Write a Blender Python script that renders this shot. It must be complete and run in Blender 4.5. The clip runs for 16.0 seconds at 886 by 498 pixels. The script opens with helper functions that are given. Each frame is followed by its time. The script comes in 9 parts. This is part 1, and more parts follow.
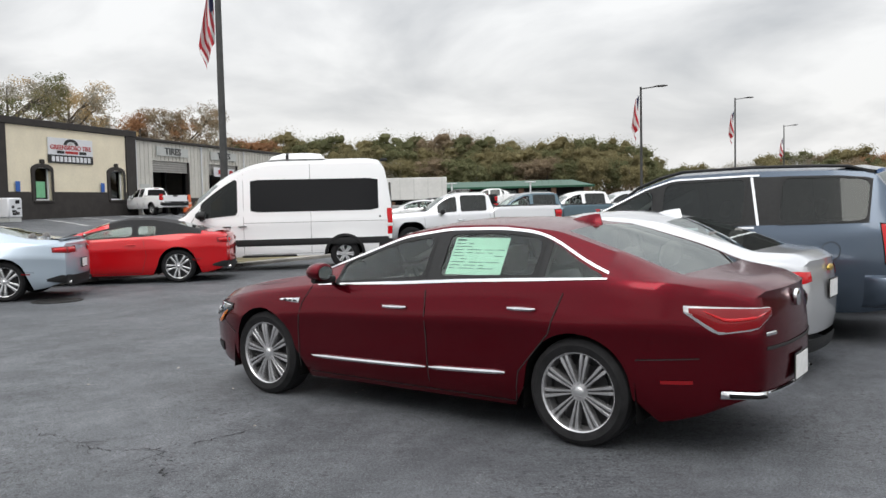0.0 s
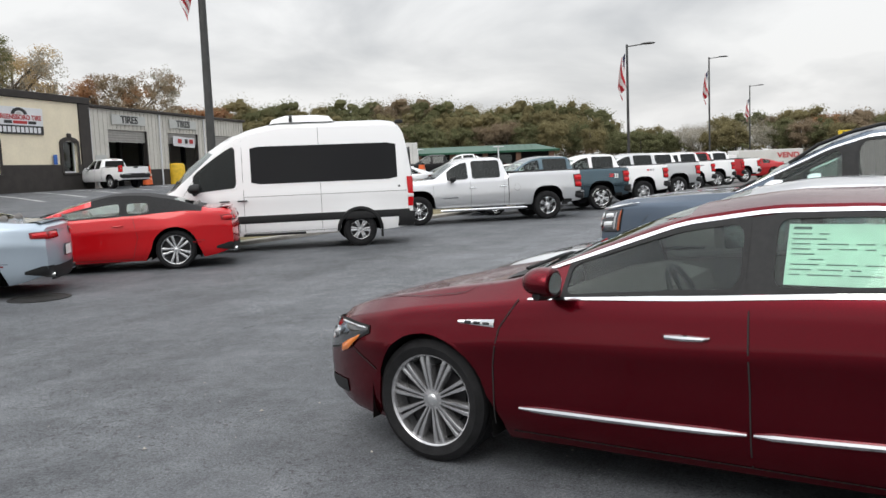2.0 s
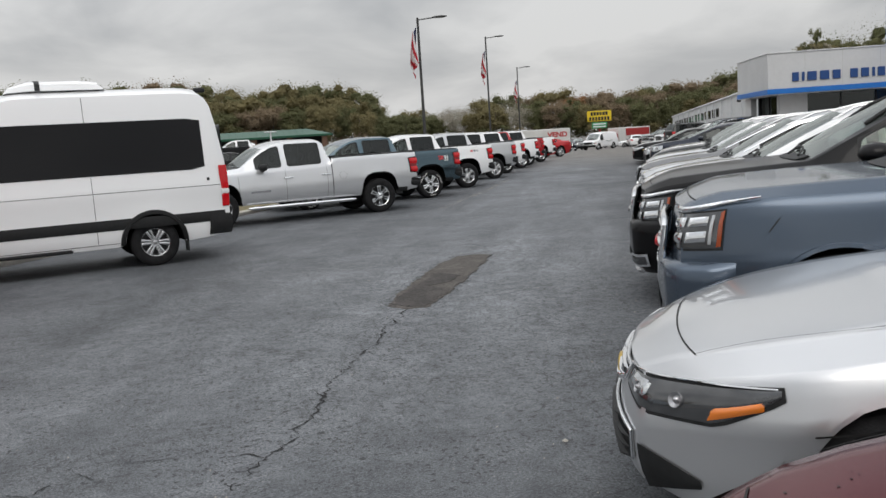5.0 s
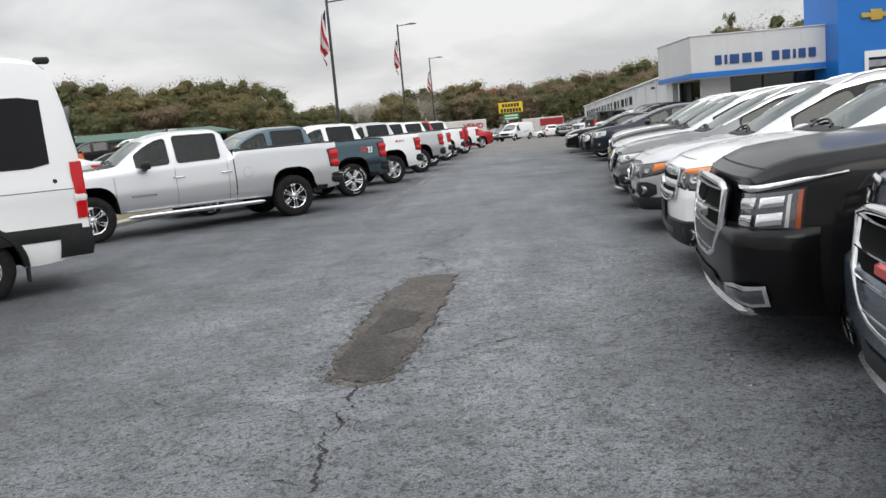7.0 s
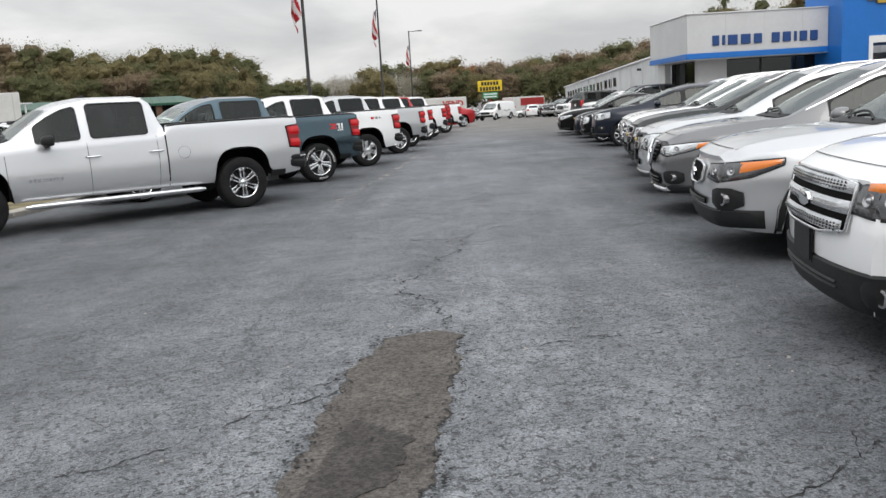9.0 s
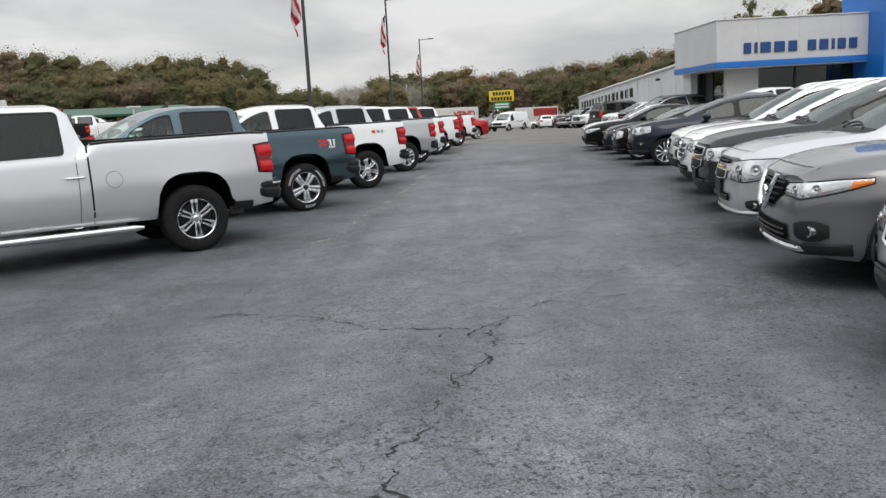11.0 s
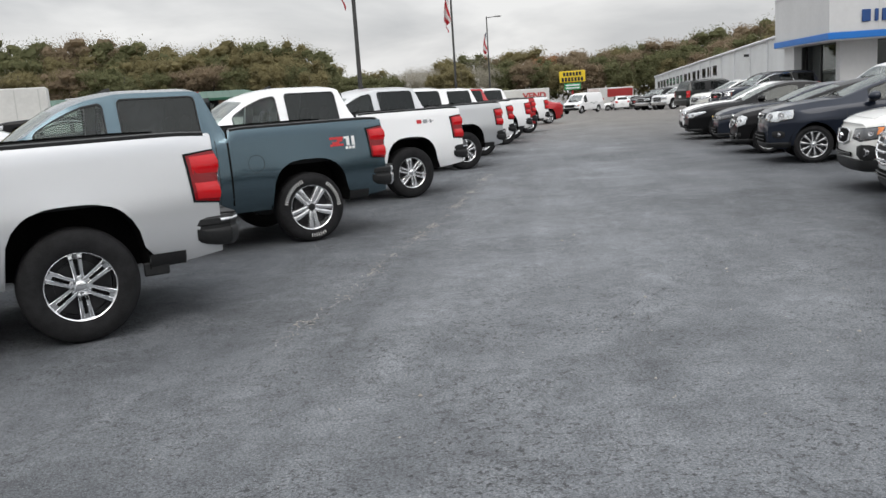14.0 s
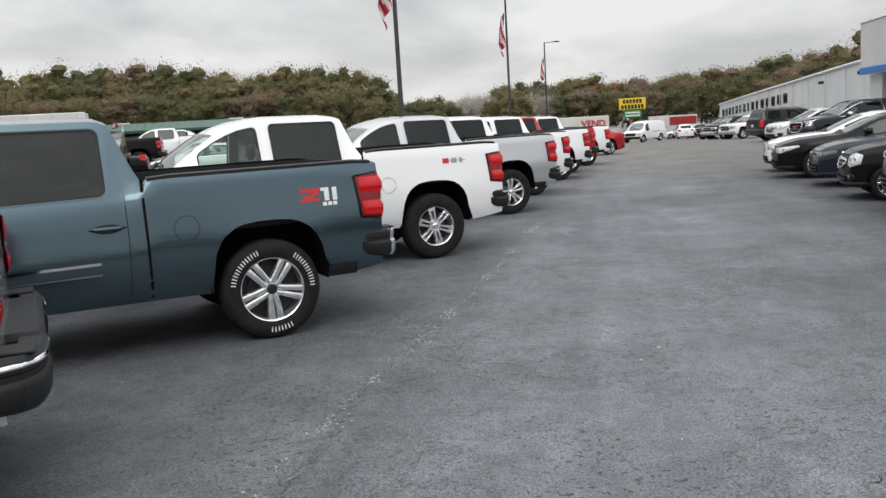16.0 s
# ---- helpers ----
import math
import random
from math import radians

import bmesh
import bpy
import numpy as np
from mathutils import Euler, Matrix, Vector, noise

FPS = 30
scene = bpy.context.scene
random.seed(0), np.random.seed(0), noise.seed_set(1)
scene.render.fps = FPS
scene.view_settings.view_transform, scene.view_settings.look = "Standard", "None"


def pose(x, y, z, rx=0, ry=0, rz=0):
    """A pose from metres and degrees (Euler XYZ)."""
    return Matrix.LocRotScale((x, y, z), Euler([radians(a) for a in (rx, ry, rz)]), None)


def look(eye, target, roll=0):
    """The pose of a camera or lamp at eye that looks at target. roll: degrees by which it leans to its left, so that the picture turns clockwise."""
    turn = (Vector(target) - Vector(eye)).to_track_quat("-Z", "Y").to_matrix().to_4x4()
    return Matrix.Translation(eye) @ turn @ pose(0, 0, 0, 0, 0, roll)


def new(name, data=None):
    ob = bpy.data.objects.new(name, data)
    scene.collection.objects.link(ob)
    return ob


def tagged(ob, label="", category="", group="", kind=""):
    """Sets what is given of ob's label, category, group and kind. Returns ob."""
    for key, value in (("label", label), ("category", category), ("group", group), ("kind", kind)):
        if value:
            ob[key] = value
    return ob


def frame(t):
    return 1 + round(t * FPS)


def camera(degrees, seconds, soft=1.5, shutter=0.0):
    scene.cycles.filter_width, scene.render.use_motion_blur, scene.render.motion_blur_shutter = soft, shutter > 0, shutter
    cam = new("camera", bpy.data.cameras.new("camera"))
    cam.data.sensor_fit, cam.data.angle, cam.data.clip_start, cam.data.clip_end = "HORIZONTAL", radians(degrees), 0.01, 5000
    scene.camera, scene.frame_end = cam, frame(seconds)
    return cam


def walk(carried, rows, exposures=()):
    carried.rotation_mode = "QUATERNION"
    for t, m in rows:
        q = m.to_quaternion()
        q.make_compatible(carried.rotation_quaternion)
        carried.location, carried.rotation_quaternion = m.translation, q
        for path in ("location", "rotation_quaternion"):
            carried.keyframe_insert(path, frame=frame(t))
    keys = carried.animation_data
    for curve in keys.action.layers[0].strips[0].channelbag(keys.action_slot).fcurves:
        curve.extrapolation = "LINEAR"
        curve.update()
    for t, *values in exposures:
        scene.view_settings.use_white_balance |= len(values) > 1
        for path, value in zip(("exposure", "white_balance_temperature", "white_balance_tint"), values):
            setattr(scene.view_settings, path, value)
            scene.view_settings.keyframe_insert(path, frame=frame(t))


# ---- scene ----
cam = camera(56.0, 16.0)
PATH = [
    (0, (1.417, -0.55, 1.594), (1.239, 1.439, 1.479), -1.3),
    (0.5, (0.944, 0.019, 1.587), (0.783, 2.011, 1.498), -1.4),
    (1, (0.402, 0.563, 1.604), (0.215, 2.552, 1.505), -1.3),
    (1.5, (-0.05, 1.121, 1.627), (-0.215, 3.108, 1.473), -1.9),
    (2, (-0.453, 1.735, 1.646), (-0.519, 3.724, 1.448), -2.3),
    (2.5, (-0.779, 2.417, 1.653), (-0.726, 4.401, 1.407), -2.2),
    (3, (-1.031, 3.141, 1.67), (-0.947, 5.126, 1.435), -1.6),
    (3.5, (-1.256, 3.881, 1.674), (-1.087, 5.856, 1.412), -1.1),
    (4, (-1.448, 4.682, 1.656), (-1.205, 6.649, 1.385), -1.9),
    (4.5, (-1.622, 5.474, 1.645), (-1.288, 7.428, 1.379), -2.8),
    (5, (-1.652, 6.293, 1.63), (-1.169, 8.217, 1.37), -3.7),
    (5.2, (-1.657, 6.608, 1.612), (-1.142, 8.522, 1.341), -4.0),
    (7.3, (-1.039, 9.994, 1.457), (-0.355, 11.85, 1.164), -4.9),
    (7.5, (-0.962, 10.308, 1.448), (-0.279, 12.161, 1.132), -4.6),
    (8, (-0.703, 11.028, 1.457), (0.012, 12.863, 1.113), -4.1),
    (8.5, (-0.45, 11.768, 1.457), (0.266, 13.601, 1.102), -3.8),
    (9, (-0.199, 12.488, 1.462), (0.529, 14.318, 1.118), -3.4),
    (9.2, (-0.08, 12.789, 1.472), (0.642, 14.624, 1.139), -3.2),
    (11.3, (1.144, 15.937, 1.513), (1.847, 17.782, 1.199), -3.1),
    (11.5, (1.25, 16.193, 1.523), (1.94, 18.047, 1.227), -3.0),
    (12, (1.509, 16.915, 1.526), (2.156, 18.788, 1.255), -3.3),
    (12.5, (1.815, 17.64, 1.537), (2.432, 19.522, 1.256), -3.9),
    (13, (2.081, 18.415, 1.526), (2.672, 20.301, 1.22), -3.8),
    (13.5, (2.402, 19.148, 1.512), (3.005, 21.028, 1.196), -4.0),
    (14, (2.671, 19.878, 1.514), (3.223, 21.768, 1.163), -3.8),
    (14.5, (3.003, 20.607, 1.523), (3.498, 22.513, 1.177), -3.8),
    (15, (3.279, 21.345, 1.54), (3.728, 23.271, 1.241), -3.5),
    (15.5, (3.566, 22.036, 1.55), (4.017, 23.965, 1.269), -3.4),
    (16, (3.86, 22.774, 1.577), (4.29, 24.707, 1.295), -3.4),
]
walk(cam, [(t, look(eye, target, roll)) for t, eye, target, roll in PATH],
     exposures=[(0, 0.16), (1.5, 0.1), (2.5, 0.15), (3.0, 0.13), (3.5, 0.05), (4.4, -0.11), (5.0, -0.29), (5.8, -0.1), (7.5, 0.08), (8.0, 0.12), (9.0, 0.04), (12.0, -0.1), (14.5, 0.06), (16.0, 0.0)])

# ---- light ----
world = bpy.data.worlds.new("overcast_sky")
scene.world = world
world.use_nodes = True
SUN_UP, SUN_AZ = 48, 200


def sky_nodes():
    nt = world.node_tree
    nt.nodes.clear()
    n = nt.nodes.new
    link = nt.links.new
    out = n("ShaderNodeOutputWorld")
    bg = n("ShaderNodeBackground")
    sky = n("ShaderNodeTexSky")
    sky.sky_type = "NISHITA"
    sky.sun_disc = False
    sky.sun_elevation, sky.sun_rotation = radians(SUN_UP), radians(SUN_AZ)
    sky.air_density, sky.dust_density = 1.5, 4.0
    co = n("ShaderNodeTexCoord")
    sep = n("ShaderNodeSeparateXYZ")
    link(co.outputs["Generated"], sep.inputs[0])
    up = n("ShaderNodeMath"); up.operation = "MAXIMUM"; up.inputs[1].default_value = 0.0
    link(sep.outputs["Z"], up.inputs[0])
    add = n("ShaderNodeMath"); add.operation = "ADD"; add.inputs[1].default_value = 0.30
    link(up.outputs[0], add.inputs[0])
    dx = n("ShaderNodeMath"); dx.operation = "DIVIDE"
    dy = n("ShaderNodeMath"); dy.operation = "DIVIDE"
    link(sep.outputs["X"], dx.inputs[0]); link(add.outputs[0], dx.inputs[1])
    link(sep.outputs["Y"], dy.inputs[0]); link(add.outputs[0], dy.inputs[1])
    com = n("ShaderNodeCombineXYZ")
    link(dx.outputs[0], com.inputs[0]); link(dy.outputs[0], com.inputs[1])
    big = n("ShaderNodeTexNoise"); big.inputs["Scale"].default_value = 1.5; big.inputs["Detail"].default_value = 7; big.inputs["Roughness"].default_value = 0.5; big.inputs["Distortion"].default_value = 0.35
    link(com.outputs[0], big.inputs["Vector"])
    ramp = n("ShaderNodeValToRGB")
    e = ramp.color_ramp.elements
    e[0].position, e[0].color = 0.34, (0.46, 0.48, 0.51, 1)
    e[1].position, e[1].color = 0.60, (0.90, 0.905, 0.91, 1)
    mid = e.new(0.48); mid.color = (0.69, 0.70, 0.715, 1)
    link(big.outputs["Fac"], ramp.inputs[0])
    # paler, warmer cloud low over the land
    low = n("ShaderNodeMapRange"); low.inputs["From Min"].default_value = 0.0; low.inputs["From Max"].default_value = 0.22; low.inputs["To Min"].default_value = 0.5; low.inputs["To Max"].default_value = 0.0
    link(sep.outputs["Z"], low.inputs["Value"])
    mix = n("ShaderNodeMix"); mix.data_type = "RGBA"
    link(low.outputs[0], mix.inputs["Factor"]); link(ramp.outputs[0], mix.inputs["A"]); mix.inputs["B"].default_value = (0.80, 0.79, 0.775, 1)
    blend = n("ShaderNodeMix"); blend.data_type = "RGBA"; blend.blend_type = "ADD"; blend.inputs["Factor"].default_value = 0.008
    link(mix.outputs["Result"], blend.inputs["A"]); link(sky.outputs[0], blend.inputs["B"])
    # an overcast sky is brightest overhead
    dome = n("ShaderNodeMapRange"); dome.inputs["From Min"].default_value = 0.25; dome.inputs["From Max"].default_value = 0.9
    dome.inputs["To Min"].default_value = 0.93; dome.inputs["To Max"].default_value = 2.3
    link(up.outputs[0], dome.inputs["Value"]); link(dome.outputs[0], bg.inputs[1])
    link(blend.outputs["Result"], bg.inputs[0])
    link(bg.outputs[0], out.inputs[0])


sky_nodes()
sun_data = bpy.data.lights.new("sun", "SUN")
sun_data.energy, sun_data.angle, sun_data.color = 0.9, radians(35), (1.0, 0.97, 0.93)
sun = new("sun", sun_data)
sun.matrix_world = pose(0, 0, 30, 90 - SUN_UP, 0, 180 - SUN_AZ)


# ---- materials ----
def shader(name, color, rough=0.5, metal=0.0, coat=0.0, spec=0.5):
    m = bpy.data.materials.new(name)
    m.use_nodes = True
    b = m.node_tree.nodes["Principled BSDF"]
    b.inputs["Base Color"].default_value = (*color, 1)
    b.inputs["Roughness"].default_value = rough
    b.inputs["Metallic"].default_value = metal
    b.inputs["Coat Weight"].default_value = coat
    b.inputs["Coat Roughness"].default_value = 0.04
    b.inputs["Specular IOR Level"].default_value = spec
    return m, m.node_tree, b


def vary(m, tree, b, color, amount, scale, detail=5, bump=0.0, bump_scale=None, rough=None, axis="Object", second=None):
    """Mottles a material's colour at two scales and gives it fine relief."""
    n, link = tree.nodes.new, tree.links.new
    co = n("ShaderNodeTexCoord")
    a = n("ShaderNodeTexNoise"); a.inputs["Scale"].default_value = scale; a.inputs["Detail"].default_value = detail
    f = n("ShaderNodeTexNoise"); f.inputs["Scale"].default_value = scale * 9; f.inputs["Detail"].default_value = 3
    link(co.outputs[axis], a.inputs["Vector"]); link(co.outputs[axis], f.inputs["Vector"])
    s = n("ShaderNodeMath"); s.operation = "ADD"
    h = n("ShaderNodeMath"); h.operation = "MULTIPLY"; h.inputs[1].default_value = 0.5
    link(f.outputs["Fac"], h.inputs[0]); link(a.outputs["Fac"], s.inputs[0]); link(h.outputs[0], s.inputs[1])
    r = n("ShaderNodeValToRGB")
    lo = tuple(c * (1 - amount) for c in color)
    hi = second or tuple(min(1, c * (1 + amount)) for c in color)
    r.color_ramp.elements[0].position, r.color_ramp.elements[0].color = 0.55, (*lo, 1)
    r.color_ramp.elements[1].position, r.color_ramp.elements[1].color = 0.95, (*hi, 1)
    link(s.outputs[0], r.inputs[0]); link(r.outputs[0], b.inputs["Base Color"])
    if bump:
        t = n("ShaderNodeTexNoise"); t.inputs["Scale"].default_value = bump_scale or scale * 20; t.inputs["Detail"].default_value = 4
        link(co.outputs[axis], t.inputs["Vector"])
        u = n("ShaderNodeBump"); u.inputs["Strength"].default_value = bump; u.inputs["Distance"].default_value = 0.01
        link(t.outputs["Fac"], u.inputs["Height"]); link(u.outputs[0], b.inputs["Normal"])
    return m


def plain(name, color, rough=0.5, metal=0.0, coat=0.0, amount=0.12, scale=3.0, bump=0.0, bump_scale=None, spec=0.5):
    m, t, b = shader(name, color, rough, metal, coat, spec)
    return vary(m, t, b, color, amount, scale, bump=bump, bump_scale=bump_scale)


def car_paint(name, color, metal=0.35, rough=0.32):
    m, t, b = shader(name, color, rough, metal, 0.25 if max(color) < 0.012 else (0.35 if metal > 0.86 else (0.6 if max(color) < 0.18 else 1.0)), 0.08)
    n, link = t.nodes.new, t.links.new
    co = n("ShaderNodeTexCoord")
    dust = n("ShaderNodeTexNoise"); dust.inputs["Scale"].default_value = 2.2; dust.inputs["Detail"].default_value = 6
    link(co.outputs["Object"], dust.inputs["Vector"])
    mr = n("ShaderNodeMapRange"); mr.inputs["From Min"].default_value = 0.35; mr.inputs["From Max"].default_value = 0.75
    mr.inputs["To Min"].default_value = 0.02; mr.inputs["To Max"].default_value = 0.09
    link(dust.outputs["Fac"], mr.inputs["Value"]); link(mr.outputs[0], b.inputs["Coat Roughness"])
    flake = n("ShaderNodeTexNoise"); flake.inputs["Scale"].default_value = 900
    link(co.outputs["Object"], flake.inputs["Vector"])
    mix = n("ShaderNodeMix"); mix.data_type = "RGBA"; mix.blend_type = "MULTIPLY"
    mix.inputs["Factor"].default_value = 0.16 if metal > 0.2 else 0.0
    mix.inputs["A"].default_value = (*color, 1)
    link(flake.outputs["Color"], mix.inputs["B"])
    link(mix.outputs["Result"], b.inputs["Base Color"])
    return m


def window_glass(name, tint, ior=1.5):
    m = bpy.data.materials.new(name)
    m.use_nodes = True
    t = m.node_tree
    t.nodes.remove(t.nodes["Principled BSDF"])
    n, link = t.nodes.new, t.links.new
    clear = n("ShaderNodeBsdfTransparent"); clear.inputs[0].default_value = (*tint, 1)
    gloss = n("ShaderNodeBsdfGlossy"); gloss.inputs["Roughness"].default_value = 0.015; gloss.inputs[0].default_value = (0.95, 1.0, 0.98, 1)
    fr = n("ShaderNodeFresnel"); fr.inputs["IOR"].default_value = ior
    mix = n("ShaderNodeMixShader")
    link(fr.outputs[0], mix.inputs[0]); link(clear.outputs[0], mix.inputs[1]); link(gloss.outputs[0], mix.inputs[2])
    link(mix.outputs[0], t.nodes["Material Output"].inputs[0])
    return m


P = {
    "dark_red": car_paint("dark_red_paint", (0.132, 0.0034, 0.0105), 0.88, 0.26),
    "silver": car_paint("silver_paint", (0.60, 0.61, 0.62), 0.6, 0.28),
    "bright_silver": car_paint("bright_silver_paint", (0.73, 0.74, 0.755), 0.6, 0.26),
    "slate": car_paint("slate_blue_paint", (0.085, 0.112, 0.150), 0.65, 0.27),
    "moon_silver": car_paint("moon_silver_paint", (0.62, 0.63, 0.645), 0.7, 0.28),
    "black": car_paint("black_paint", (0.005, 0.005, 0.0055), 0.0, 0.3),
    "white": car_paint("white_paint", (0.84, 0.845, 0.85), 0.0, 0.35),
    "pearl": car_paint("pearl_white_paint", (0.74, 0.74, 0.71), 0.0, 0.35),
    "grey": car_paint("dark_grey_paint", (0.19, 0.192, 0.196), 0.55, 0.30),
    "charcoal": car_paint("charcoal_paint", (0.03, 0.033, 0.032), 0.35, 0.32),
    "navy": car_paint("navy_paint", (0.016, 0.021, 0.034), 0.35, 0.3),
    "red": car_paint("bright_red_paint", (0.50, 0.006, 0.010), 0.1, 0.25),
    "ice_blue": car_paint("ice_blue_paint", (0.44, 0.52, 0.60), 0.4, 0.32),
    "steel_blue": car_paint("steel_blue_paint", (0.090, 0.137, 0.164), 0.85, 0.2),
    "maroon": car_paint("red_truck_paint", (0.40, 0.012, 0.016), 0.2, 0.3),
}
GLASS = window_glass("clear_car_glass", (0.80, 0.91, 0.87), 1.52)
SCREEN = window_glass("windscreen_glass", (0.78, 0.87, 0.84), 2.7)
TINT = window_glass("tinted_car_glass", (0.10, 0.105, 0.11), 1.48)
CHROME = shader("chrome", (0.82, 0.83, 0.84), 0.07, 1.0)[0]
ALLOY = plain("alloy", (0.60, 0.61, 0.62), 0.25, 0.75, amount=0.06, scale=20)
GREY_ALLOY = plain("grey_alloy", (0.40, 0.40, 0.41), 0.25, 0.8, amount=0.08, scale=20)
MID_ALLOY = plain("machined_alloy", (0.50, 0.50, 0.51), 0.25, 0.8, amount=0.08, scale=20)
BRIGHT_ALLOY = plain("bright_alloy", (0.80, 0.81, 0.82), 0.16, 0.85, amount=0.05, scale=20)
DARK_ALLOY = plain("dark_alloy_pocket", (0.035, 0.035, 0.037), 0.5, 0.5, amount=0.1, scale=20)
PLASTIC = plain("black_plastic", (0.014, 0.0145, 0.015), 0.55, amount=0.2, scale=30, bump=0.1, bump_scale=300, spec=0.3)
GLOSS_BLACK = shader("gloss_black", (0.004, 0.004, 0.005), 0.06, 0, 0.0, 0.28)[0]
RUBBER = plain("tyre_rubber", (0.013, 0.013, 0.014), 0.8, amount=0.35, scale=12, bump=0.35, bump_scale=120, spec=0.25)
UNDER = plain("underbody_black", (0.006, 0.006, 0.006), 0.95, amount=0.3, scale=5, spec=0.1)
INTERIOR = plain("cabin_trim", (0.085, 0.08, 0.075), 0.75, amount=0.2, scale=14, bump=0.15, bump_scale=200)
SEAT_GREY = plain("seat_leather", (0.16, 0.15, 0.14), 0.55, amount=0.15, scale=9, bump=0.2, bump_scale=160)
LAMP_RED = shader("red_lamp_lens", (0.52, 0.005, 0.009), 0.12, 0.0, 0.6, 0.3)[0]
LAMP_DEEP = shader("deep_red_lamp", (0.20, 0.003, 0.006), 0.15, 0.0, 0.5, 0.3)[0]
LAMP_CLEAR = plain("headlamp_lens", (0.60, 0.62, 0.63), 0.12, 0.8, 1.0, amount=0.15, scale=9)
LAMP_DARK = plain("headlamp_inner", (0.085, 0.088, 0.092), 0.12, 0.6, 1.0, amount=0.2, scale=14)
AMBER = shader("amber_lens", (0.74, 0.20, 0.022), 0.15, 0.0, 1.0)[0]
AMBER_DEEP = shader("deep_amber_lens", (0.30, 0.05, 0.008), 0.15, 0.0, 1.0)[0]
PLATE = plain("white_plate", (0.75, 0.75, 0.74), 0.5, amount=0.08, scale=20)
SEAM = shader("panel_gap", (0.012, 0.012, 0.012), 0.8)[0]
CANVAS = plain("soft_top_canvas", (0.014, 0.014, 0.015), 0.85, amount=0.25, scale=30, bump=0.2, bump_scale=400)
STICKER = plain("pale_green_sticker", (0.50, 0.72, 0.60), 0.6, amount=0.08, scale=12)
INK = shader("printed_ink", (0.05, 0.10, 0.08), 0.6)[0]
BADGE_RED = shader("badge_red", (0.50, 0.01, 0.015), 0.3, 0, 0.5)[0]
WHITE_MARK = plain("white_lettering", (0.75, 0.75, 0.74), 0.6, amount=0.1, scale=40)
WATER = shader("rain_drop", (0.03, 0.01, 0.012), 0.03, 0.0, 0.0, 0.4)[0]
GOLD = shader("gold_badge", (0.55, 0.38, 0.08), 0.3, 0.6)[0]


# ---- mesh helpers ----
class Mesh:
    """Collects vertices and faces of one part."""

    def __init__(self):
        self.v, self.f, self.k = [], [], []

    def add(self, verts, faces, k=0):
        o = len(self.v)
        self.v += [tuple(p) for p in verts]
        self.f += [tuple(i + o for i in f) for f in faces]
        self.k += [k] * len(faces)
        return self

    def box(self, x0, x1, y0, y1, z0, z1, bevel=0.0, k=0):
        if bevel <= 0:
            v = [(x, y, z) for z in (z0, z1) for x, y in ((x0, y0), (x1, y0), (x1, y1), (x0, y1))]
            return self.add(v, [(3, 2, 1, 0), (4, 5, 6, 7), (0, 1, 5, 4), (1, 2, 6, 5), (2, 3, 7, 6), (3, 0, 4, 7)], k)
        b = min(bevel, (x1 - x0) / 2.01, (y1 - y0) / 2.01, (z1 - z0) / 2.01)
        rings = []
        for z, i in ((z0, b), (z0 + b, 0), (z1 - b, 0), (z1, b)):
            r = []
            for cx, cy, sx, sy in ((x0, y0, 1, 1), (x1, y0, -1, 1), (x1, y1, -1, -1), (x0, y1, 1, -1)):
                p, q = (cx + sx * (b + i * 0), cy + sy * i), (cx + sx * i, cy + sy * b)
                pair = [p, q] if sx * sy < 0 else [q, p]
                r += pair
            rings.append([(x, y, z) for x, y in r])
        return self.rings(rings, caps=True, k=k)

    def rings(self, rings, caps=False, closed=True, k=0):
        n = len(rings[0])
        v = [p for r in rings for p in r]
        f = []
        for i in range(len(rings) - 1):
            for j in range(n if closed else n - 1):
                a, b = i * n + j, i * n + (j + 1) % n
                f.append((a, b, b + n, a + n))
        if caps:
            f.append(tuple(range(n))[::-1])
            f.append(tuple(range(len(v) - n, len(v))))
        return self.add(v, f, k)

    def tube(self, pts, r, n=10, caps=True, k=0):
        """A round bar along points; r is a radius or one for each point."""
        rings = []
        pts = [Vector(p) for p in pts]
        for i, p in enumerate(pts):
            d = (pts[min(i + 1, len(pts) - 1)] - pts[max(i - 1, 0)]).normalized()
            a = d.orthogonal().normalized() if i == 0 else (a - d * a.dot(d)).normalized()
            b = d.cross(a)
            rr = r[i] if isinstance(r, (list, tuple)) else r
            rings.append([p + (a * math.cos(t) + b * math.sin(t)) * rr for t in np.linspace(0, 2 * math.pi, n, endpoint=False)])
        return self.rings(rings, caps, k=k)

    def spin_y(self, prof, n=28, cx=0.0, cz=0.0, caps=False, k=0):
        """Turns a profile of (radius, y) round an axle along y."""
        rings = [[(cx + r * math.cos(t), y, cz + r * math.sin(t)) for t in np.linspace(0, 2 * math.pi, n, endpoint=False)] for r, y in prof]
        return self.rings(rings, caps, k=k)

    def moved(self, m):
        self.v = [tuple(m @ Vector(p)) for p in self.v]
        return self


def data_of(name, mesh, mats, sharp=38):
    me = bpy.data.meshes.new(name)
    me.from_pydata(mesh.v, [], mesh.f)
    for m in mats if isinstance(mats, (list, tuple)) else [mats]:
        me.materials.append(m)
    if any(mesh.k):
        me.polygons.foreach_set("material_index", mesh.k)
    if len(mesh.f) > 9000:
        return me
    bm = bmesh.new()
    bm.from_mesh(me)
    bmesh.ops.remove_doubles(bm, verts=bm.verts, dist=0.0004)
    bmesh.ops.recalc_face_normals(bm, faces=bm.faces)
    bm.to_mesh(me)
    bm.free()
    if sharp:
        me.shade_smooth()
        me.set_sharp_from_angle(angle=radians(sharp))
    return me


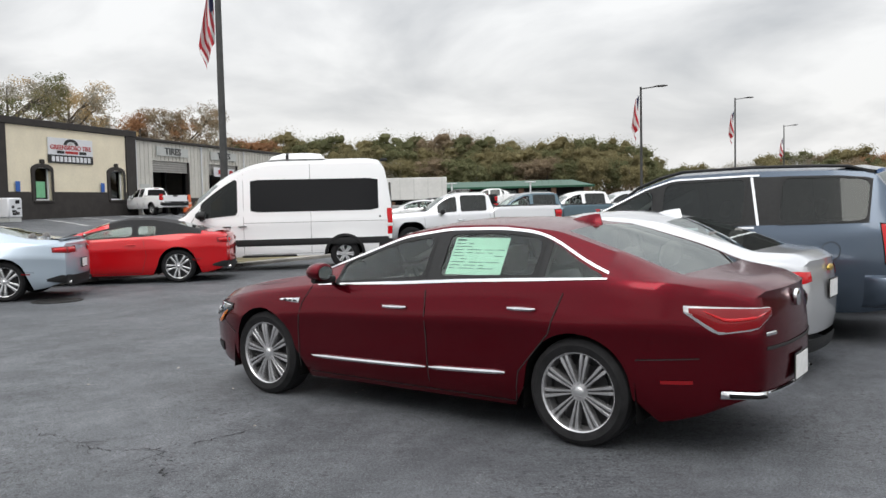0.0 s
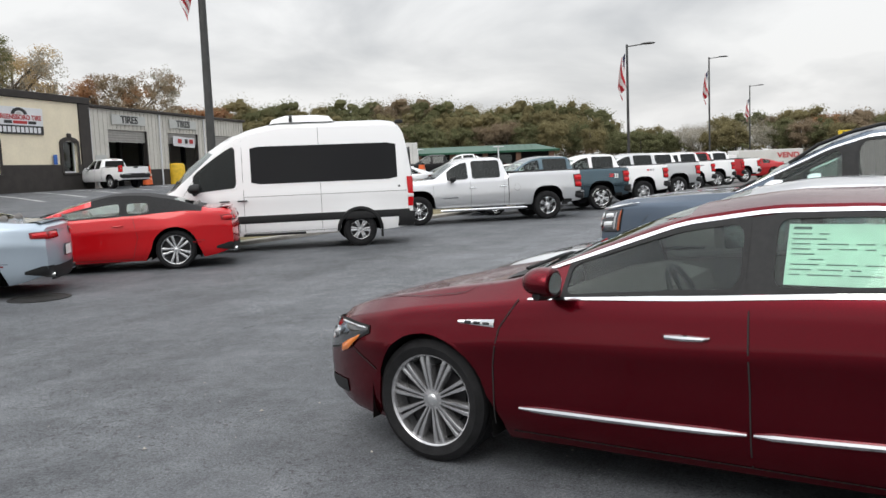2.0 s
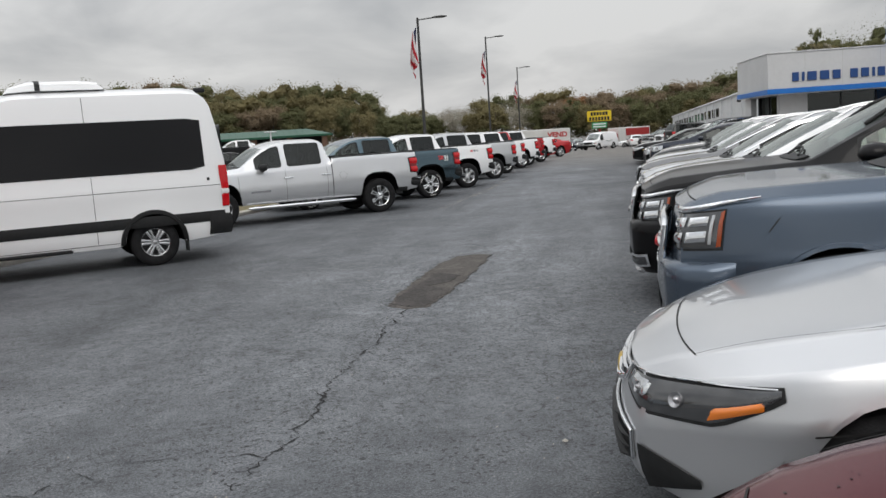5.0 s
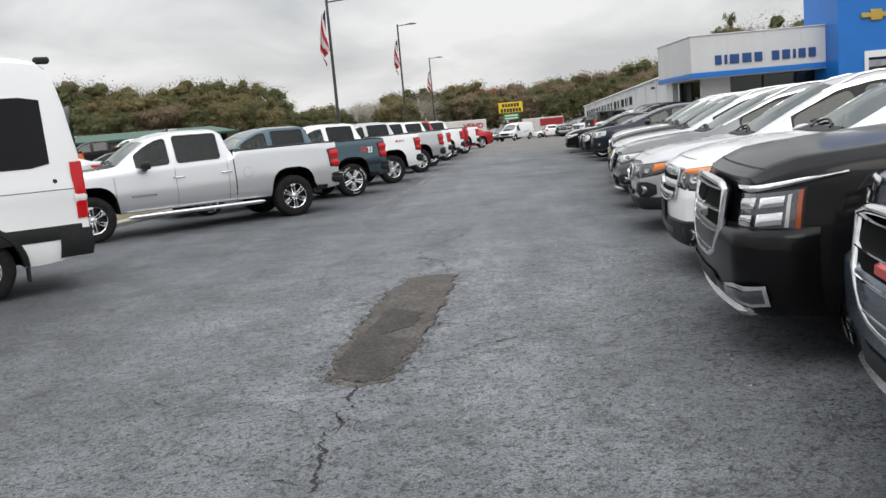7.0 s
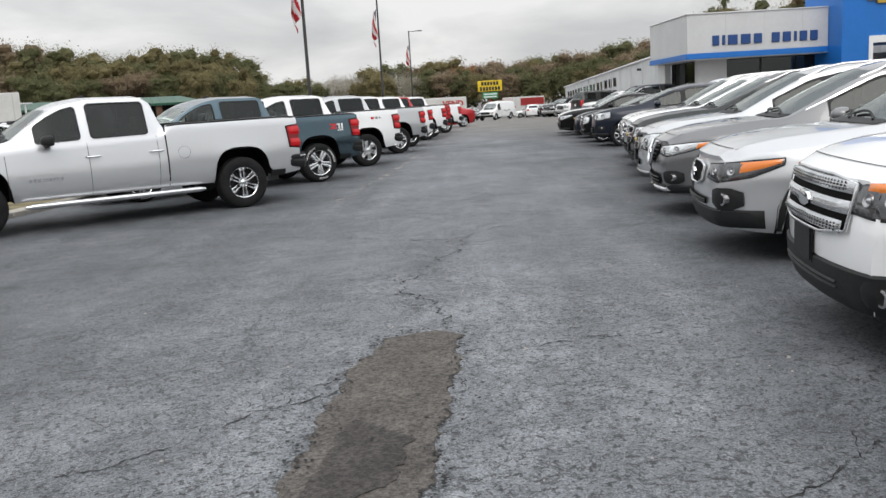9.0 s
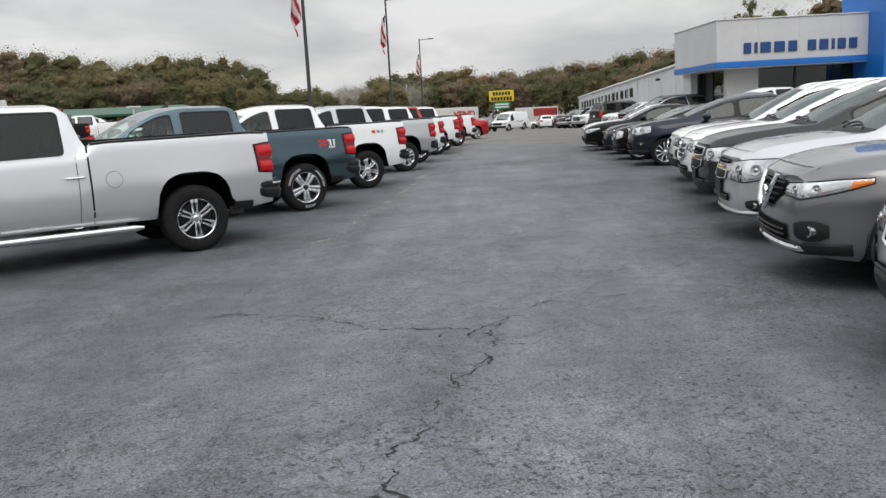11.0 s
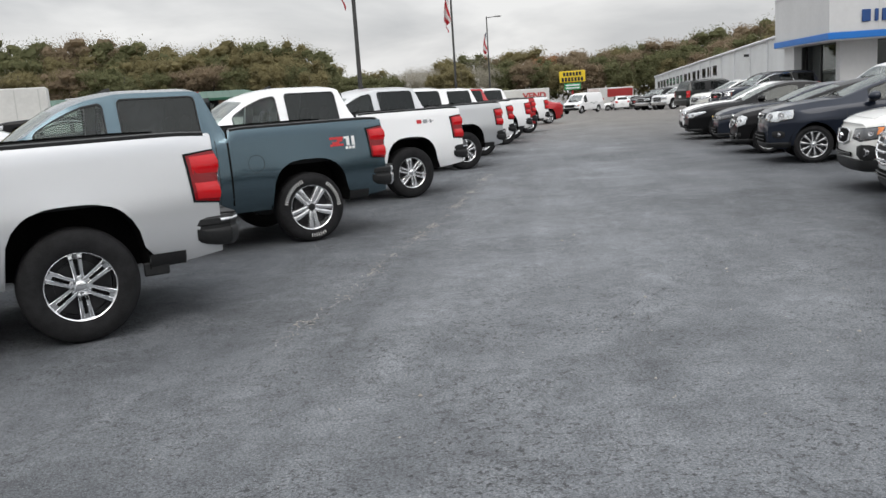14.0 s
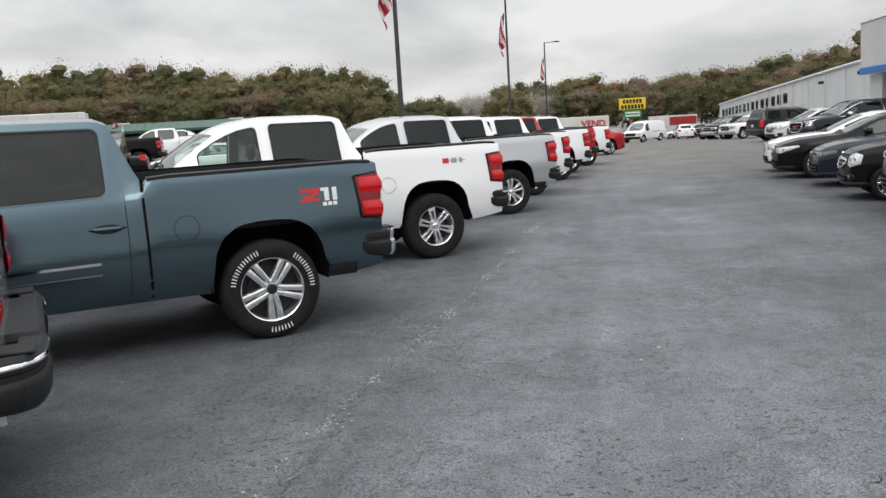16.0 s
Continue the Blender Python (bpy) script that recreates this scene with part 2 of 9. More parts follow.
def part(name, mesh, mats, parent, label="", sharp=38):
    ob = new(name, mesh if isinstance(mesh, bpy.types.Mesh) else data_of(name, mesh, mats, sharp))
    ob.parent = parent
    return tagged(ob, label)


def thing(name, m, label, category, group="", kind=""):
    ob = new(name)
    ob.empty_display_size = 0.2
    ob.matrix_basis = m
    return tagged(ob, label, category, group, kind)


def solo(name, mesh, mats, label, category, group="", kind="", m=None, sharp=38):
    ob = new(name, data_of(name, mesh, mats, sharp))
    if m is not None:
        ob.matrix_basis = m
    return tagged(ob, label, category, group, kind)


def lines(pts):
    """A smooth curve through (s, z) points."""
    xs, ys = [p[0] for p in pts], [p[1] for p in pts]

    def at(s, soft=0.07):
        if soft <= 0:
            return float(np.interp(s, xs, ys))
        return float(np.mean([np.interp(s + d * soft, xs, ys) for d in (-1, -0.5, 0, 0.5, 1)]))

    return at



# ---- vehicles ----
FR = (0.0, 0.08, 0.20, 0.34, 0.46, 0.56, 0.64, 0.70, 0.77, 0.86, 0.94, 1.0)      # heights of the side's rows, sill to belt
NB = len(FR) - 1
PROF = {"car": (0.895, 0.938, 0.964, 0.974, 0.978, 0.984, 0.993, 1.0, 0.986, 0.971, 0.955, 0.934),
        "truck": (0.920, 0.956, 0.985, 0.9985, 1.0, 0.994, 0.986, 0.980, 0.973, 0.961, 0.949, 0.926),
        "suv": (0.920, 0.958, 0.982, 0.990, 0.996, 1.0, 0.996, 0.990, 0.982, 0.971, 0.958, 0.938),
        "van": (0.955, 0.978, 0.995, 1.0, 0.994, 0.993, 0.994, 0.995, 1.0, 0.998, 0.993, 0.982)}


class Shell:
    """The lofted skin of a vehicle. s runs from the nose (0) to the tail (L); x ahead, y to the left, z up."""

    def __init__(self, d):
        self.d = d
        self.L, self.hw, self.gc, self.R = d["L"], d["W"] / 2, d["gc"], d["R"]
        self.axle = (d["fo"], d["fo"] + d["wb"])
        self.x0 = d["fo"] + d["wb"] / 2
        self.belt, self.top = lines(d["belt"]), lines(d["top"])
        self.soft = d.get("soft", 0.07)
        self.prof = PROF[d.get("section", "car")]
        self.ra = self.R + d.get("arch", 0.055)
        self.ws = d["screen"]
        self.pw = d.get("boxy", 2.0)
        self.bed = d.get("bed")
        self.nose, self.tail = d.get("nose", 0.72), d.get("tail", 0.8)
        self.bow, self.tbow = d.get("bow", 0.16), d.get("tbow", 0.10)
        self.flare, self.rise = d.get("flare", 0.018), d.get("rise", 0.0)

    def width(self, s):
        a, b = self.d.get("nose_len", 0.85), self.d.get("tail_len", 0.8)
        k = 1.0
        if s < a:
            k = 1 - (1 - self.nose) * (1 - s / a) ** 2.6
        if s > self.L - b:
            k = min(k, 1 - (1 - self.tail) * (1 - (self.L - s) / b) ** 2.6)
        return self.hw * k

    def haunch(self, s, z):
        """How far the wings swell outward round the wheels."""
        y = 0.0
        for a in self.axle:
            q = max(0.0, 1 - ((s - a) / (self.ra * 1.6)) ** 2)
            h = max(0.0, 1 - ((z - self.R * 0.8) / (self.ra * 1.75)) ** 2)
            y += self.flare * q * q * min(1.0, h * 1.5)
        return y

    def bottom(self, s):
        g = self.gc + self.rise * max(0.0, min(1.0, (s - self.axle[1] - self.R) / max(0.1, self.L - self.axle[1] - self.R)))
        e = self.d.get("lift", 0.05)
        g += e * max(0, 1 - s / 0.5) ** 1.5 + e * 1.6 * max(0, 1 - (self.L - s) / 0.6) ** 1.5
        for a in self.axle:
            q = 1 - (abs(s - a) / self.ra) ** self.pw
            if q > 0:
                g = max(g, self.R + self.ra * q ** (1 / self.pw) * self.d.get("squash", 1.0))
        return g

    def x_at(self, s, u, f):
        """Plan curve of nose and tail. u: share of the half width; f: height share, sill to belt."""
        x = self.x0 - s
        k = max(0.0, 1 - s / 1.0) ** 1.5
        x -= self.bow * k * (min(abs(u), 1) ** 2.4)
        r = max(0.0, 1 - (self.L - s) / 0.9) ** 1.5
        x += self.tbow * r * (min(abs(u), 1) ** 2.4)
        e = max(0.0, 1 - s / 0.3)
        x -= self.d.get("chin", 0.06) * e * (min(1.2, abs(f - 0.5) / 0.5) ** 2)
        e = max(0.0, 1 - (self.L - s) / 0.3)
        x += self.d.get("rump", 0.05) * e * (min(1.2, abs(f - 0.55) / 0.5) ** 2)
        return x

    def side(self, s, z, side=1, out=0.0):
        """The point of the side skin at station s and height z."""
        b = self.belt(s, self.soft)
        f = (z - self.gc) / max(0.05, b - self.gc)
        y = self.width(s) * float(np.interp(f, FR, self.prof)) + self.haunch(s, z)
        return Vector((self.x_at(s, y / self.hw, f), side * (y + out), z))

    def section(self, s):
        """Half section, sill to centre: points and the index of the belt."""
        b, t, w, g = self.belt(s, self.soft), self.top(s, self.soft), self.width(s), self.bottom(s)
        rows = []
        for i, f in enumerate(FR):
            z = max(self.gc + f * (b - self.gc), g + i * 0.004)
            q = (z - self.gc) / max(0.05, b - self.gc)
            y = w * float(np.interp(q, FR, self.prof)) + self.haunch(s, z)
            rows.append((y, z, f))
        yb, zb = rows[-1][0], rows[-1][1]
        h = max(0.0, t - zb)
        inset = self.d.get("inset", 0.10) + self.d.get("tumble", 0.35) * h
        yr = max(0.12, yb - inset)
        zr = zb + h * self.d.get("rail", 0.90)
        if self.bed and s > self.bed:
            yr, zr = yb - 0.075, zb + 0.012
            for k in (0.06, 0.94):
                rows.append((yb + (yr - yb) * k, zb + 0.012 * k, 1.0))
            rows.append((yr, zr, 1.0))
            rows.append((yr - 0.005, zb - 0.45, 1.0))
            rows.append((yr * 0.5, zb - 0.47, 1.0))
            rows.append((0.0, zb - 0.47, 1.0))
            return rows
        lo, hi = self.d.get("pane_z", (0.06, 0.90))
        e = self.d.get("dlo")
        if e and s > e[0]:
            q = min(1.0, (s - e[0]) / (e[1] - e[0]))
            hi = 0.06 + 0.84 * max(0.0, 1 - q ** 1.7)
        for k in (lo, hi):
            bul = 0.10 * h * k * (1 - k)
            rows.append((yb + (yr - yb) * k + bul, zb + (zr - zb) * k, 1.0))
        rows.append((yr, zr, 1.0))
        for k in (0.13, 0.55, 1.0):
            rows.append((yr * (1 - k), zr + (t - zr) * (1 - (1 - k) ** 2.2), 1.0))
        return rows

    def point(self, s, row):
        y, z, f = row
        x = self.x_at(s, y / self.hw, f)
        c, hd = self.ws[0], self.ws[1]
        if c - 0.25 < s < hd + 0.5:
            k = 1 - abs((s - (c + hd) / 2) / (hd - c + 1.0)) * 1.6
            if z > self.belt(s, self.soft) + 0.001:
                x += max(0, k) * self.d.get("screen_bow", 0.14) * (1 - min(1, y / self.hw / 0.75) ** 2)
        return Vector((x, y, z))

    def stations(self):
        st = set(np.round(np.linspace(0, self.L, int(self.L / 0.14)), 3))
        st |= {0.03, 0.08, 0.2, self.L - 0.03, self.L - 0.08, self.L - 0.2}
        for a in self.axle:
            for t in np.linspace(-1, 1, 17):
                st.add(round(a + self.ra * math.sin(t * math.pi / 2) * 0.999, 3))
        for p in self.d["panes"]:
            st |= {p[0], p[1]}
        st |= set(self.ws) | set(self.d["rear_glass"] or ())
        if self.bed:
            st |= {self.bed - 0.05, self.bed + 0.001, self.bed + 0.03}
        st = sorted(float(x) for x in st if 0 <= x <= self.L)
        out = [st[0]]
        keep = {round(float(q), 3) for p in self.d["panes"] for q in p[:2]} | {round(float(q), 3) for q in self.ws} | {round(float(q), 3) for q in (self.d["rear_glass"] or ())}
        for x in st[1:]:
            if x - out[-1] < 0.022 and x < self.L:
                if round(x, 3) in keep:
                    out[-1] = x
                continue
            out.append(x)
        return out

    def around(self, a, z, side=1, end=1):
        """A point on the nose (end 1) or tail (-1): a metres from the middle along the outline, at height z."""
        if a < 0:
            return self.around(-a, z, -side, end)
        s0 = 0.0 if end == 1 else self.L
        b = self.belt(s0, self.soft)
        f = (z - self.gc) / max(0.05, b - self.gc)
        y0 = self.width(s0) * float(np.interp(f, FR, self.prof))
        if a <= y0:
            p = Vector((self.x_at(s0, a / self.hw, f), side * a, z))
            return p
        s = a - y0
        return self.side(s if end == 1 else self.L - s, z, side)

    def outward(self, a, z, side=1, end=1):
        q = self.around(a + 0.03, z, side, end) - self.around(a - 0.03, z, side, end)
        lean = self.around(a, z + 0.05, side, end) - self.around(a, z - 0.05, side, end)
        w = side if a >= 0 else -side
        nrm = Vector((abs(q.y) * end, abs(q.x) * w, 0)).normalized()
        return (nrm - Vector((0, 0, 1)) * lean.dot(nrm) / 0.1).normalized()

    def band(self, a0, a1, prof, end=1, n=26, taper=0.12):
        """A bumper or moulding wrapped round nose or tail; prof lists (outward, height), a counts along the outline."""
        g = []
        for i in range(n + 1):
            a = a0 + (a1 - a0) * i / n
            e = min(1.0, min(i, n - i) / n * abs(a1 - a0) / taper) ** 0.5 if taper else 1.0
            g.append([self.around(a, z, 1, end) + self.outward(a, z, 1, end) * (o * e + 0.002) for o, z in prof])
        return Mesh().rings(g, closed=False)

    def patch(self, a0, a1, lo, hi, side=1, end=1, out=0.012, n=8, m=3, base=0.0):
        """A panel laid on nose or tail between two edges; lo and hi are heights at its inner and outer end."""
        g = []
        n, m = max(n, 10, int(abs(a1 - a0) / 0.05)), max(m, 3)
        for i in range(n + 1):
            t = i / n
            a = a0 + (a1 - a0) * t
            zl, zh = float(np.interp(t, np.linspace(0, 1, len(lo)), lo)), float(np.interp(t, np.linspace(0, 1, len(hi)), hi))
            col = []
            for j in range(m + 1):
                z = zl + (zh - zl) * j / m
                p = self.around(a, z, side, end)
                nrm = self.outward(a, z, side, end)
                edge = 0 if 0 < i < n and 0 < j < m else 0.45
                col.append(p + nrm * (base + out * (1 - edge)))
            g.append(col)
        mm = Mesh()
        mm.rings(g, closed=False)
        return mm

    def side_patch(self, s0, s1, lo, hi, side=1, out=0.008, n=8, m=2):
        g = []
        for i in range(n + 1):
            t = i / n
            s = s0 + (s1 - s0) * t
            zl, zh = float(np.interp(t, np.linspace(0, 1, len(lo)), lo)), float(np.interp(t, np.linspace(0, 1, len(hi)), hi))
            g.append([self.side(s, zl + (zh - zl) * j / m, side, out if 0 < j < m or m == 1 else out * 0.3) for j in range(m + 1)])
        return Mesh().rings(g, closed=False)

    def ribbon(self, pts, side=1, w=0.007, out=0.0035):
        """A thin strip along (s, z) points of the side skin."""
        mm = Mesh()
        fine = []
        for (a, b), (c, e) in zip(pts[:-1], pts[1:]):
            k = max(2, int(math.hypot(c - a, e - b) / 0.08))
            fine += [(a + (c - a) * i / k, b + (e - b) * i / k) for i in range(k)]
        fine.append(pts[-1])
        g = []
        for i, (s, z) in enumerate(fine):
            p, q = fine[max(0, i - 1)], fine[min(len(fine) - 1, i + 1)]
            dx, dz = q[0] - p[0], q[1] - p[1]
            l = math.hypot(dx, dz) or 1
            nx, nz = -dz / l * w / 2, dx / l * w / 2
            g.append([self.side(s + nx, z + nz, side, out), self.side(s - nx, z - nz, side, out)])
        return mm.rings(g, closed=False)


def build_skin(sh, car, d, paint):
    st = sh.stations()
    secs = [[sh.point(s, r) for r in sh.section(s)] for s in st]
    nr = len(secs[0])
    nb = len(FR) - 1
    body, lining, panes = Mesh(), Mesh(), {}
    screen, rear = Mesh(), Mesh()
    body.v = [tuple(p) for c in secs for p in c] + [(p.x, -p.y, p.z) for c in secs for p in c]
    half = len(st) * nr
    inner = []
    for c in secs:
        for j, p in enumerate(c):
            k = 0.05
            inner.append(Vector((p.x, p.y - min(k, p.y), p.z - (0.035 if j > nb + 2 else 0.0))))
    lining.v = [tuple(p) for p in inner] + [(p.x, -p.y, p.z) for p in inner]
    for i in range(len(st) - 1):
        mid = (st[i] + st[i + 1]) / 2
        for j in range(nr - 1):
            a, b, c, e = i * nr + j, i * nr + j + 1, (i + 1) * nr + j + 1, (i + 1) * nr + j
            tag, k = None, 0
            if j == nb + 1:
                for n, p in enumerate(d["panes"]):
                    if p[0] <= mid <= p[1]:
                        tag = n
                if tag is None and d["panes"][0][0] < mid < d["panes"][-1][1] and d.get("black_pillars"):
                    k = 1
            if j >= nb + 4 and sh.ws[0] <= mid <= sh.ws[1]:
                tag = "screen"
            if d["rear_glass"] and j >= nb + 4 and d["rear_glass"][0] <= mid <= d["rear_glass"][1]:
                tag = "rear"
            if sh.bed and mid > sh.bed + 0.002 and j >= nb + 3:
                k = 1
            if d.get("soft_top") and j > nb and d["soft_top"][0] < mid < d["soft_top"][1] and tag is None:
                k = 2
            for sd in (0, 1):
                q = (a, b, c, e) if sd == 0 else (a + half, e + half, c + half, b + half)
                if tag is None:
                    body.f.append(q); body.k.append(k)
                    if mid > sh.ws[0] - 0.3 and (not sh.bed or mid < sh.bed) and mid < sh.L - 0.35 and not (j >= nb + 3 and mid < sh.ws[0]):
                        lining.f.append(q); lining.k.append(0)
                else:
                    pts = [body.v[x] for x in q]
                    if tag == "screen":
                        screen.add(pts, [(0, 1, 2, 3)])
                    elif tag == "rear":
                        rear.add(pts, [(0, 1, 2, 3)])
                    else:
                        panes.setdefault((tag, sd), Mesh()).add(pts, [(0, 1, 2, 3)])
    # nose and tail, bowed across
    for i, end in ((0, 1), (len(st) - 1, -1)):
        s = st[i]
        sec = sh.section(s)
        top = nb + 3 if (sh.bed and end == -1) else nr - 1
        grid = []
        for j in range(top + 1):
            y, z, f = sec[j]
            row = []
            for u in np.linspace(1, -1, 13):
                p = sh.point(s, (abs(y * u), z, f)) if abs(y) > 1e-6 else sh.point(s, (0, z, f))
                row.append((p.x, y * u, p.z))
            grid.append(row)
        body.rings(grid, closed=False)
    mats = [paint, PLASTIC, CANVAS]
    part("body", body, mats, car, sharp=42)
    part("cabin_lining", lining, INTERIOR, car)
    tints = d.get("tints", [0] * len(d["panes"]))
    for (n, sd), mm in sorted(panes.items()):
        part("side_window", mm, TINT if tints[n] else GLASS, car, "dark tinted glass" if tints[n] else "").visible_shadow = False
    part("windshield", screen, SCREEN, car).visible_shadow = False
    if rear.f:
        part("rear_window", rear, TINT if d.get("rear_tint") else SCREEN, car).visible_shadow = False
    # floor and wheel wells
    un = Mesh()
    un.rings([[(c[0].x, c[0].y * u * 0.985, c[0].z) for u in np.linspace(1, -1, 5)] for c in secs], closed=False)
    part("underbody", un, UNDER, car)
    sq = d.get("squash", 1.0)
    for a in sh.axle:
        for sd in (1, -1):
            g = []
            for t in np.linspace(0.0, math.pi, 15):
                ct, sn = math.cos(t), math.sin(t)
                r = sh.ra + 0.012
                x = sh.x0 - a + r * math.copysign(abs(ct) ** (2 / sh.pw), ct)
                z = sh.R + r * max(0.0, sn) ** (2 / sh.pw) * sq
                z = z if 0 < t < math.pi else sh.gc
                yo = sh.hw * 0.955
                g.append([(x, sd * yo, z), (x, sd * (sh.hw - 0.42), z), (sh.x0 - a, sd * (sh.hw - 0.42), sh.R)])
            part("wheel_well", Mesh().rings(g, closed=False), UNDER, car)
    return secs


def window_frames(sh, car, d, paint):
    """Surround and rubber gasket that round off the corners of each side window."""
    for n, p in enumerate(d["panes"]):
        if d.get("dlo") and p[1] > d["dlo"][0] + 0.35:
            continue
        s0, s1 = p[0], p[1]
        mid = sh.section((s0 + s1) / 2)
        hh = max(0.05, mid[NB + 2][1] - mid[NB + 1][1])
        ww = s1 - s0
        r = min(d.get("corner", 0.075), hh * 0.3, ww * 0.2)

        def at(u, k, sd, lift):
            s = (s0 + s1) / 2 + u
            sec = sh.section(s)
            a, b = sh.point(s, sec[NB + 1]), sh.point(s, sec[NB + 2])
            q = a.lerp(b, k / hh + 0.5)
            return (q.x, sd * (q.y + lift), q.z + lift * 0.25)

        def loop(inset, rad, m=6):
            w, h = ww / 2 - inset, hh / 2 - inset
            pts = []
            for cx, cy, t0 in ((w - rad, h - rad, 0.0), (-w + rad, h - rad, math.pi / 2), (-w + rad, -h + rad, math.pi), (w - rad, -h + rad, 1.5 * math.pi)):
                pts += [(cx + rad * math.cos(t0 + q), cy + rad * math.sin(t0 + q)) for q in np.linspace(0, math.pi / 2, m)]
            # straight runs get points of their own, so that they follow the bent glass
            out = []
            for (a, b), (c, e) in zip(pts, pts[1:] + pts[:1]):
                k = max(1, int(math.hypot(c - a, e - b) / 0.12))
                out += [(a + (c - a) * i / k, b + (e - b) * i / k) for i in range(k)]
            return out

        inner, mid_ = loop(0.022, r), loop(0.007, r + 0.008)
        if len(inner) != len(mid_):
            mid_ = [(x * (ww / 2 - 0.007) / (ww / 2 - 0.022), z * (hh / 2 - 0.007) / (hh / 2 - 0.022)) for x, z in inner]
        rim = []
        for x, z in mid_:
            k = min((ww / 2 + 0.004) / max(1e-4, abs(x)), (hh / 2 + 0.004) / max(1e-4, abs(z)))
            rim.append((x * k, z * k))
        for sd in (1, -1):
            f = part("window_frame", Mesh().rings([[at(x, z, sd, 0.0035) for x, z in rim], [at(x, z, sd, 0.004) for x, z in mid_]]), PLASTIC if d.get("black_pillars") else paint, car)
            part("gasket", Mesh().rings([[at(x, z, sd, 0.006) for x, z in mid_], [at(x, z, sd, 0.006) for x, z in inner], [at(x, z, sd, -0.004) for x, z in inner]]), PLASTIC, f)


RIMS = {}


def wheel_meshes(R, rim, width, style):
    key = (R, rim, width, style)
    if key in RIMS:
        return RIMS[key]
    w = width / 2
    tyre = Mesh()
    tyre.spin_y([(rim * 0.97, -w * 0.86), (rim + 0.012, -w * 0.94), ((rim + R) / 2, -w * 1.02), (R - 0.03, -w * 0.93), (R - 0.008, -w * 0.80), (R, -w * 0.55), (R - 0.004, -w * 0.3), (R, -w * 0.28), (R, w * 0.28), (R - 0.004, w * 0.3),
                 (R, w * 0.55), (R - 0.008, w * 0.80), (R - 0.03, w * 0.93), ((rim + R) / 2, w * 1.02), (rim + 0.012, w * 0.94), (rim * 0.97, w * 0.86)], 44)
    lip = Mesh()
    lip.spin_y([(rim * 0.90, -w * 0.8), (rim * 0.93, w * 0.5)], 44, k=1)
    lip.spin_y([(rim * 0.93, w * 0.5), (rim * 0.945, w * 0.80), (rim * 0.965, w * 0.87), (rim * 0.99, w * 0.90), (rim, w * 0.86), (rim * 0.97, w * 0.5)], 44)
    spokes = Mesh()
    # number of spokes, the blades of each as (offset at hub, offset at rim), half widths at hub and rim, face
    n, blades, root, tip, face = {"ten_slim": (10, ((-0.030, -0.078), (0.030, 0.078)), 0.026, 0.058, 0.70),
                                  "ten": (10, ((0, 0),), 0.05, 0.105, 0.7),
                                  "five": (5, ((0, 0),), 0.13, 0.21, 0.72),
                                  "six_pair": (6, ((-0.105, -0.215), (0.105, 0.215)), 0.085, 0.115, 0.74),
                                  "six_slot": (6, ((-0.088, -0.128), (0.088, 0.128)), 0.056, 0.080, 0.74),
                                  "five_broad": (5, ((-0.088, -0.135), (0.088, 0.135)), 0.078, 0.118, 0.76),
                                  "six": (6, ((-0.075, -0.135), (0.075, 0.135)), 0.072, 0.115, 0.76),
                                  "five_pair": (5, ((-0.075, -0.20), (0.075, 0.20)), 0.07, 0.11, 0.72),
                                  "seven": (7, ((0, 0),), 0.13, 0.22, 0.7)}[style]
    for i in range(n):
        ang = 2 * math.pi * i / n + math.pi / 2
        ca, sa = math.cos(ang), math.sin(ang)
        for o0, o1 in blades:
            rings = []
            for r, yf, yb in ((0.18, face - 0.02, 0.15), (0.35, face + 0.02, 0.2), (0.6, face + 0.05, 0.3), (0.82, face + 0.06, 0.35), (0.95, face + 0.02, 0.35)):
                q = (r - 0.18) / 0.77
                hwid, o = root + (tip - root) * q, o0 + (o1 - o0) * q
                c = []
                for e, yy in ((-1, yb), (-1, yf - 0.14), (-0.80, yf - 0.03), (-0.55, yf), (0.55, yf), (0.80, yf - 0.03), (1, yf - 0.14), (1, yb)):
                    u = e * hwid + o
                    c.append(((r * ca - u * sa) * rim, yy * w, (r * sa + u * ca) * rim))
                rings.append(c)
            spokes.rings(rings, caps=True)
    big = 1.3 if style in ("six_slot", "five_broad") else 1.0
    spokes.spin_y([(0.001, w * 0.70), (rim * 0.17 * big, w * 0.69), (rim * 0.235 * big, w * 0.64), (rim * 0.26 * big, w * 0.3)], 24)
    cap = Mesh().spin_y([(0.001, w * 0.78), (rim * 0.08 * big, w * 0.775), (rim * 0.11 * big, w * 0.75), (rim * 0.13 * big, w * 0.68)], 20)
    if style == "six_slot":
        # the web that closes each slot towards the rim
        for i in range(n):
            ang = 2 * math.pi * i / n + math.pi / 2
            ca, sa = math.cos(ang), math.sin(ang)
            spokes.rings([[((r * ca - u * sa) * rim, yy * w, (r * sa + u * ca) * rim) for u, yy in ((-0.08, 0.3), (-0.08, yf), (0.08, yf), (0.08, 0.3))] for r, yf in ((0.76, face - 0.16), (0.80, face + 0.03), (0.95, face + 0.01))], caps=True)
    for i in range(5 if n % 5 == 0 else 6):
        a = 2 * math.pi * (i + 0.5) / (5 if n % 5 == 0 else 6)
        spokes.spin_y([(0.001, w * 0.72), (rim * 0.035, w * 0.71), (rim * 0.04, w * 0.6)], 8, rim * 0.20 * big * math.cos(a), rim * 0.20 * big * math.sin(a))
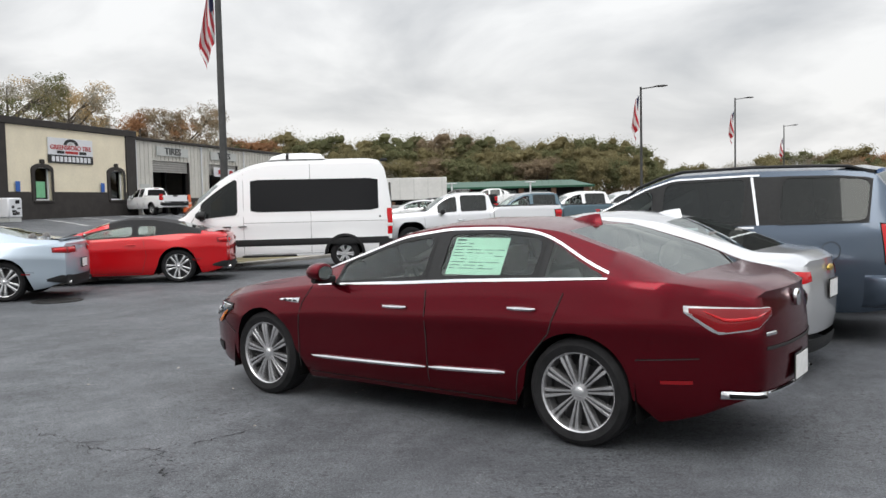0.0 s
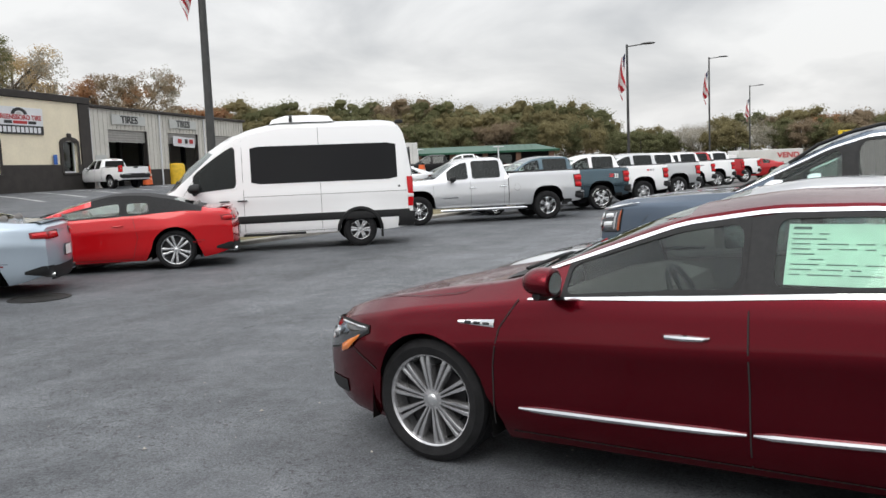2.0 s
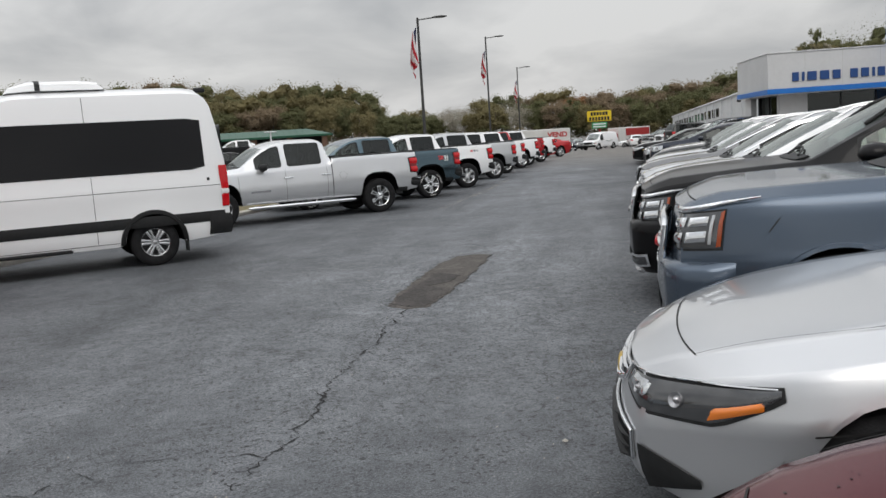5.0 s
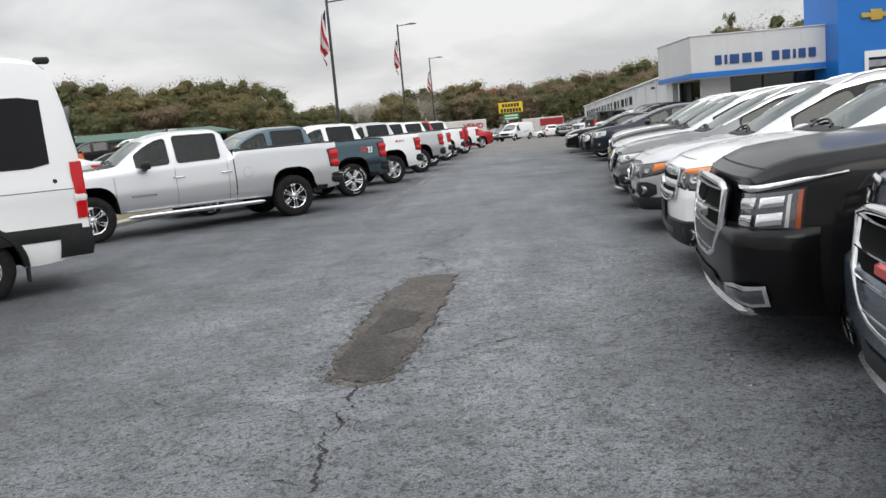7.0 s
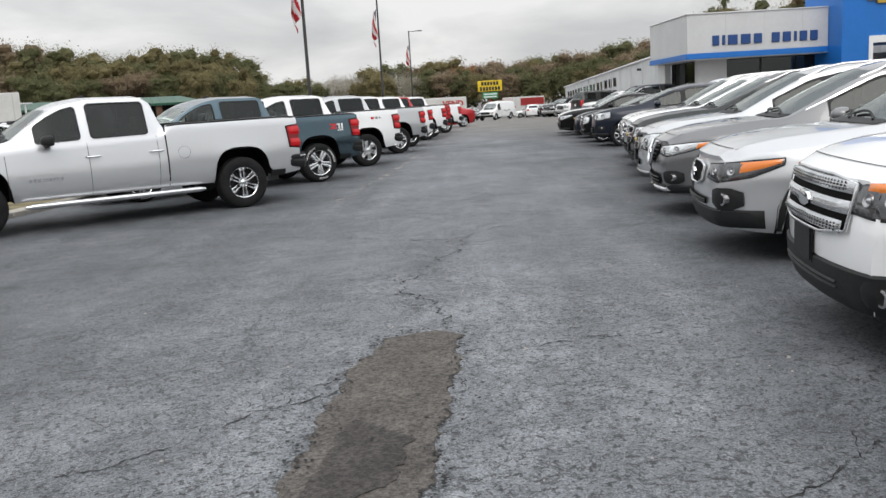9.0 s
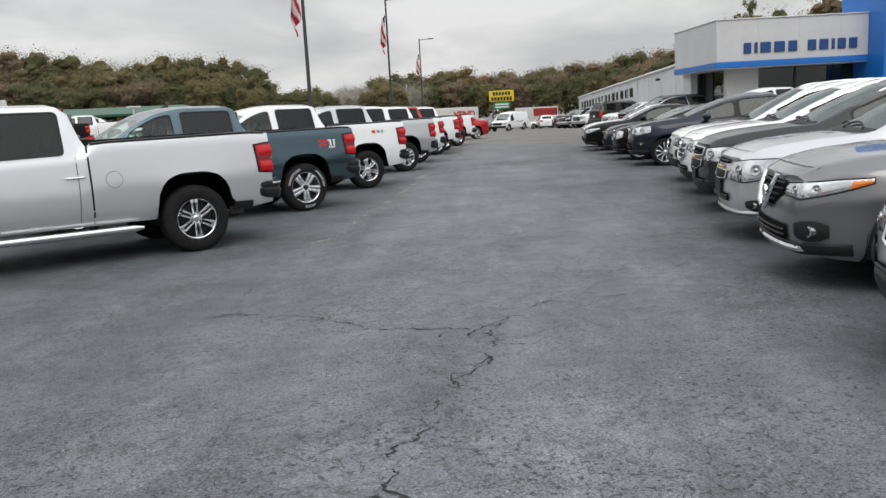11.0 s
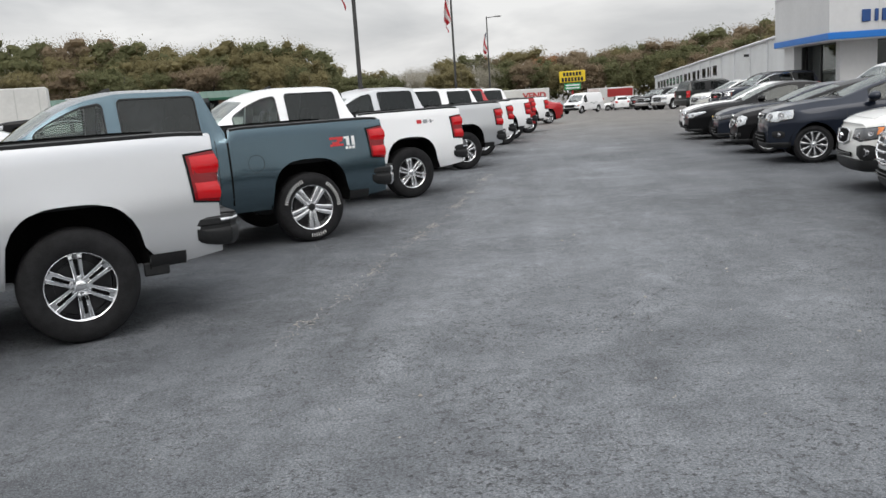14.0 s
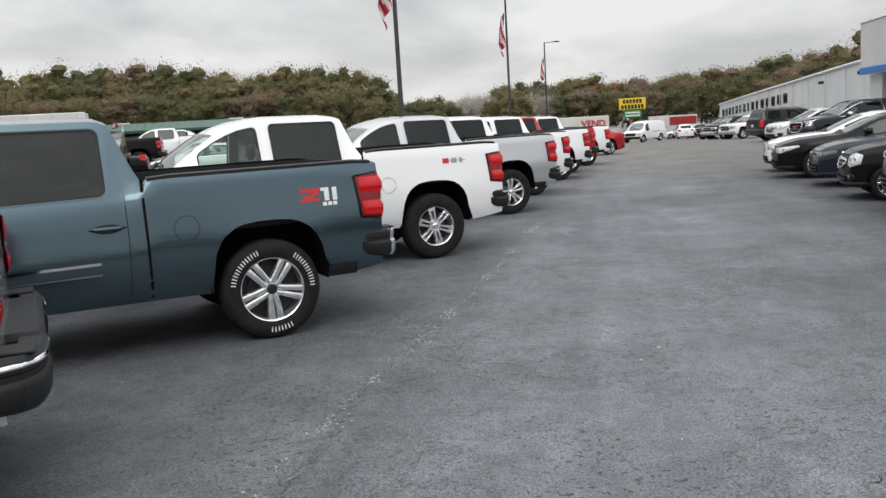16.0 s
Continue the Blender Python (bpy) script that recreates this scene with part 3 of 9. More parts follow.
    disc = Mesh().spin_y([(0.02, w * 0.05), (rim * 0.68, w * 0.05), (rim * 0.68, -w * 0.1), (rim * 0.9, -w * 0.1), (rim * 0.93, -w * 0.75), (0.02, -w * 0.78)], 28)
    RIMS[key] = [data_of(nm, me, mt) for nm, me, mt in (("tyre", tyre, RUBBER), ("rim", lip, [ALLOY, DARK_ALLOY]), ("spokes", spokes, None), ("hub_cap", cap, None), ("brake_disc", disc, DARK_ALLOY))]
    return RIMS[key]


def with_material(me, mat, cache={}):
    key = (me.name, mat.name)
    if key not in cache:
        c = me.copy()
        c.materials.clear()
        c.materials.append(mat)
        c.materials.append(DARK_ALLOY)
        cache[key] = c
    return cache[key]


def wheels(sh, car, d):
    tyre, lip, spokes, cap, disc = wheel_meshes(d["R"], d["rim"], d.get("tw", 0.235), d.get("wheel", "five"))
    rm = d.get("rim_mat", ALLOY)
    for k, a in enumerate(sh.axle):
        for sd in (1, -1):
            y = sd * (sh.hw * 0.968 - d.get("tw", 0.235) / 2)
            w = part("wheel", tyre, None, car, d.get("wheel_label", ""))
            w.matrix_basis = pose(sh.x0 - a, y, d["R"], 0, d.get("turn", 17 * k + 9 * sd), 0 if sd == 1 else 180)
            for nm, me in (("rim", lip), ("spokes", spokes)):
                part(nm, with_material(me, rm), None, w)
            part("hub_cap", with_material(cap, d.get("cap_mat", CHROME)), None, w)
            part("brake_disc", disc, None, w)
            if d.get("tyre_marks"):
                mk = Mesh()
                r0, r1 = (d["rim"] + 0.042), (d["R"] - 0.058)
                for t0, t1 in ((0.9, 2.0), (2.9, 3.9), (5.0, 5.6)):
                    n = int((t1 - t0) / 0.075)
                    for i in range(n):
                        b0 = t0 + (t1 - t0) * i / n
                        b1 = b0 + 0.028
                        mk.add([(r * math.cos(b), d.get("tw", 0.235) / 2 * 1.03, r * math.sin(b)) for r, b in ((r0, b0), (r1, b0), (r1, b1), (r0, b1))], [(0, 1, 2, 3)])
                part("white_lettering", mk, WHITE_MARK, w, "raised white marks round the tyre", sharp=0)


def seat_mesh():
    m = Mesh()
    m.box(-0.28, 0.24, -0.25, 0.25, 0.0, 0.16, 0.05)
    back = Mesh().box(-0.12, 0.03, -0.25, 0.25, 0.1, 0.68, 0.06)
    back.moved(pose(-0.24, 0, 0, 0, -14, 0))
    m.add(back.v, back.f)
    head = Mesh().box(-0.06, 0.04, -0.13, 0.13, 0.72, 0.92, 0.045)
    head.moved(pose(-0.26, 0, 0, 0, -12, 0))
    m.add(head.v, head.f)
    return m


SEAT = data_of("seat", seat_mesh(), SEAT_GREY)


def cabin(sh, car, d, wheel_side=1):
    """Seats, dashboard and steering wheel behind the glass."""
    c = sh.x0 - sh.ws[0]
    fl = d.get("seat_z", 0.36)
    zb = sh.belt(sh.ws[0] + 0.5)
    w = sh.hw
    for row in range(d.get("seat_rows", 2)):
        for y in (0.38, -0.38):
            s = part("seat", SEAT, None, car)
            s.matrix_basis = pose((sh.x0 - d["bed"] + 1.44 - row * 0.70) if d.get("bed") else c - 1.25 - row * 0.88, y * w / 0.93, fl - (0.06 if d.get("bed") else 0))
    dash = Mesh()
    prof = [(c - 0.10, zb - 0.04), (c - 0.35, zb + 0.0), (c - 0.62, zb - 0.05), (c - 0.66, zb - 0.2), (c - 0.5, zb - 0.45)]
    dash.rings([[(x, y, z) for x, z in prof] for y in np.linspace(-w * 0.84, w * 0.84, 6)], closed=False)
    part("dashboard", dash, INTERIOR, car)
    st = Mesh()
    st.tube([(0.17 * math.cos(t), 0.17 * math.sin(t), 0) for t in np.linspace(0, 2 * math.pi, 22)], 0.016, 8, False)
    st.box(-0.15, 0.15, -0.02, 0.02, -0.01, 0.01)
    st.tube([(0, 0, 0), (0, 0, -0.25)], 0.03, 8)
    st.moved(pose(c - 0.80, wheel_side * 0.38, zb - 0.04, 0, -65, 0))
    part("steering_wheel", st, PLASTIC, car)


def mirror(sh, car, d, s, paint, z=None, chrome=False, big=1.0, square=1.0, glass=1.0):
    def cq(q):
        return math.copysign(abs(math.cos(q)) ** square, math.cos(q))

    def sq(q):
        return math.copysign(abs(math.sin(q)) ** square, math.sin(q))

    for sd in (1, -1):
        z0 = z or sh.belt(s) + 0.04
        p = sh.side(s, sh.belt(s) - 0.01, sd)
        m = Mesh()
        rings = []
        for t, k in ((-0.095, 0.80), (-0.085, 0.93), (-0.05, 1.0), (0.0, 0.99), (0.045, 0.9), (0.08, 0.72), (0.105, 0.45), (0.115, 0.2)):
            rings.append([(p.x + t * big * 0.75, p.y + sd * (0.14 + 0.098 * cq(q) * k) * big, z0 + 0.055 * big + 0.078 * (sq(q) if math.sin(q) > 0 else 0.8 * sq(q)) * k * big) for q in np.linspace(0, 2 * math.pi, 20, endpoint=False)])
        m.rings(rings, caps=True)
        arm = Mesh().tube([(p.x, p.y - sd * 0.02, z0 - 0.005), (p.x, p.y + sd * 0.10 * big, z0 + 0.0), (p.x, p.y + sd * 0.2 * big, z0 - 0.002)], [0.03 * big, 0.034 * big, 0.02 * big], 10)
        mo = part("side_mirror", m, CHROME if chrome else paint, car)
        part("mirror_arm", arm, PLASTIC, mo)
        gl = Mesh().rings([[(p.x - 0.074 * big, p.y + sd * (0.14 + 0.08 * cq(q) * k * glass) * big, z0 + 0.055 * big + 0.058 * big * sq(q) * k * glass) for q in np.linspace(0, 2 * math.pi, 14, endpoint=False)] for k in (1.0, 0.02)])
        part("mirror_glass", gl, CHROME, mo)


def handles(sh, car, places, mat, back=PLASTIC, size=0.21):
    for s, z in places:
        for sd in (1, -1):
            rec = sh.side_patch(s - size * 0.62, s + size * 0.62, [z, z - 0.035, z - 0.035, z], [z, z + 0.032, z + 0.032, z], sd, 0.002, 8, 2)
            pts = [sh.side(s + t * size / 2, z + 0.004, sd, o) for t, o in ((-1, 0.006), (-0.8, 0.032), (0, 0.04), (0.8, 0.032), (1, 0.006))]
            h = part("door_handle", Mesh().tube(pts, [0.008, 0.013, 0.015, 0.013, 0.008], 8), mat, car)
            part("handle_cup", rec, back, h)


def seams(sh, car, shapes):
    for pts in shapes:
        for sd in (1, -1):
            part("panel_gap", sh.ribbon(pts, sd), SEAM, car, sharp=0)


def arch_trim(sh, car, wide=0.06, mat=None, out=0.012):
    for a in sh.axle:
        for sd in (1, -1):
            g = []
            for t in np.linspace(0.02, math.pi - 0.02, 19):
                row = []
                for k, o in ((0, 0.0), (0.2, out), (0.85, out), (1, 0.0)):
                    r = sh.ra + wide * k - 0.004
                    ct, sn = math.cos(t), math.sin(t)
                    z = max(sh.gc + 0.02, sh.R + r * sn ** (2 / sh.pw) * sh.d.get("squash", 1.0))
                    row.append(sh.side(a + r * math.copysign(abs(ct) ** (2 / sh.pw), ct), z, sd, o))
                g.append(row)
            g.insert(0, [sh.side(a + (sh.ra + wide * k), sh.gc + 0.02, sd, o) for k, o in ((0, 0), (0.2, out), (0.85, out), (1, 0))])
            g.append([sh.side(a - (sh.ra + wide * k), sh.gc + 0.02, sd, o) for k, o in ((0, 0), (0.2, out), (0.85, out), (1, 0))])
            part("arch_trim", Mesh().rings(g, closed=False), mat or PLASTIC, car)


def wipers(sh, car):
    c = sh.ws[0]
    z = sh.top(c)
    cowl = Mesh()
    g = []
    for y in np.linspace(-0.62, 0.62, 13):
        row = []
        for s in (c - 0.10, c + 0.03):
            sec = sh.section(s)
            zz = float(np.interp(abs(y), [q[0] for q in sec[::-1]][:6], [q[1] for q in sec[::-1]][:6]))
            p = sh.point(s, (abs(y), zz, 1.0))
            row.append((p.x, y, p.z + 0.006))
        g.append(row)
    part("cowl", cowl.rings(g, closed=False), PLASTIC, car)
    for y0, y1 in ((0.45, -0.12), (-0.05, -0.58)):
        pts = []
        for t in np.linspace(0, 1, 6):
            y = y0 + (y1 - y0) * t
            s = c - 0.02 + 0.12 * math.sin(t * 2.4)
            sec = sh.section(s)
            zz = float(np.interp(abs(y), [q[0] for q in sec[::-1]][:6], [q[1] for q in sec[::-1]][:6]))
            p = sh.point(s, (abs(y), zz, 1.0))
            pts.append((p.x, y, p.z + 0.022))
        part("wiper", Mesh().tube(pts, 0.011, 6), PLASTIC, car)


def front_lamp(sh, car, a0, a1, lo, hi, amber=None, dark=False, bowls=True, lens=None):
    for sd in (1, -1):
        l = part("headlight", sh.patch(a0, a1, lo, hi, sd, 1, 0.014, 10, 4), LAMP_DARK if dark else LAMP_CLEAR, car)
        if amber:
            part("indicator", sh.patch(*amber, sd, 1, 0.019, 6, 2), lens or AMBER, l)
        # projector bowl
        for k in () if not bowls else ((0.22, 0.46) if a1 - a0 > 0.6 or dark else (0.30, 0.62)):
            am = a0 + (a1 - a0) * k
            z0, z1 = float(np.interp(k, np.linspace(0, 1, len(lo)), lo)), float(np.interp(k, np.linspace(0, 1, len(hi)), hi))
            hh = min((z1 - z0) * (0.25 if dark else 0.32), (a1 - a0) * 0.10)
            nrm = sh.outward(am, (z0 + z1) / 2, sd, 1)
            b = Mesh().spin_y([(hh, 0.002), (hh * 0.96, 0.012), (hh * 0.80, 0.010), (hh * 0.45, 0.004), (hh * 0.3, 0.012), (0.001, 0.016)], 16)
            b.moved(Matrix.Translation(sh.around(am, (z0 + z1) / 2, sd, 1) + nrm * 0.012) @ Vector((0, 1, 0)).rotation_difference(nrm).to_matrix().to_4x4())
            part("lamp_bowl", b, GREY_ALLOY, l)
        part("lamp_rim", sh.patch(a0 - 0.012, a1 + 0.012, [q - 0.012 for q in lo], [q + 0.012 for q in hi], sd, 1, 0.007, 12, 2), PLASTIC, l)


def tail_lamp(sh, car, a0, a1, lo, hi, mats=(LAMP_RED,), rim=None):
    for sd in (1, -1):
        l = part("tail_light", sh.patch(a0, a1, lo, hi, sd, -1, 0.016, 9, 4), mats[0], car)
        if len(mats) > 1:
            ml, mh = [x + (y - x) * 0.40 for x, y in zip(lo, hi)], [x + (y - x) * 0.60 for x, y in zip(lo, hi)]
            part("lamp_band", sh.patch(a0 + (a1 - a0) * 0.12, a0 + (a1 - a0) * 0.85, ml, mh, sd, -1, 0.022, 6, 2), mats[1], l)
        if rim:
            k = 0.014
            part("lamp_bezel", sh.patch(a0 - k, a1 + k, [x - k for x in lo], [x + k for x in hi], sd, -1, 0.008, 9, 2), rim, l)


def ellipse_badge(sh, car, z, rx, rz, mat, end=1, name="badge", out=0.03):
    p = sh.around(0.0, z, 1, end)
    m = Mesh().rings([[(p.x + end * o, rx * k * math.cos(t), z + rz * k * math.sin(t)) for t in np.linspace(0, 2 * math.pi, 18, endpoint=False)] for k, o in ((1, out - 0.02), (1, out), (0.7, out + 0.006), (0.02, out + 0.008))])
    part(name, m, mat, car)


def plate(sh, car, z, end=-1, w=0.15, h=0.075, mat=None, tilt=0):
    p = sh.around(0.0, z, 1, end)
    m = Mesh().box(-0.004, 0.004, -w, w, -h, h)
    m.moved(Matrix.Translation((p.x + end * 0.022, 0, z)) @ pose(0, 0, 0, 0, tilt * end, 0))
    pl = part("license_plate", m, mat or PLATE, car, "plain white plate")
    fr = Mesh().box(-0.006, 0.0, -w - 0.012, w + 0.012, -h - 0.012, h + 0.012)
    fr.moved(Matrix.Translation((p.x + end * 0.016, 0, z)) @ pose(0, 0, 0, 0, tilt * end, 0))
    part("plate_frame", fr, PLASTIC, pl)


def grille(sh, car, a, lo, hi, bars, mat=PLASTIC, bar=CHROME, rim=None, thick=0.012, out=0.012):
    g = None
    full = Mesh()
    for sd in (1, -1):
        q = sh.patch(0, a, lo, hi, sd, 1, out, 8, 2)
        full.add(q.v, q.f)
    g = part("grille", full, mat, car)
    for i in range(bars):
        b = Mesh()
        t = (i + 0.5) / bars
        for sd in (1, -1):
            z = lo[0] + (hi[0] - lo[0]) * t
            reach = [k for k in np.linspace(0.3, 0.985, 30) if np.interp(k, np.linspace(0, 1, len(lo)), lo) < z - thick * 0.5 and z + thick * 0.5 < np.interp(k, np.linspace(0, 1, len(hi)), hi)]
            q = sh.patch(0, a * (max(reach) if reach else 0.6), [z - thick], [z + thick], sd, 1, out + 0.02, 8, 2)
            b.add(q.v, q.f)
        part("grille_bar", b, bar, g)
    if rim:
        top, bot = [], []
        for i in range(9):
            t = i / 8
            top.append((a * t, float(np.interp(t, np.linspace(0, 1, len(hi)), hi))))
            bot.append((a * t, float(np.interp(t, np.linspace(0, 1, len(lo)), lo))))
        loop = [(-x, z, 1) for x, z in top[::-1]] + [(x, z, 1) for x, z in top[1:]] + [(x, z, 1) for x, z in bot[::-1]] + [(-x, z, 1) for x, z in bot[1:]]
        path = []
        for x, z, _ in loop + loop[:1]:
            p = sh.around(abs(x), z, 1 if x >= 0 else -1, 1)
            path.append((p.x + out, p.y, p.z))
        part("grille_frame", Mesh().tube(path, rim, 14, False), CHROME, g)
    return g


def vehicle(d, paint, label, category, ref, at, heading, z=0.0, group="", name=None):
    """Builds a vehicle so that its own point ref (x ahead, y left) lies at the place 'at', facing heading degrees."""
    sh = Shell(d)
    h = radians(heading)
    rx, ry = ref(sh) if callable(ref) else ref
    ox, oy = at[0] - (rx * math.cos(h) - ry * math.sin(h)), at[1] - (rx * math.sin(h) + ry * math.cos(h))
    car = thing(name or d["name"], pose(ox, oy, z, 0, 0, heading), label, category, group)
    build_skin(sh, car, d, paint)
    window_frames(sh, car, d, paint)
    wheels(sh, car, d)
    if d.get("cabin", True):
        cabin(sh, car, d)
    if d.get("wipers", True):
        wipers(sh, car)
    d["dress"](sh, car, d, paint)
    return car


def LRW(sh):
    return (sh.x0 - sh.axle[1], sh.hw * 0.985)


def LFW(sh):
    return (sh.x0 - sh.axle[0], sh.hw * 0.985)


def LHL(sh):
    return (sh.x0 - 0.25, sh.hw * 0.8)


# -- dark red saloon
def dress_lacrosse(sh, car, d, paint):
    seams(sh, car, [[(1.40, 0.28), (1.41, 0.60), (1.45, 0.80), (1.55, 0.95)], [(2.70, 0.24), (2.70, 0.6), (2.69, 0.96)], [(3.42, 0.24), (3.46, 0.45), (3.70, 0.72), (3.80, 0.99)], [(1.50, 0.25), (3.42, 0.235)],
                    [(0.58, 0.50), (0.35, 0.60), (0.30, 0.66)], [(4.72, 0.62), (4.30, 0.60)]])
    bonnet_lines(sh, car, 0.20, 0.86, 0.70)
    front_lamp(sh, car, 0.36, 1.12, [0.53, 0.535, 0.60, 0.715], [0.69, 0.725, 0.745, 0.735], (0.84, 1.04, [0.55, 0.59, 0.67], [0.60, 0.645, 0.685]), dark=True)
    grille(sh, car, 0.40, [0.38, 0.40, 0.50], [0.67, 0.67, 0.62], 7, rim=0.014, thick=0.006)
    ellipse_badge(sh, car, 0.56, 0.09, 0.09, CHROME)
    for sd in (1, -1):
        part("lower_vent", sh.patch(0.48, 0.86, [0.27, 0.30], [0.36, 0.38], sd, 1, 0.01), PLASTIC, car)
        part("lamp_brow", sh.patch(0.38, 1.10, [0.678, 0.708, 0.728, 0.724], [0.690, 0.722, 0.742, 0.734], sd, 1, 0.018, 14, 2), CHROME, car)
        part("lamp_reflector", sh.patch(0.46, 0.80, [0.60, 0.60, 0.625], [0.668, 0.69, 0.705], sd, 1, 0.017, 8, 3), LAMP_CLEAR, car)
        for q0, q1 in ((1.55, 2.685), (2.715, 3.36)):
            part("chrome_strip", Mesh().tube([sh.side(q, 0.386 + 0.026 * (q - 1.55) - 0.012 * math.sin((q - 1.55) * 1.7), sd, 0.004) for q in np.linspace(q0, q1, 9)], [0.008] + [0.018] * 7 + [0.008], 8), CHROME, car, "bright chrome strip along the doors")
        v = part("fender_vent", sh.side_patch(1.20, 1.42, [0.812, 0.800], [0.826, 0.842], sd, 0.008, 6, 2), CHROME, car)
        for i in range(3):
            part("vent_port", sh.side_patch(1.245 + i * 0.055, 1.283 + i * 0.055, [0.810], [0.828], sd, 0.012, 2, 2), PLASTIC, v)
        part("side_reflector", sh.ribbon([(4.47, 0.47), (4.68, 0.475)], sd, 0.022, 0.006), LAMP_DEEP, car)
        part("lamp_chrome", sh.patch(0.44, 0.985, [0.862, 0.787, 0.765, 0.895], [0.912, 0.922, 0.930, 0.938], sd, -1, 0.009, 14, 3), CHROME, car)
        ex = sh.patch(0.50, 0.78, [0.372, 0.382], [0.415, 0.428], sd, -1, 0.03, 5, 2)
        e = part("exhaust_tip", ex, CHROME, car)
        part("exhaust_bore", sh.patch(0.54, 0.74, [0.384, 0.390], [0.405, 0.416], sd, -1, 0.05, 4, 2), UNDER, e)
    tail_lamp(sh, car, 0.44, 0.955, [0.868, 0.797, 0.775, 0.892], [0.908, 0.915, 0.920, 0.924], (LAMP_DEEP, LAMP_RED))
    part("rear_valance", sh.band(-0.66, 0.66, [(0.0, 0.405), (0.012, 0.400), (0.014, 0.388), (0.0, 0.380)], -1), CHROME, car)
    part("boot_recess", sh.band(-0.52, 0.52, [(0.003, 0.66), (0.006, 0.665), (0.006, 0.675), (0.003, 0.68)], -1), SEAM, car)
    part("model_lettering", sh.patch(0.40, 0.52, [0.745], [0.768], 1, -1, 0.006, 4, 1), CHROME, car, "small unreadable bright lettering")
    ellipse_badge(sh, car, 0.93, 0.055, 0.055, CHROME, -1)
    plate(sh, car, 0.50, -1)
    window_chrome(sh, car, d, 1.60, 4.09)
    handles(sh, car, [(2.42, 0.825), (3.50, 0.872)], CHROME, paint)
    mirror(sh, car, d, 1.75, paint, z=sh.belt(1.75) + 0.05, big=1.02, glass=0.9)
    fin_mesh(sh, car, 3.55, paint)
    # rain drops standing on the bonnet and the roof
    drops = Mesh()
    rnd = random.Random(12)
    for _ in range(230):
        s = rnd.uniform(0.25, 1.40) if rnd.random() < 0.8 else rnd.uniform(2.5, 3.5)
        x, y, z = top_point(sh, s, rnd.uniform(-0.74, 0.74), 0.0)
        r = rnd.uniform(0.0015, 0.0042)
        if rnd.random() < 0.06:
            r *= 1.8
        k = rnd.uniform(0.7, 1.9)
        drops.rings([[(x + r * q * k * math.cos(t), y + r * q * math.sin(t), z + h * r) for t in np.linspace(0, 6.283, 7, endpoint=False)] for q, h in ((1.0, 0.05), (0.75, 0.4), (0.02, 0.5))])
    tagged(part("rain_drops", drops, WATER, car), "scattered rain drops on the bonnet", kind="stuff")
    # price sheet in the rear door glass
    sec = sh.section(3.0)
    st = Mesh()
    pa, pb = Vector((0, sec[NB + 1][0], sec[NB + 1][1])), Vector((0, sec[NB + 2][0], sec[NB + 2][1]))
    for (s0, s1, t0, t1) in ((2.82, 3.28, 0.08, 0.85),):
        a, b = pa.lerp(pb, t0), pa.lerp(pb, t1)
        st.add([(sh.x0 - s0, a.y - 0.012, a.z), (sh.x0 - s1, a.y - 0.012, a.z), (sh.x0 - s1, b.y - 0.012, b.z), (sh.x0 - s0, b.y - 0.012, b.z)], [(0, 1, 2, 3)])
    sheet = part("price_sheet", st, STICKER, car, "pale green printed price sheet in the window", sharp=0)
    ink = Mesh()
    random.seed(5)
    for r in range(11):
        t = 0.14 + r * 0.064
        x = 2.84
        while x < 3.2:
            l = random.uniform(0.04, 0.14)
            if random.random() < 0.72:
                a, b = pa.lerp(pb, t), pa.lerp(pb, t + (0.035 if r in (0, 10) else 0.014))
                e = min(x + l, 3.26)
                ink.add([(sh.x0 - x, a.y - 0.010, a.z), (sh.x0 - e, a.y - 0.010, a.z), (sh.x0 - e, b.y - 0.010, b.z), (sh.x0 - x, b.y - 0.010, b.z)], [(0, 1, 2, 3)])
            x += l + 0.03
    part("print_bars", ink, INK, sheet, "unreadable lines of print", sharp=0)


def fin_mesh(sh, car, s, paint, k=1.0):
    z = sh.top(s)
    m = Mesh()
    g = []
    for t, h, w in ((-0.13, 0.0, 0.015), (-0.06, 0.03, 0.03), (0.03, 0.055, 0.03), (0.09, 0.07, 0.02), (0.11, 0.0, 0.02)):
        t, h, w = t * k, h * k, w * k
        x = sh.x0 - s - t
        zz = sh.top(s + t)
        g.append([(x, -w, zz - 0.01), (x, -w * 0.35, zz + h * 0.8), (x, 0, zz + h), (x, w * 0.35, zz + h * 0.8), (x, w, zz - 0.01)])
    part("roof_antenna", m.rings(g, closed=False), paint, car)


def top_point(sh, s, y, lift=0.003):
    """A point on the upper skin at station s and distance y from the middle."""
    sec = sh.section(s)
    k = len(FR) - 1
    ys, zs = [q[0] for q in sec[k:]][::-1], [q[1] for q in sec[k:]][::-1]
    z = float(np.interp(abs(y), ys, zs))
    p = sh.point(s, (abs(y), z, 1.0))
    return (p.x, y, p.z + lift)


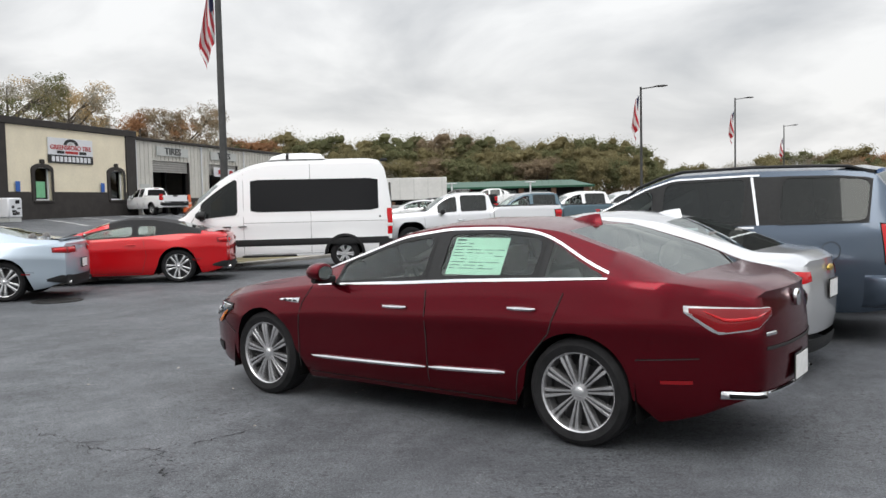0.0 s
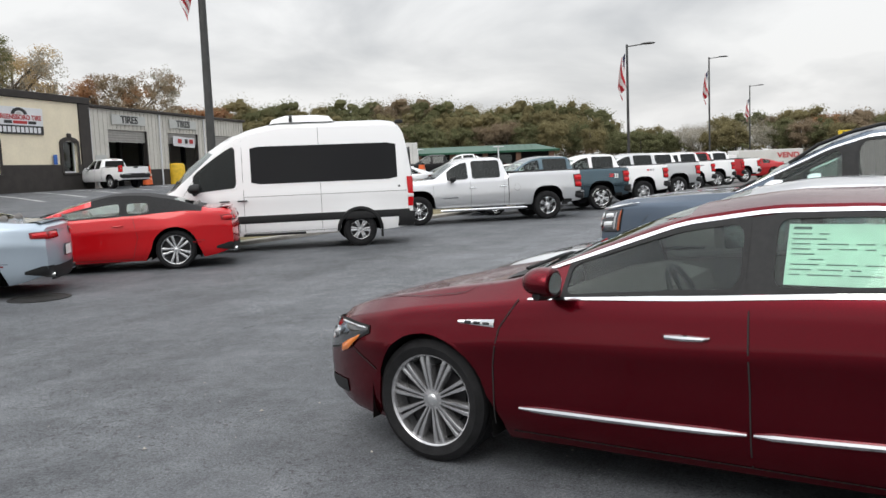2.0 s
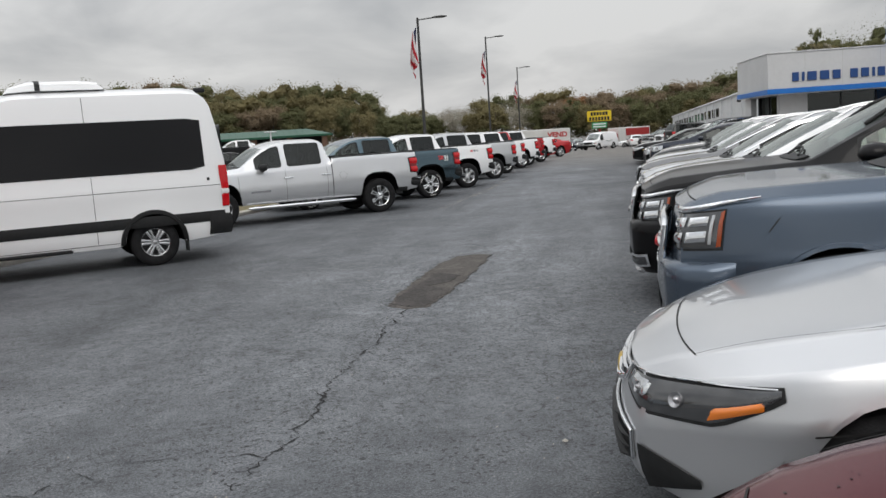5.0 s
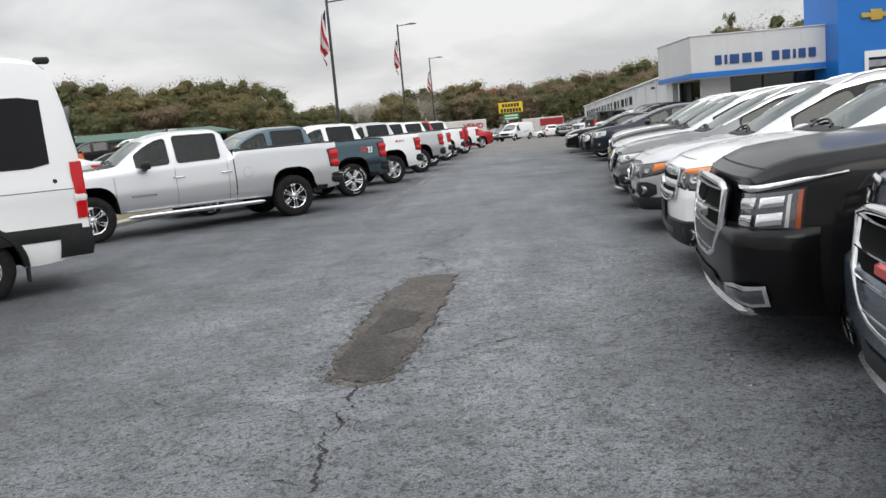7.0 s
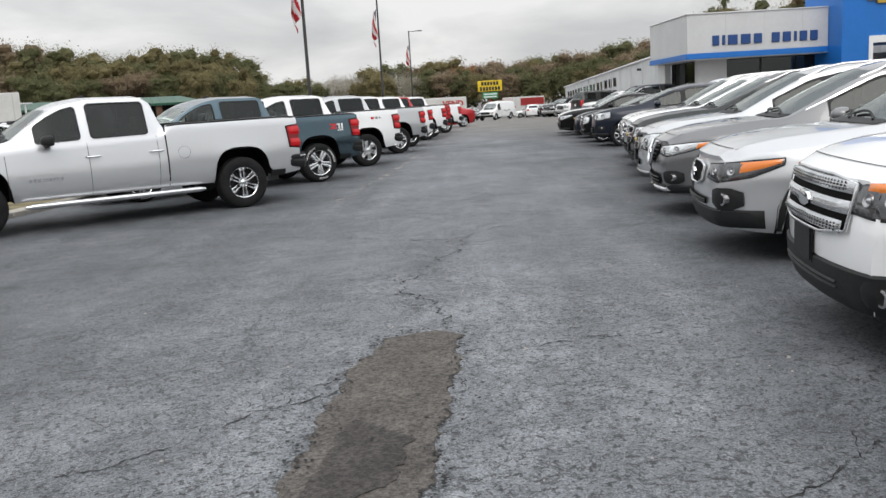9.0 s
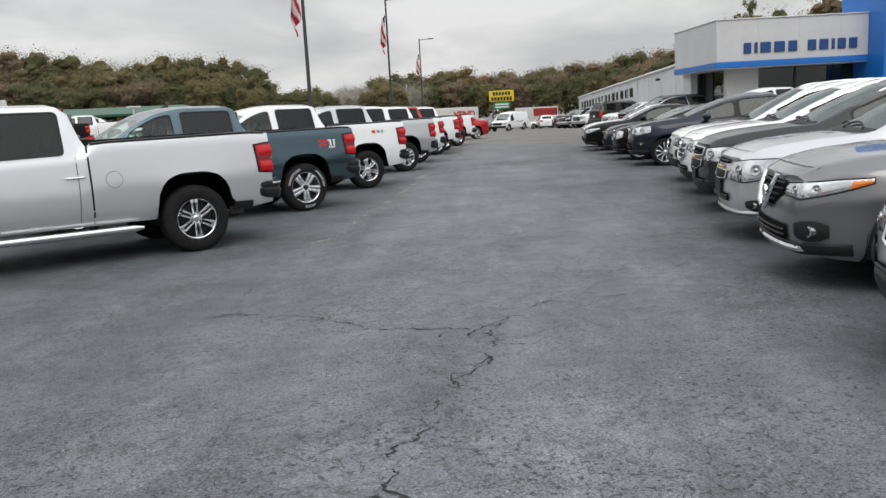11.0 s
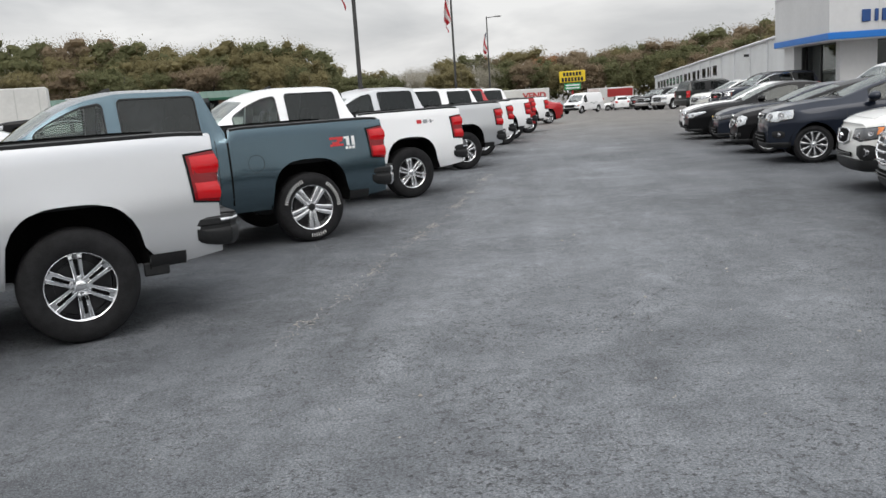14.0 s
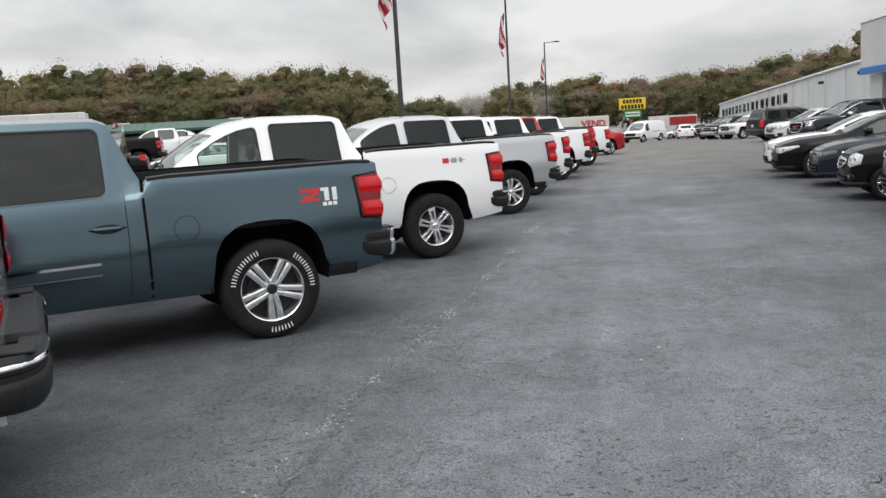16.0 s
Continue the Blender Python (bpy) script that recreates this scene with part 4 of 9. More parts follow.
def bonnet_lines(sh, car, s0, y1=0.80, y0=0.66):
    m = Mesh()
    w = 0.004
    c = sh.ws[0] - 0.12
    for sd in (1, -1):
        g = []
        for t in np.linspace(0, 1, 16):
            s = s0 + (c - s0) * t
            y = sd * sh.hw * (y0 + (y1 - y0) * min(1, t * 1.6) - 0.16 * max(0.0, t - 0.86) / 0.14)
            g.append([top_point(sh, s, y - w / 2, 0.006), top_point(sh, s, y + w / 2, 0.006)])
        m.rings(g, closed=False)
    g = []
    for y in np.linspace(-sh.hw * y0, sh.hw * y0, 14):
        g.append([top_point(sh, s0 - w, y), top_point(sh, s0 + w, y)])
    m.rings(g, closed=False)
    part("bonnet_gap", m, SEAM, car, sharp=0)


def window_chrome(sh, car, d, s0, s1, mat=None, low=True, high=True, w=0.5):
    """Bright trim round the side glass."""
    nb = len(FR) - 1
    for sd in (1, -1):
        m = Mesh()
        for rows, use in (((nb, nb + 1), low), ((nb + 2, nb + 3), high)):
            if not use:
                continue
            g = []
            for s in np.linspace(s0, s1, 44):
                sec = [sh.point(s, r) for r in sh.section(s)]
                a, b = sec[rows[0]], sec[rows[1]]
                if rows[0] == nb + 2:
                    a, b = a.lerp(b, 0.12), a.lerp(b, min(1, 0.12 + 0.022 / max(0.01, (b - a).length)))
                else:
                    b = a.lerp(b, min(1, 0.024 / max(0.01, (b - a).length)))
                n = Vector((0, 1, 0.25)) * 0.006
                g.append([((a + n).x, sd * (a + n).y, (a + n).z), ((b + n).x, sd * (b + n).y, (b + n).z)])
            m.rings(g, closed=False)
        part("window_trim", m, mat or CHROME, car)


LACROSSE = dict(name="saloon_car", L=5.02, W=1.86, gc=0.20, R=0.352, wb=2.905, fo=0.98, rim=0.262, wheel="ten_slim", tw=0.245, cap_mat=ALLOY, rim_mat=MID_ALLOY, lift=0.08, rise=0.05, corner=0.05, arch=0.036,
                belt=[(0, 0.69), (0.3, 0.775), (0.9, 0.875), (1.6, 0.95), (2.4, 0.985), (3.0, 1.025), (3.6, 1.055), (4.1, 1.085), (4.55, 1.07), (4.9, 1.01), (5.02, 0.965)],
                top=[(0, 0.72), (0.1, 0.785), (0.5, 0.885), (1.0, 0.97), (1.45, 1.03), (2.35, 1.39), (2.75, 1.455), (3.2, 1.46), (3.65, 1.41), (4.15, 1.24), (4.5, 1.105), (4.8, 1.075), (4.95, 1.06), (5.02, 0.99)],
                screen=(1.46, 2.38), rear_glass=(3.68, 4.50), panes=[(1.78, 2.66), (2.76, 3.58), (3.64, 4.05)], tints=[0, 0, 0], black_pillars=True, dlo=(3.42, 4.10), nose=0.70, tail=0.66, tail_len=1.15, bow=0.20, tbow=0.24,
                dress=dress_lacrosse)


# -- silver saloon
def dress_malibu(sh, car, d, paint):
    seams(sh, car, [[(1.45, 0.30), (1.44, 0.6), (1.56, 0.90)], [(2.60, 0.24), (2.62, 0.92)], [(3.32, 0.24), (3.62, 0.72), (3.7, 0.97)], [(0.85, 0.63), (0.62, 0.60)]])
    bonnet_lines(sh, car, 0.24)
    front_lamp(sh, car, 0.38, 1.08, [0.612, 0.572, 0.590, 0.712], [0.665, 0.69, 0.715, 0.735], (0.82, 1.01, [0.597, 0.662], [0.645, 0.695]), dark=True)
    for sd in (1, -1):
        part("lamp_reflector", sh.patch(0.42, 0.60, [0.62, 0.605], [0.665, 0.675], sd, 1, 0.018, 6, 2), LAMP_CLEAR, car)
        part("lamp_chrome", sh.patch(0.30, 1.07, [0.668, 0.695, 0.72, 0.733], [0.678, 0.705, 0.73, 0.74], sd, 1, 0.02, 9, 1), CHROME, car)
        part("air_curtain", sh.patch(0.60, 0.80, [0.27, 0.33], [0.44, 0.36], sd, 1, 0.012), PLASTIC, car)
    grille(sh, car, 0.34, [0.565, 0.57, 0.62], [0.66, 0.66, 0.67], 3, rim=0.009, thick=0.005)
    grille(sh, car, 0.56, [0.26, 0.27, 0.36], [0.50, 0.50, 0.47], 6, bar=PLASTIC, rim=0.008, thick=0.008)
    ellipse_badge(sh, car, 0.60, 0.085, 0.03, GOLD)
    tail_lamp(sh, car, 0.48, 1.16, [0.84, 0.80, 0.84], [0.92, 0.94, 0.93], (LAMP_RED, LAMP_DEEP))
    plate(sh, car, 0.75, -1)
    ellipse_badge(sh, car, 0.93, 0.09, 0.03, GOLD, -1)
    part("rear_diffuser", sh.patch(-0.7, 0.7, [0.22], [0.34], 1, -1, 0.012, 10, 2), PLASTIC, car)
    window_chrome(sh, car, d, 1.55, 4.2, high=False)
    handles(sh, car, [(2.36, 0.78), (3.40, 0.80)], paint, paint)
    mirror(sh, car, d, 1.80, paint)
    fin_mesh(sh, car, 3.45, paint)


MALIBU = dict(LACROSSE, L=4.92, W=1.85, R=0.340, rim=0.24, wb=2.83, fo=0.95, wheel="five_pair", dlo=(3.3, 4.02), rear_glass=(3.60, 4.42), screen=(1.40, 2.3), panes=[(1.75, 2.58), (2.66, 3.50), (3.56, 3.95)],
              belt=[(0, 0.66), (0.3, 0.75), (0.9, 0.84), (1.6, 0.905), (3.0, 0.945), (4.0, 0.99), (4.5, 1.02), (4.8, 1.0), (4.92, 0.96)],
              top=[(0, 0.69), (0.1, 0.755), (0.5, 0.86), (1.0, 0.945), (1.40, 1.0), (2.25, 1.375), (2.7, 1.45), (3.1, 1.455), (3.55, 1.40), (4.1, 1.22), (4.42, 1.10), (4.7, 1.085), (4.86, 1.075), (4.92, 0.99)],
              dress=dress_malibu, bow=0.30, nose=0.66)


# -- large sport utility
def dress_yukon(sh, car, d, paint):
    L, up = sh.L, d.get("lamp_up", 0.0)
    seams(sh, car, [[(1.42, 0.45), (1.40, 1.12)], [(2.52, 0.38), (2.55, 1.15)], [(3.38, 0.38), (3.45, 0.75), (3.62, 1.15)], [(0.55, 0.98), (0.62, 1.06)]])
    bonnet_lines(sh, car, 0.10, 0.82, 0.74)
    front_lamp(sh, car, 0.68, 1.12, [0.80 + up, 0.80 + up, 0.81 + up], [1.0 + up, 1.01 + up, 1.03 + up], (1.09, 1.12, [0.815 + up, 0.82 + up], [1.02 + up, 1.03 + up]), dark=True, bowls=False, lens=AMBER_DEEP)
    bright = d.get("bright", True)
    g = grille(sh, car, 0.57, [0.565, 0.565, 0.575, 0.62, 0.76], [1.025, 1.025, 1.022, 1.015, 0.985], 4, mat=UNDER, bar=CHROME if bright else GREY_ALLOY, rim=0.024, thick=0.011, out=0.065)
    part("badge_bar", sh.patch(-0.17, 0.17, [0.775], [0.865], 1, 1, 0.100, 6, 1), BADGE_RED if bright else GREY_ALLOY, g, "raised badge bar")
    part("bumper", sh.band(-1.22, 1.22, [(0.0, 0.80), (0.055, 0.775), (0.075, 0.75), (0.08, 0.68), (0.085, 0.52), (0.07, 0.40), (0.05, 0.33), (0.0, 0.30)]), paint, car)
    part("skid_lip", sh.band(-0.86, 0.86, [(0.055, 0.355), (0.085, 0.34), (0.075, 0.315), (0.0, 0.305)]), GREY_ALLOY, car)
    part("bumper_grille", sh.patch(-0.42, 0.42, [0.41], [0.50], 1, 1, 0.02, 10, 2, 0.082), PLASTIC, car)
    for sd in (1, -1):
        part("lamp_chrome", sh.patch(0.60, 1.34, [1.005 + up, 1.015 + up, 1.06 + up, 1.10 + up], [1.04 + up, 1.05 + up, 1.085 + up, 1.112 + up], sd, 1, 0.020, 14, 2), CHROME, car)
        # stacked reflectors behind the lens
        for a0, a1, z0, z1 in ((0.72, 0.87, 0.915, 0.985), (0.72, 0.87, 0.825, 0.895), (0.89, 1.02, 0.93, 0.995), (0.89, 1.02, 0.835, 0.91)):
            part("lamp_reflector", sh.patch(a0, a1, [z0 + up, z0 + 0.012 + up], [z1 - 0.012 + up, z1 + up], sd, 1, 0.012, 8, 3, 0.014), CHROME, car)
        part("lamp_guide", sh.patch(1.035, 1.06, [0.83 + up, 0.83 + up], [1.0 + up, 1.005 + up], sd, 1, 0.012, 4, 3, 0.012), ALLOY, car)
        v = part("fog_bezel", sh.patch(0.64, 0.94, [0.415, 0.405, 0.415], [0.48, 0.505, 0.51], sd, 1, 0.02, 12, 3, 0.088), CHROME, car)
        part("fog_lamp", sh.patch(0.665, 0.92, [0.428, 0.430], [0.472, 0.492], sd, 1, 0.012, 8, 2, 0.105), LAMP_DARK, v)
        part("roof_rail", Mesh().tube([top_point(sh, s, sd * 0.62, 0.035 if 2.2 < s < L - 0.5 else 0.0) for s in np.linspace(2.0, L - 0.35, 12)], 0.018, 8), CHROME if d.get("rails") else PLASTIC, car)
        part("step_board", Mesh().box(sh.x0 - 3.35, sh.x0 - 1.55, sd * sh.hw * 0.97 - 0.08, sd * sh.hw * 0.97 + 0.08, 0.36, 0.41, 0.02), PLASTIC, car)
        # fuel flap
        g = []
        for k in (1.0, 0.93):
            g.append([sh.side(L - 0.70 + 0.10 * k * math.cos(t), 0.98 + 0.10 * k * math.sin(t), sd, 0.003) for t in np.linspace(0, 2 * math.pi, 20, endpoint=False)])
        part("fuel_flap", Mesh().rings(g), SEAM, car)
    tail_lamp(sh, car, 0.80, 1.10, [0.86, 0.86], [1.24, 1.26], (LAMP_RED, LAMP_DEEP), rim=GLOSS_BLACK)
    plate(sh, car, 0.92, -1)
    part("rear_bumper", sh.band(-1.3, 1.3, [(0.0, 0.74), (0.05, 0.72), (0.07, 0.68), (0.07, 0.50), (0.03, 0.42), (0.0, 0.40)], -1), paint, car)
    window_chrome(sh, car, d, 1.5, 3.68, high=d.get("bright", True))
    if d.get("bright", True):
        nb = len(FR) - 1
        for sd in (1, -1):
            g = []
            for t in np.linspace(0, 1, 8):
                s = 3.60 + 0.12 * (1 - t)
                sec = [sh.point(s, r) for r in sh.section(s)]
                p = sec[nb + 1].lerp(sec[nb + 2], t)
                g.append([(p.x + 0.015, sd * (p.y + 0.008), p.z), (p.x - 0.015, sd * (p.y + 0.008), p.z)])
            part("pillar_chrome", Mesh().rings(g, closed=False), CHROME, car)
    handles(sh, car, [(2.32, 1.0), (3.36, 1.01)], CHROME if d.get("bright", True) else paint, paint)
    mirror(sh, car, d, 1.92, CHROME if d.get("bright", True) else paint, big=1.25)
    arch_trim(sh, car, 0.035, paint, 0.02)
    fin_mesh(sh, car, 2.4, PLASTIC)
    sp = Mesh()
    sp.rings([[top_point(sh, s, y, h) for y in np.linspace(-0.64, 0.64, 9)] for s, h in ((L - 0.75, 0.0), (L - 0.55, 0.03), (L - 0.33, 0.035), (L - 0.32, 0.0))], closed=False)
    part("roof_spoiler", sp, paint, car)


YUKON = dict(name="sport_utility_vehicle", L=5.18, W=2.045, gc=0.33, R=0.405, wb=2.946, fo=0.98, rim=0.265, wheel="six_pair", tw=0.275, arch=0.075, inset=0.085, tumble=0.22, rail=0.92, soft=0.05, seat_z=0.62, seat_rows=3,
             belt=[(0, 1.03), (0.2, 1.085), (0.6, 1.135), (1.5, 1.18), (3.0, 1.19), (4.2, 1.22), (4.95, 1.25), (5.18, 1.22)],
             top=[(0, 1.05), (0.08, 1.10), (0.3, 1.165), (1.0, 1.225), (1.5, 1.26), (2.35, 1.75), (2.7, 1.865), (3.6, 1.89), (4.5, 1.87), (4.82, 1.83), (4.93, 1.76), (5.08, 1.42), (5.18, 1.26)],
             screen=(1.52, 2.36), rear_glass=(4.87, 5.09), rear_tint=True, panes=[(1.86, 2.48), (2.58, 3.56), (3.92, 4.84)], tints=[0, 1, 1], black_pillars=True, nose=0.86, tail=0.92, bow=0.12, tbow=0.05, chin=0.05, rump=0.02,
             section="suv", dress=dress_yukon)


# -- crossovers, told apart by size, face and lamps
def dress_crossover(sh, car, d, paint):
    L = sh.L
    c = sh.ws[0]
    seams(sh, car, [[(c + 0.05, 0.36), (c + 0.02, 0.9)], [(c + 1.15, 0.32), (c + 1.18, 0.98)], [(c + 1.95, 0.32), (c + 2.22, 0.98)]])
    bonnet_lines(sh, car, 0.14, 0.8, 0.68)
    f = d["face"]
    front_lamp(sh, car, *f["lamp"], amber=f.get("amber"), dark=f.get("dark", False))
    grille(sh, car, *f["grille"], bar=f.get("bar", CHROME), mat=f.get("mesh", PLASTIC), rim=f.get("rim", 0.012), thick=f.get("thick", 0.01), out=0.02)
    if f.get("lower"):
        lg = part("bumper_grille", sh.patch(-f["lower"][0], f["lower"][0], [f["lower"][1]], [f["lower"][2]], 1, 1, 0.022, 10, 2), UNDER, car)
        for z in np.linspace(f["lower"][1], f["lower"][2], 4)[1:-1]:
            part("grille_bar", sh.band(-f["lower"][0] * 0.97, f["lower"][0] * 0.97, [(0.02, z - 0.008), (0.032, z), (0.02, z + 0.008)], 1, 16, 0), PLASTIC, lg)
    ch = sh.gc + f.get("chin_h", 0.14)
    part("chin", sh.band(-1.02, 1.02, [(0.0, ch), (0.016, ch - 0.012), (0.022, (ch + sh.gc) / 2 + 0.03), (0.012, sh.gc + 0.06), (0.0, sh.gc + 0.045)]), f.get("chin_mat", PLASTIC), car)
    if f.get("lip"):
        part("skid_lip", sh.band(-0.7, 0.7, [(0.02, sh.gc + 0.115), (0.035, sh.gc + 0.10), (0.03, sh.gc + 0.075), (0.0, sh.gc + 0.07)]), CHROME, car)
    if f.get("vee"):
        for sd in (1, -1):
            pts = [sh.around(a, z, sd, 1) + sh.outward(a, z, sd, 1) * 0.035 for a, z in ((0.21, 0.855), (0.17, 0.74), (0.11, 0.63), (0.04, 0.59))]
            part("chrome_vee", Mesh().tube(pts, [0.02, 0.03, 0.03, 0.022], 8), CHROME, car)
    if f.get("second"):
        grille(sh, car, *f["second"], bar=f.get("bar2", PLASTIC), rim=0.008, thick=0.006, out=0.02)
    if f.get("holes"):
        for z0 in f["holes"]:
            hm = Mesh()
            for a in np.linspace(-0.5, 0.5, 26):
                for z in (z0 - 0.016, z0, z0 + 0.016):
                    q = sh.patch(a - 0.009, a + 0.009, [z - 0.005], [z + 0.005], 1, 1, 0.078, 1, 1)
                    hm.add([q.v[0], q.v[3], q.v[-1], q.v[-4]], [(0, 1, 2, 3)])
            part("grille_holes", hm, UNDER, car, "rows of small dark holes in the grille bar", sharp=0)
    if f.get("badge"):
        ellipse_badge(sh, car, *f["badge"], out=0.05)
    for sd in (1, -1):
        if f.get("fog"):
            a, z, r = f["fog"]
            v = part("fog_bezel", sh.patch(a - r * 1.7, a + r * 1.7, [z - r * 0.5, z - r * 1.1, z - r * 1.1, z - r * 0.6], [z + r * 0.8, z + r * 1.1, z + r * 1.1, z + r * 0.7], sd, 1, 0.024, 12, 3), PLASTIC, car)
            p = sh.around(a, z, sd, 1) + sh.outward(a, z, sd, 1) * 0.012
            b = Mesh().spin_y([(r * 0.62, -0.02), (r * 0.62, 0.02), (r * 0.45, 0.024), (r * 0.4, 0.008), (0.001, 0.01)], 16)
            b.moved(Matrix.Translation(p) @ pose(0, 0, 0, 0, 0, -90 + 20 * sd))
            part("fog_lamp", b, GREY_ALLOY, v)
        if d.get("rails"):
            part("roof_rail", Mesh().tube([top_point(sh, s, sd * sh.hw * 0.6, 0.045 if c + 1.0 < s < L - 0.5 else 0.0) for s in np.linspace(c + 0.8, L - 0.4, 12)], 0.016, 8), ALLOY, car)
        if d.get("cladding"):
            part("sill_cladding", sh.side_patch(sh.axle[0] + sh.ra, sh.axle[1] - sh.ra, [sh.gc + 0.01], [sh.gc + 0.15], sd, 0.01, 12, 2), PLASTIC, car)
    if d.get("cladding"):
        arch_trim(sh, car, 0.06)
    if f.get("plate"):
        plate(sh, car, f["plate"], 1, 0.16, 0.09, PLASTIC)
    tail_lamp(sh, car, 0.55, 1.0, [0.86, 0.9], [1.06, 1.1], (LAMP_RED, LAMP_DEEP))
    plate(sh, car, 0.75, -1)
    if d.get("bright"):
        window_chrome(sh, car, d, c + 0.15, L - 0.75)
    handles(sh, car, [(c + 0.95, 0.9), (c + 1.9, 0.92)], paint, paint)
    mirror(sh, car, d, c + 0.42, paint, big=1.1)


def crossover(L, W, H, wb, R, face, fo=0.9, hood=0.98, rear=0.28, **more):
    c = fo + 0.48
    b = hood
    d = dict(name="crossover", L=L, W=W, gc=0.24, R=R, wb=wb, fo=fo, rim=R * 0.70, wheel="five_pair", tw=0.23, arch=0.06, inset=0.09, tumble=0.30, rail=0.91, soft=0.06, seat_z=0.5,
             belt=[(0, b - 0.13), (0.25, b - 0.07), (0.9, b - 0.02), (1.5, b + 0.01), (3.0, b + 0.06), (L - 0.6, b + 0.14), (L, b + 0.08)],
             top=[(0, b - 0.10), (0.10, b - 0.03), (0.5, b + 0.05), (1.0, b + 0.10), (c, b + 0.125), (c + 0.95, H - 0.10), (c + 1.35, H - 0.01), (c + 2.0, H), (L - 0.75, H - 0.06), (L - 0.45, H - 0.14), (L - rear + 0.1, b + 0.22), (L, b + 0.1)],
             screen=(c + 0.02, c + 0.95), rear_glass=(L - 0.44, L - 0.16), rear_tint=True, panes=[(c + 0.40, c + 1.12), (c + 1.2, c + 2.12), (c + 2.2, L - 0.72)], tints=[1, 1, 1], black_pillars=True,
             nose=0.74, tail=0.84, bow=0.18, tbow=0.10, dress=dress_crossover, face=face)
    d.update(more)
    return d


F_FORD = dict(lamp=(0.58, 1.12, [0.80, 0.78, 0.84], [0.93, 0.95, 0.97]), amber=(0.66, 1.10, [0.905, 0.915], [0.948, 0.968]), dark=True, grille=(0.58, [0.66, 0.66, 0.70], [0.965, 0.965, 0.94], 3), bar=ALLOY, mesh=UNDER, rim=0.010, thick=0.033, holes=(0.71, 0.912), lower=(0.5, 0.36, 0.45), chin_h=0.27, fog=(0.82, 0.40, 0.075), badge=(0.812, 0.115, 0.045, CHROME), plate=0.56)
F_KIA = dict(lamp=(0.40, 1.16, [0.70, 0.67, 0.72, 0.82], [0.80, 0.82, 0.845, 0.86]), amber=(0.80, 1.14, [0.73, 0.77, 0.82], [0.832, 0.845, 0.858]), dark=True, grille=(0.30, [0.62, 0.62, 0.66], [0.81, 0.81, 0.78], 0), mesh=UNDER, rim=0.013, lower=(0.44, 0.46, 0.52), chin_h=0.2, fog=(0.72, 0.53, 0.085), badge=(0.715, 0.06, 0.04, CHROME))
F_NISSAN = dict(lamp=(0.42, 1.14, [0.74, 0.71, 0.77, 0.84], [0.81, 0.83, 0.855, 0.865]), amber=(0.98, 1.13, [0.79, 0.83], [0.85, 0.862]), grille=(0.40, [0.60, 0.63, 0.74], [0.83, 0.83, 0.83], 5), bar=PLASTIC, mesh=UNDER, rim=None, vee=True, lower=(0.5, 0.38, 0.5), chin_h=0.14, lip=True, fog=(0.74, 0.47, 0.07), badge=(0.71, 0.065, 0.065, CHROME))
F_CHEVY = dict(lamp=(0.50, 1.05, [0.70, 0.69, 0.74], [0.85, 0.87, 0.88]), amber=(0.95, 1.04, [0.80, 0.81], [0.86, 0.87]), grille=(0.46, [0.755, 0.755, 0.77], [0.865, 0.865, 0.86], 2), second=(0.44, [0.58, 0.58, 0.63], [0.70, 0.70, 0.70], 4), mesh=UNDER, rim=0.013, thick=0.006, bar=PLASTIC, lower=(0.55, 0.38, 0.46), chin_h=0.2, fog=(0.80, 0.44, 0.055), badge=(0.728, 0.075, 0.022, GOLD), plate=0.50)
F_SPLIT = dict(lamp=(0.44, 1.02, [0.66, 0.64, 0.70], [0.83, 0.86, 0.87]), grille=(0.34, [0.80, 0.80, 0.81], [0.85, 0.85, 0.845], 1), second=(0.30, [0.64, 0.64, 0.66], [0.735, 0.735, 0.735], 3), mesh=UNDER, rim=None, bar=PLASTIC, lower=(0.42, 0.42, 0.50), chin_h=0.10, chin_mat=GREY_ALLOY, fog=(0.80, 0.40, 0.05), badge=(0.77, 0.075, 0.022, GOLD), plate=0.55)
F_HYUNDAI = dict(lamp=(0.48, 1.12, [0.74, 0.70, 0.74, 0.86], [0.85, 0.87, 0.90, 0.92]), grille=(0.46, [0.54, 0.56, 0.66], [0.86, 0.86, 0.82], 4), rim=0.018, thick=0.016, lower=(0.5, 0.36, 0.48), chin_h=0.15, fog=(0.80, 0.46, 0.07), badge=(0.80, 0.08, 0.045, CHROME))
F_SOUL = dict(lamp=(0.46, 1.05, [0.78, 0.74, 0.80], [0.90, 0.93, 0.95]), grille=(0.34, [0.80, 0.80, 0.83], [0.875, 0.875, 0.87], 0), rim=0.008, lower=(0.55, 0.38, 0.56), chin_h=0.14, fog=(0.82, 0.52, 0.06), badge=(0.87, 0.05, 0.028, CHROME))
F_MINI = dict(lamp=(0.44, 0.74, [0.60, 0.56, 0.62], [0.76, 0.80, 0.76]), grille=(0.40, [0.52, 0.54, 0.62], [0.70, 0.70, 0.68], 3), rim=0.014, lower=(0.45, 0.30, 0.40), chin_h=0.12, fog=(0.58, 0.40, 0.05), badge=(0.78, 0.06, 0.03, CHROME))
F_COUPE = dict(lamp=(0.44, 0.98, [0.62, 0.60, 0.66], [0.70, 0.71, 0.74]), dark=True, grille=(0.48, [0.60, 0.61, 0.63], [0.69, 0.69, 0.70], 1), bar=PLASTIC, rim=0.008, lower=(0.62, 0.28, 0.46), chin_h=0.12, badge=(0.67, 0.07, 0.028, GOLD))
